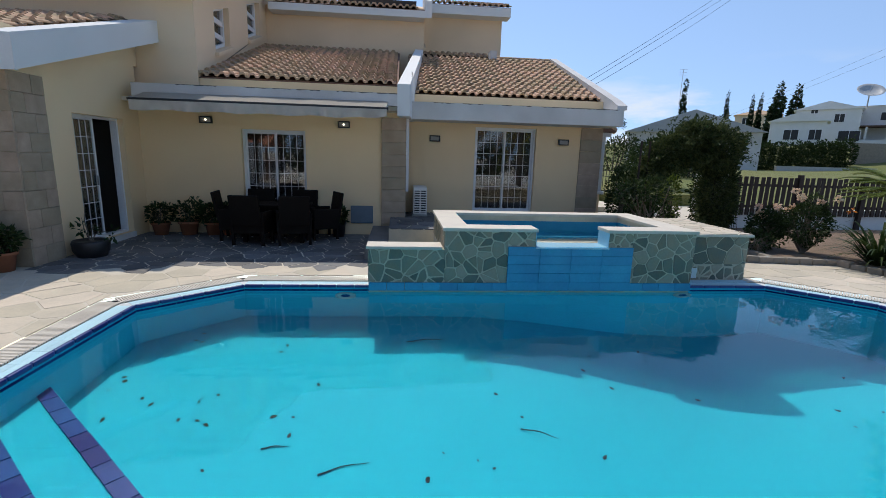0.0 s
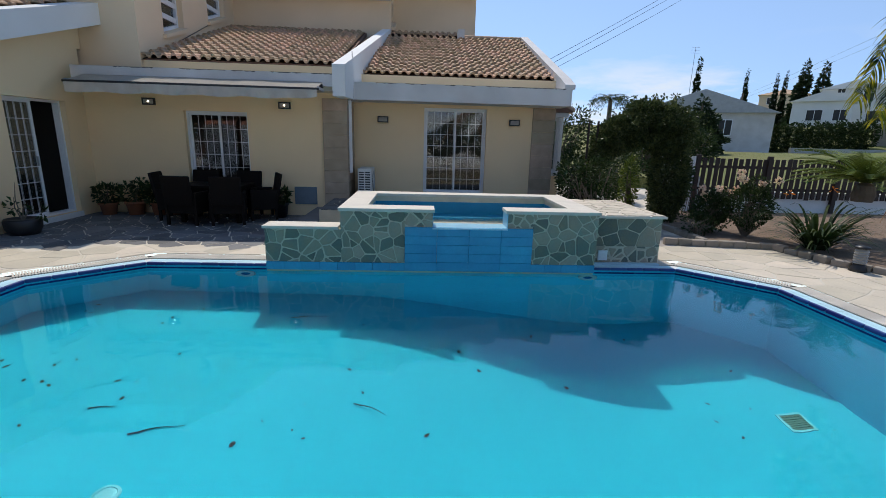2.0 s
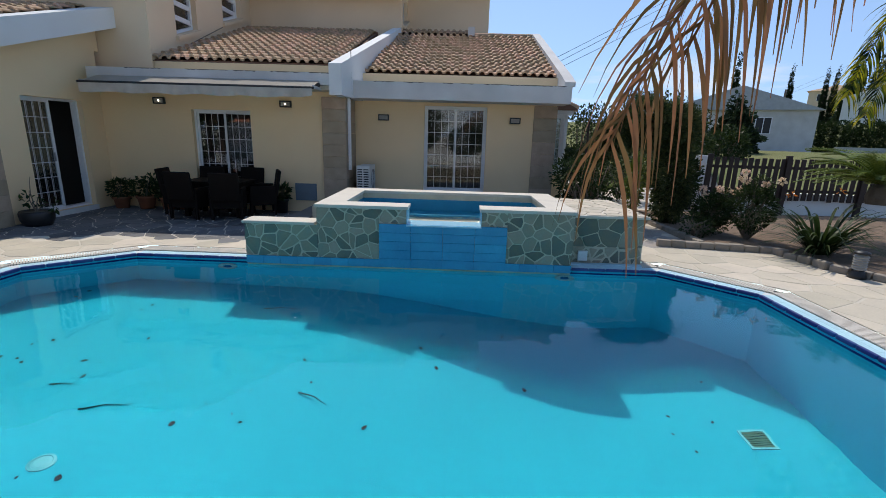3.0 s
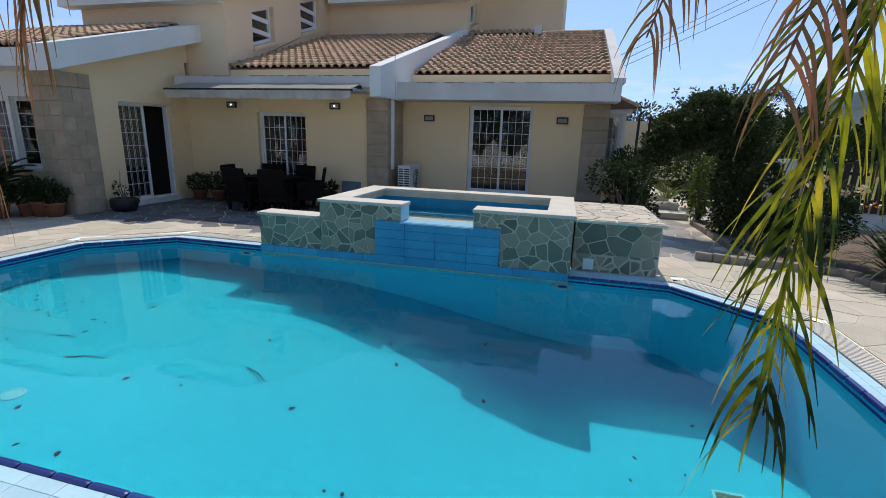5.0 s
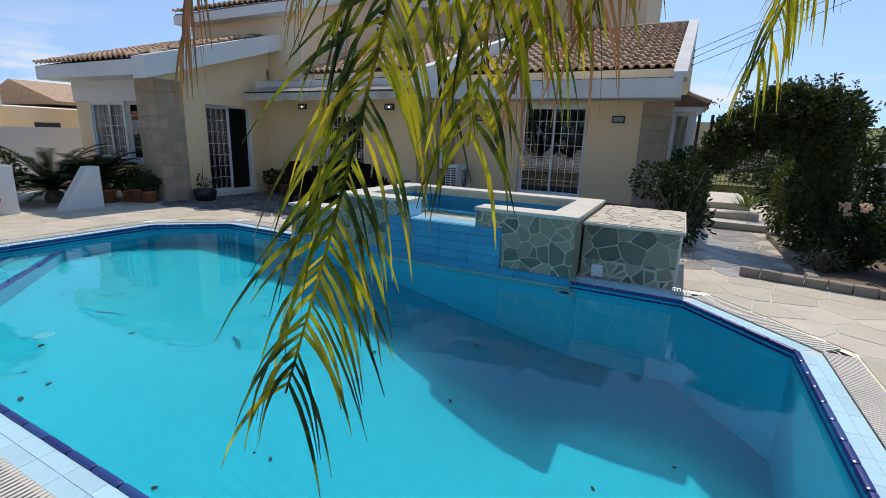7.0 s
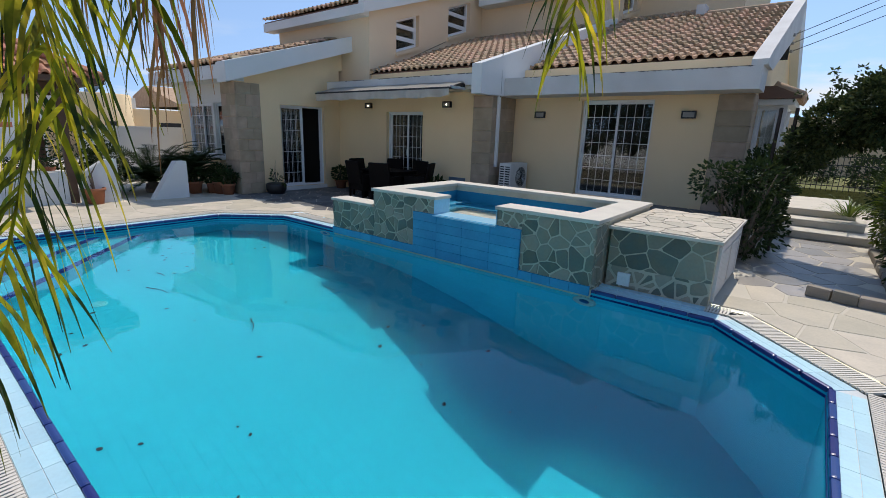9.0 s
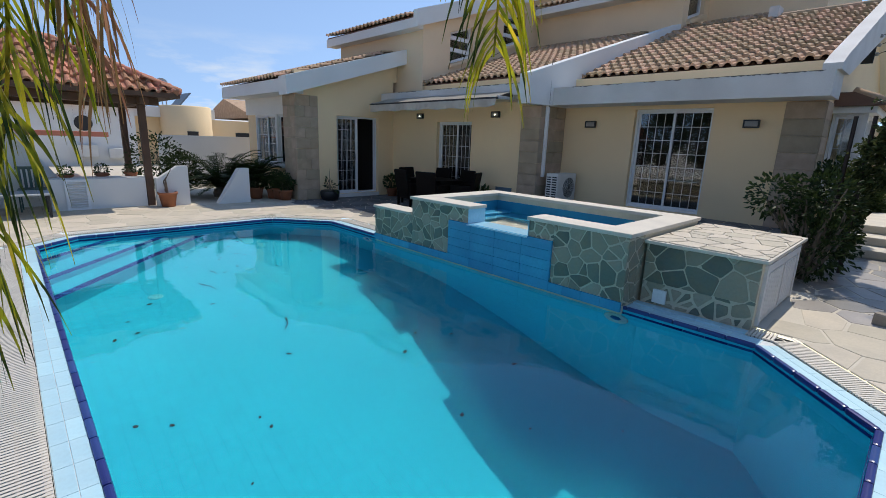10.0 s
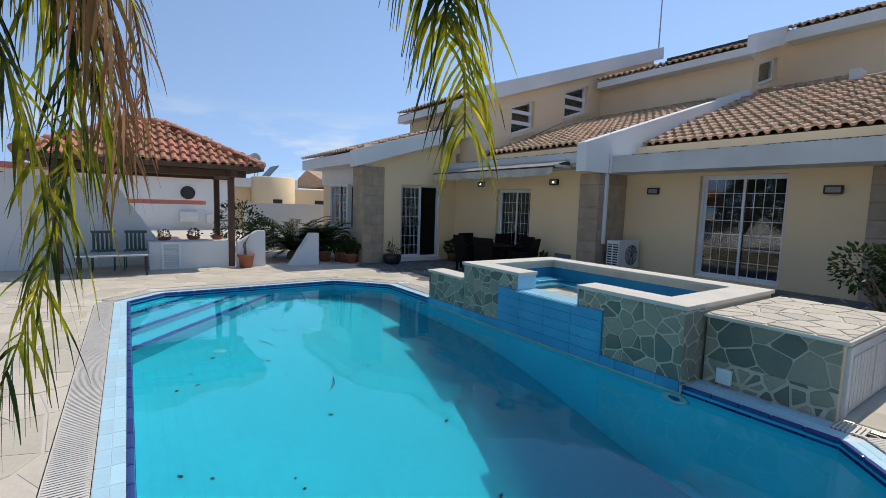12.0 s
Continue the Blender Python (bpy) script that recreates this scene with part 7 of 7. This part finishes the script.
ov = part("oval_window", bm, WHITE, n, "white framed round window")
ov.matrix_basis = pose(0.0, 2.4, 3.5)
bm = lathe(bmesh.new(), [(0.34, 0.0), (0.34, 0.02)], 24)
bmesh.ops.rotate(bm, verts=bm.verts, matrix=Matrix.Rotation(radians(90), 3, "Y"))
part("pane", bm, BLACKPLASTIC, ov).matrix_basis = pose(0.06, 0, 0)
part("wall_unit", cubes((0, 0.3, 2.0, 2.8, 2.0, 2.55), bevel=0.02), ACWHITE, n)
part("wall_unit", cubes((0, 0.3, 3.2, 3.9, 1.95, 2.4), bevel=0.02), ACWHITE, n)
whole("red_awning_roof", cubes((-14.6, -12.5, 0.5, 4.6, 1.30, 1.46)), TILE_RED_J, "dull red flat roof edge below the terrace", "roof", kind="structure")
n = thing("water_tanks", "rooftop solar water tanks on a metal rack", "water tank", (-21.0, 7.4, 2.55))
for k in range(2):
    part("tank", rod(bmesh.new(), (-0.3, k * 0.75, 1.35), (0.9, k * 0.75, 1.35), 0.3, n=14), GREYMETAL, n)
for k in range(4):
    part("rack_leg", rod(bmesh.new(), (0.8 * (k % 2), 0.9 * (k // 2), 0), (0.8 * (k % 2), 0.9 * (k // 2), 1.1), 0.03, n=6), GREYMETAL, n)
bm = bmesh.new()
box(bm, -0.9, 0.9, -0.03, 0.03, -0.6, 0.6, m=pose(1.0, 1.4, 0.5, -40, 0, 0))
part("solar_panel", bm, VENTBLUE, n)
house("neighbour_house", "low cream house with a red tiled roof to the west", (-26.0, 14.0, -2.4), 90, 12, 8, 3.4, 1.3, STUCCO, TILE_RED_J, [(-3, 1.0, 1.0, 1.2), (1, 1.0, 1.0, 1.2)])
for i, (x, y, h, r) in enumerate(((-13.0, -3.0, 3.0, 2.2), (-11.0, -6.0, 3.2, 2.4), (-30.0, 4.0, 3.2, 2.5))):
    bushy("garden_tree", "dark leafy tree beyond the gazebo", (x, y, -0.6), [((0, 0, h * 0.7), (r, r, h * 0.5)), ((r * 0.4, 0.2, h), (r * 0.6, r * 0.6, h * 0.3))], 2200, 0.2, LEAF_DARK, 140 + i, tips=5, r=0.09, category="tree")

# enclosing things behind the walker: a plain garden wall and trees, seen in the glass only
for i in range(5):
    bushy("garden_tree", "dark leafy tree behind the garden wall", (5.0 + 3.1 * i, -10.5 - (i % 2), -0.1), [((0, 0, 1.4), (1.7, 1.4, 1.2)), ((0.5 - i % 3 * 0.4, 0.2, 2.3), (1.0, 1.0, 0.8))], 1700, 0.22, LEAF_DARK, 160 + i, tips=4, r=0.1, category="tree")
for i in range(4):
    bushy("garden_tree", "tall dark leafy tree behind the garden wall", (-5.2 + 2.3 * i, -11.0 - (i % 2), -0.1), [((0, 0, 2.4), (1.6, 1.4, 1.9)), ((0.4 - i % 2 * 0.7, 0.2, 4.2), (1.2, 1.1, 1.1))], 2200, 0.24, LEAF_DARK, 170 + i, tips=4, r=0.1, category="tree")
whole("wall_garden_south", cubes((-9.0, 21.0, -9.2, -9.0, -0.12, 0.42)), WHITE, "low white garden wall behind the pool", "wall", kind="structure")
n = thing("carport", "open carport with a red tiled roof behind the pool", "carport", (-8.8, -8.0, -0.1))
bm = bmesh.new()
slab(bm, [(-3.6, 2.05), (0.4, 2.05), (0.4, 2.15), (-1.6, 3.15), (-3.6, 2.15)], -2.6, 2.6, lambda u, v, w: (w, u, v))
bmesh.ops.recalc_face_normals(bm, faces=bm.faces)
part("roof", bm, TILE_RED_J, n)
for x in (-2.3, 0.0, 2.3):
    for y in (-3.3, 0.1):
        part("post", cubes((x - 0.06, x + 0.06, y - 0.06, y + 0.06, 0, 2.05), bevel=0.01), POSTWOOD, n)
part("back_wall", cubes((-2.5, 2.5, -3.7, -3.6, 0, 1.2)), WHITE, n)

# ---- small things on the pool floor and water ----
rng = random.Random(200)
for k in range(70):
    x, y = rng.uniform(-1.2, 7.2), rng.uniform(2.2, 6.2)
    if k > 48:
        x, y = rng.uniform(-1.3, 0.6), rng.uniform(4.0, 6.0)
    bm = bmesh.new()
    l = rng.uniform(0.012, 0.04)
    pts = [(l * math.cos(a) * rng.uniform(0.6, 1.2), 0.6 * l * math.sin(a) * rng.uniform(0.6, 1.2)) for a in (0, 1, 2, 3, 4, 5)]
    slab(bm, pts, 0, 0.006)
    ob = whole("fallen_leaf", bm, DEBRIS, "small dark fallen leaf on the pool floor", "leaf", "leaves in the pool")
    ob.matrix_basis = pose(x, y, floor_z(x) + 0.002, 0, 0, rng.uniform(0, 360))
for x, y, l, a in ((2.6, 4.1, 0.34, -25), (4.9, 3.3, 0.42, -58), (0.4, 3.9, 0.22, 10), (1.6, 5.75, 0.45, 8), (0.9, 3.6, 0.4, 20), (5.6, 3.0, 0.3, 60)):
    bm = bmesh.new()
    prev = Vector((0, 0, 0))
    for k in range(6):
        nx = Vector((l * (k + 1) / 6, 0.05 * l * math.sin(k * 0.9), 0))
        rod(bm, prev, nx, 0.009 * (1 - k / 9), 0.009 * (1 - (k + 1) / 9), 6)
        prev = nx
    ob = whole("twig", bm, DEBRIS, "thin dark twig on the pool floor", "twig", "twigs in the pool")
    ob.matrix_basis = pose(x, y, floor_z(x) + 0.012, 0, 0, a)

# ---- flagstones of deck, patio and path ----
OUT = grown(POOL, 0.452)
LINES = []
for k in range(8):
    (ax_, ay_), (bx_, by_) = OUT[k], OUT[(k + 1) % 8]
    l = math.hypot(bx_ - ax_, by_ - ay_)
    LINES.append(((by_ - ay_) / l, -(bx_ - ax_) / l, ((by_ - ay_) * ax_ - (bx_ - ax_) * ay_) / l))
deck = tagged(new("deck_paving"), "sandy crazy-paved flagstone deck around the pool", "paving", kind="structure")
patio = tagged(new("patio_paving"), "grey crazy-paved patio flagstones, darkened for the house shade", "paving", kind="structure")
path = tagged(new("path_paving"), "brown-grey flagstones of the garden path towards the steps", "paving", kind="structure")
flat = lambda u, v, w: (u, v, w)
rng = random.Random(77)
near_d, rest_d = [], bmesh.new()


def join_stone(bm, poly, z):
    """Adds one far stone as a plain chamferless plate."""
    slab(bm, poly, z - 0.012, z, flat)


for poly in crazy(-9.0, 12.0, -5.0, 12.1, 0.46, 0.022, rng):
    c = Vector((sum(p[0] for p in poly) / len(poly), sum(p[1] for p in poly) / len(poly)))
    best = max(LINES, key=lambda n: n[0] * c.x + n[1] * c.y - n[2])
    gap = best[0] * c.x + best[1] * c.y - best[2]
    if gap < 0.6:
        poly = clip(poly, -best[0], -best[1], -best[2])
    if len(poly) < 3 or area(poly) < 0.012:
        continue
    if c.x < -3.8 and c.y > 7.3 or c.y > 10.5 and c.x < 6.45 or 0.95 < c.x < 6.9 and c.y > 6.5 and not (c.x > 6.45 and c.y > 8.8):
        if not (0.4 < c.x < 1.0):
            continue
    if c.x > 8.35 and c.y > 8.15 or c.x > 9.45 and c.y > 7.3 or c.x > 10.6 and c.y > 5.8 or c.x < -4.35 and c.y > 4.4:
        continue
    # The darkened patio stones begin along the house's shadow line on the deck.
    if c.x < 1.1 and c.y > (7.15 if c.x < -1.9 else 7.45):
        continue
    z = DECK + rng.uniform(-0.002, 0.002)
    dist = min(math.hypot(c.x - 1, c.y - 7.6), math.hypot(c.x - 7.9, c.y - 6.8), math.hypot(c.x + 1, c.y - 1.2) + 0.5, math.hypot(c.x + 3, c.y - 5))
    if c.y > 8.15 and c.x > 6.4:
        part("flagstone", stone_mesh(poly, z - 0.012, z, PATHSTONE, flat, 0.004), PATHSTONE, path)
        continue
    near_d.append((dist, poly, z))
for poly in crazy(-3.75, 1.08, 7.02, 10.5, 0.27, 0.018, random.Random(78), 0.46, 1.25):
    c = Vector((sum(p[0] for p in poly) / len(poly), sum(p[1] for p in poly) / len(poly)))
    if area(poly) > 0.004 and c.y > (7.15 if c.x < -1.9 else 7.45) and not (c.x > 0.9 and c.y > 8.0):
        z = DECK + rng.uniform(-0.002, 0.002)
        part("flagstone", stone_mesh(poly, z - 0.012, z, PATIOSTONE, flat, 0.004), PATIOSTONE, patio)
for lst, base, mat, rest, mat_j in ((near_d, deck, DECKSTONE, rest_d, DECKSTONE_J),):
    lst.sort(key=lambda q: q[0])
    for i, (_, poly, z) in enumerate(lst):
        if i < 300:
            part("flagstone", stone_mesh(poly, z - 0.012, z, mat, flat, 0.004), mat, base)
        else:
            join_stone(rest, poly, z)
    bmesh.ops.recalc_face_normals(rest, faces=rest.faces)
    if len(rest.faces):
        tagged(part("flagstones", rest, mat_j, base), kind="stuff")
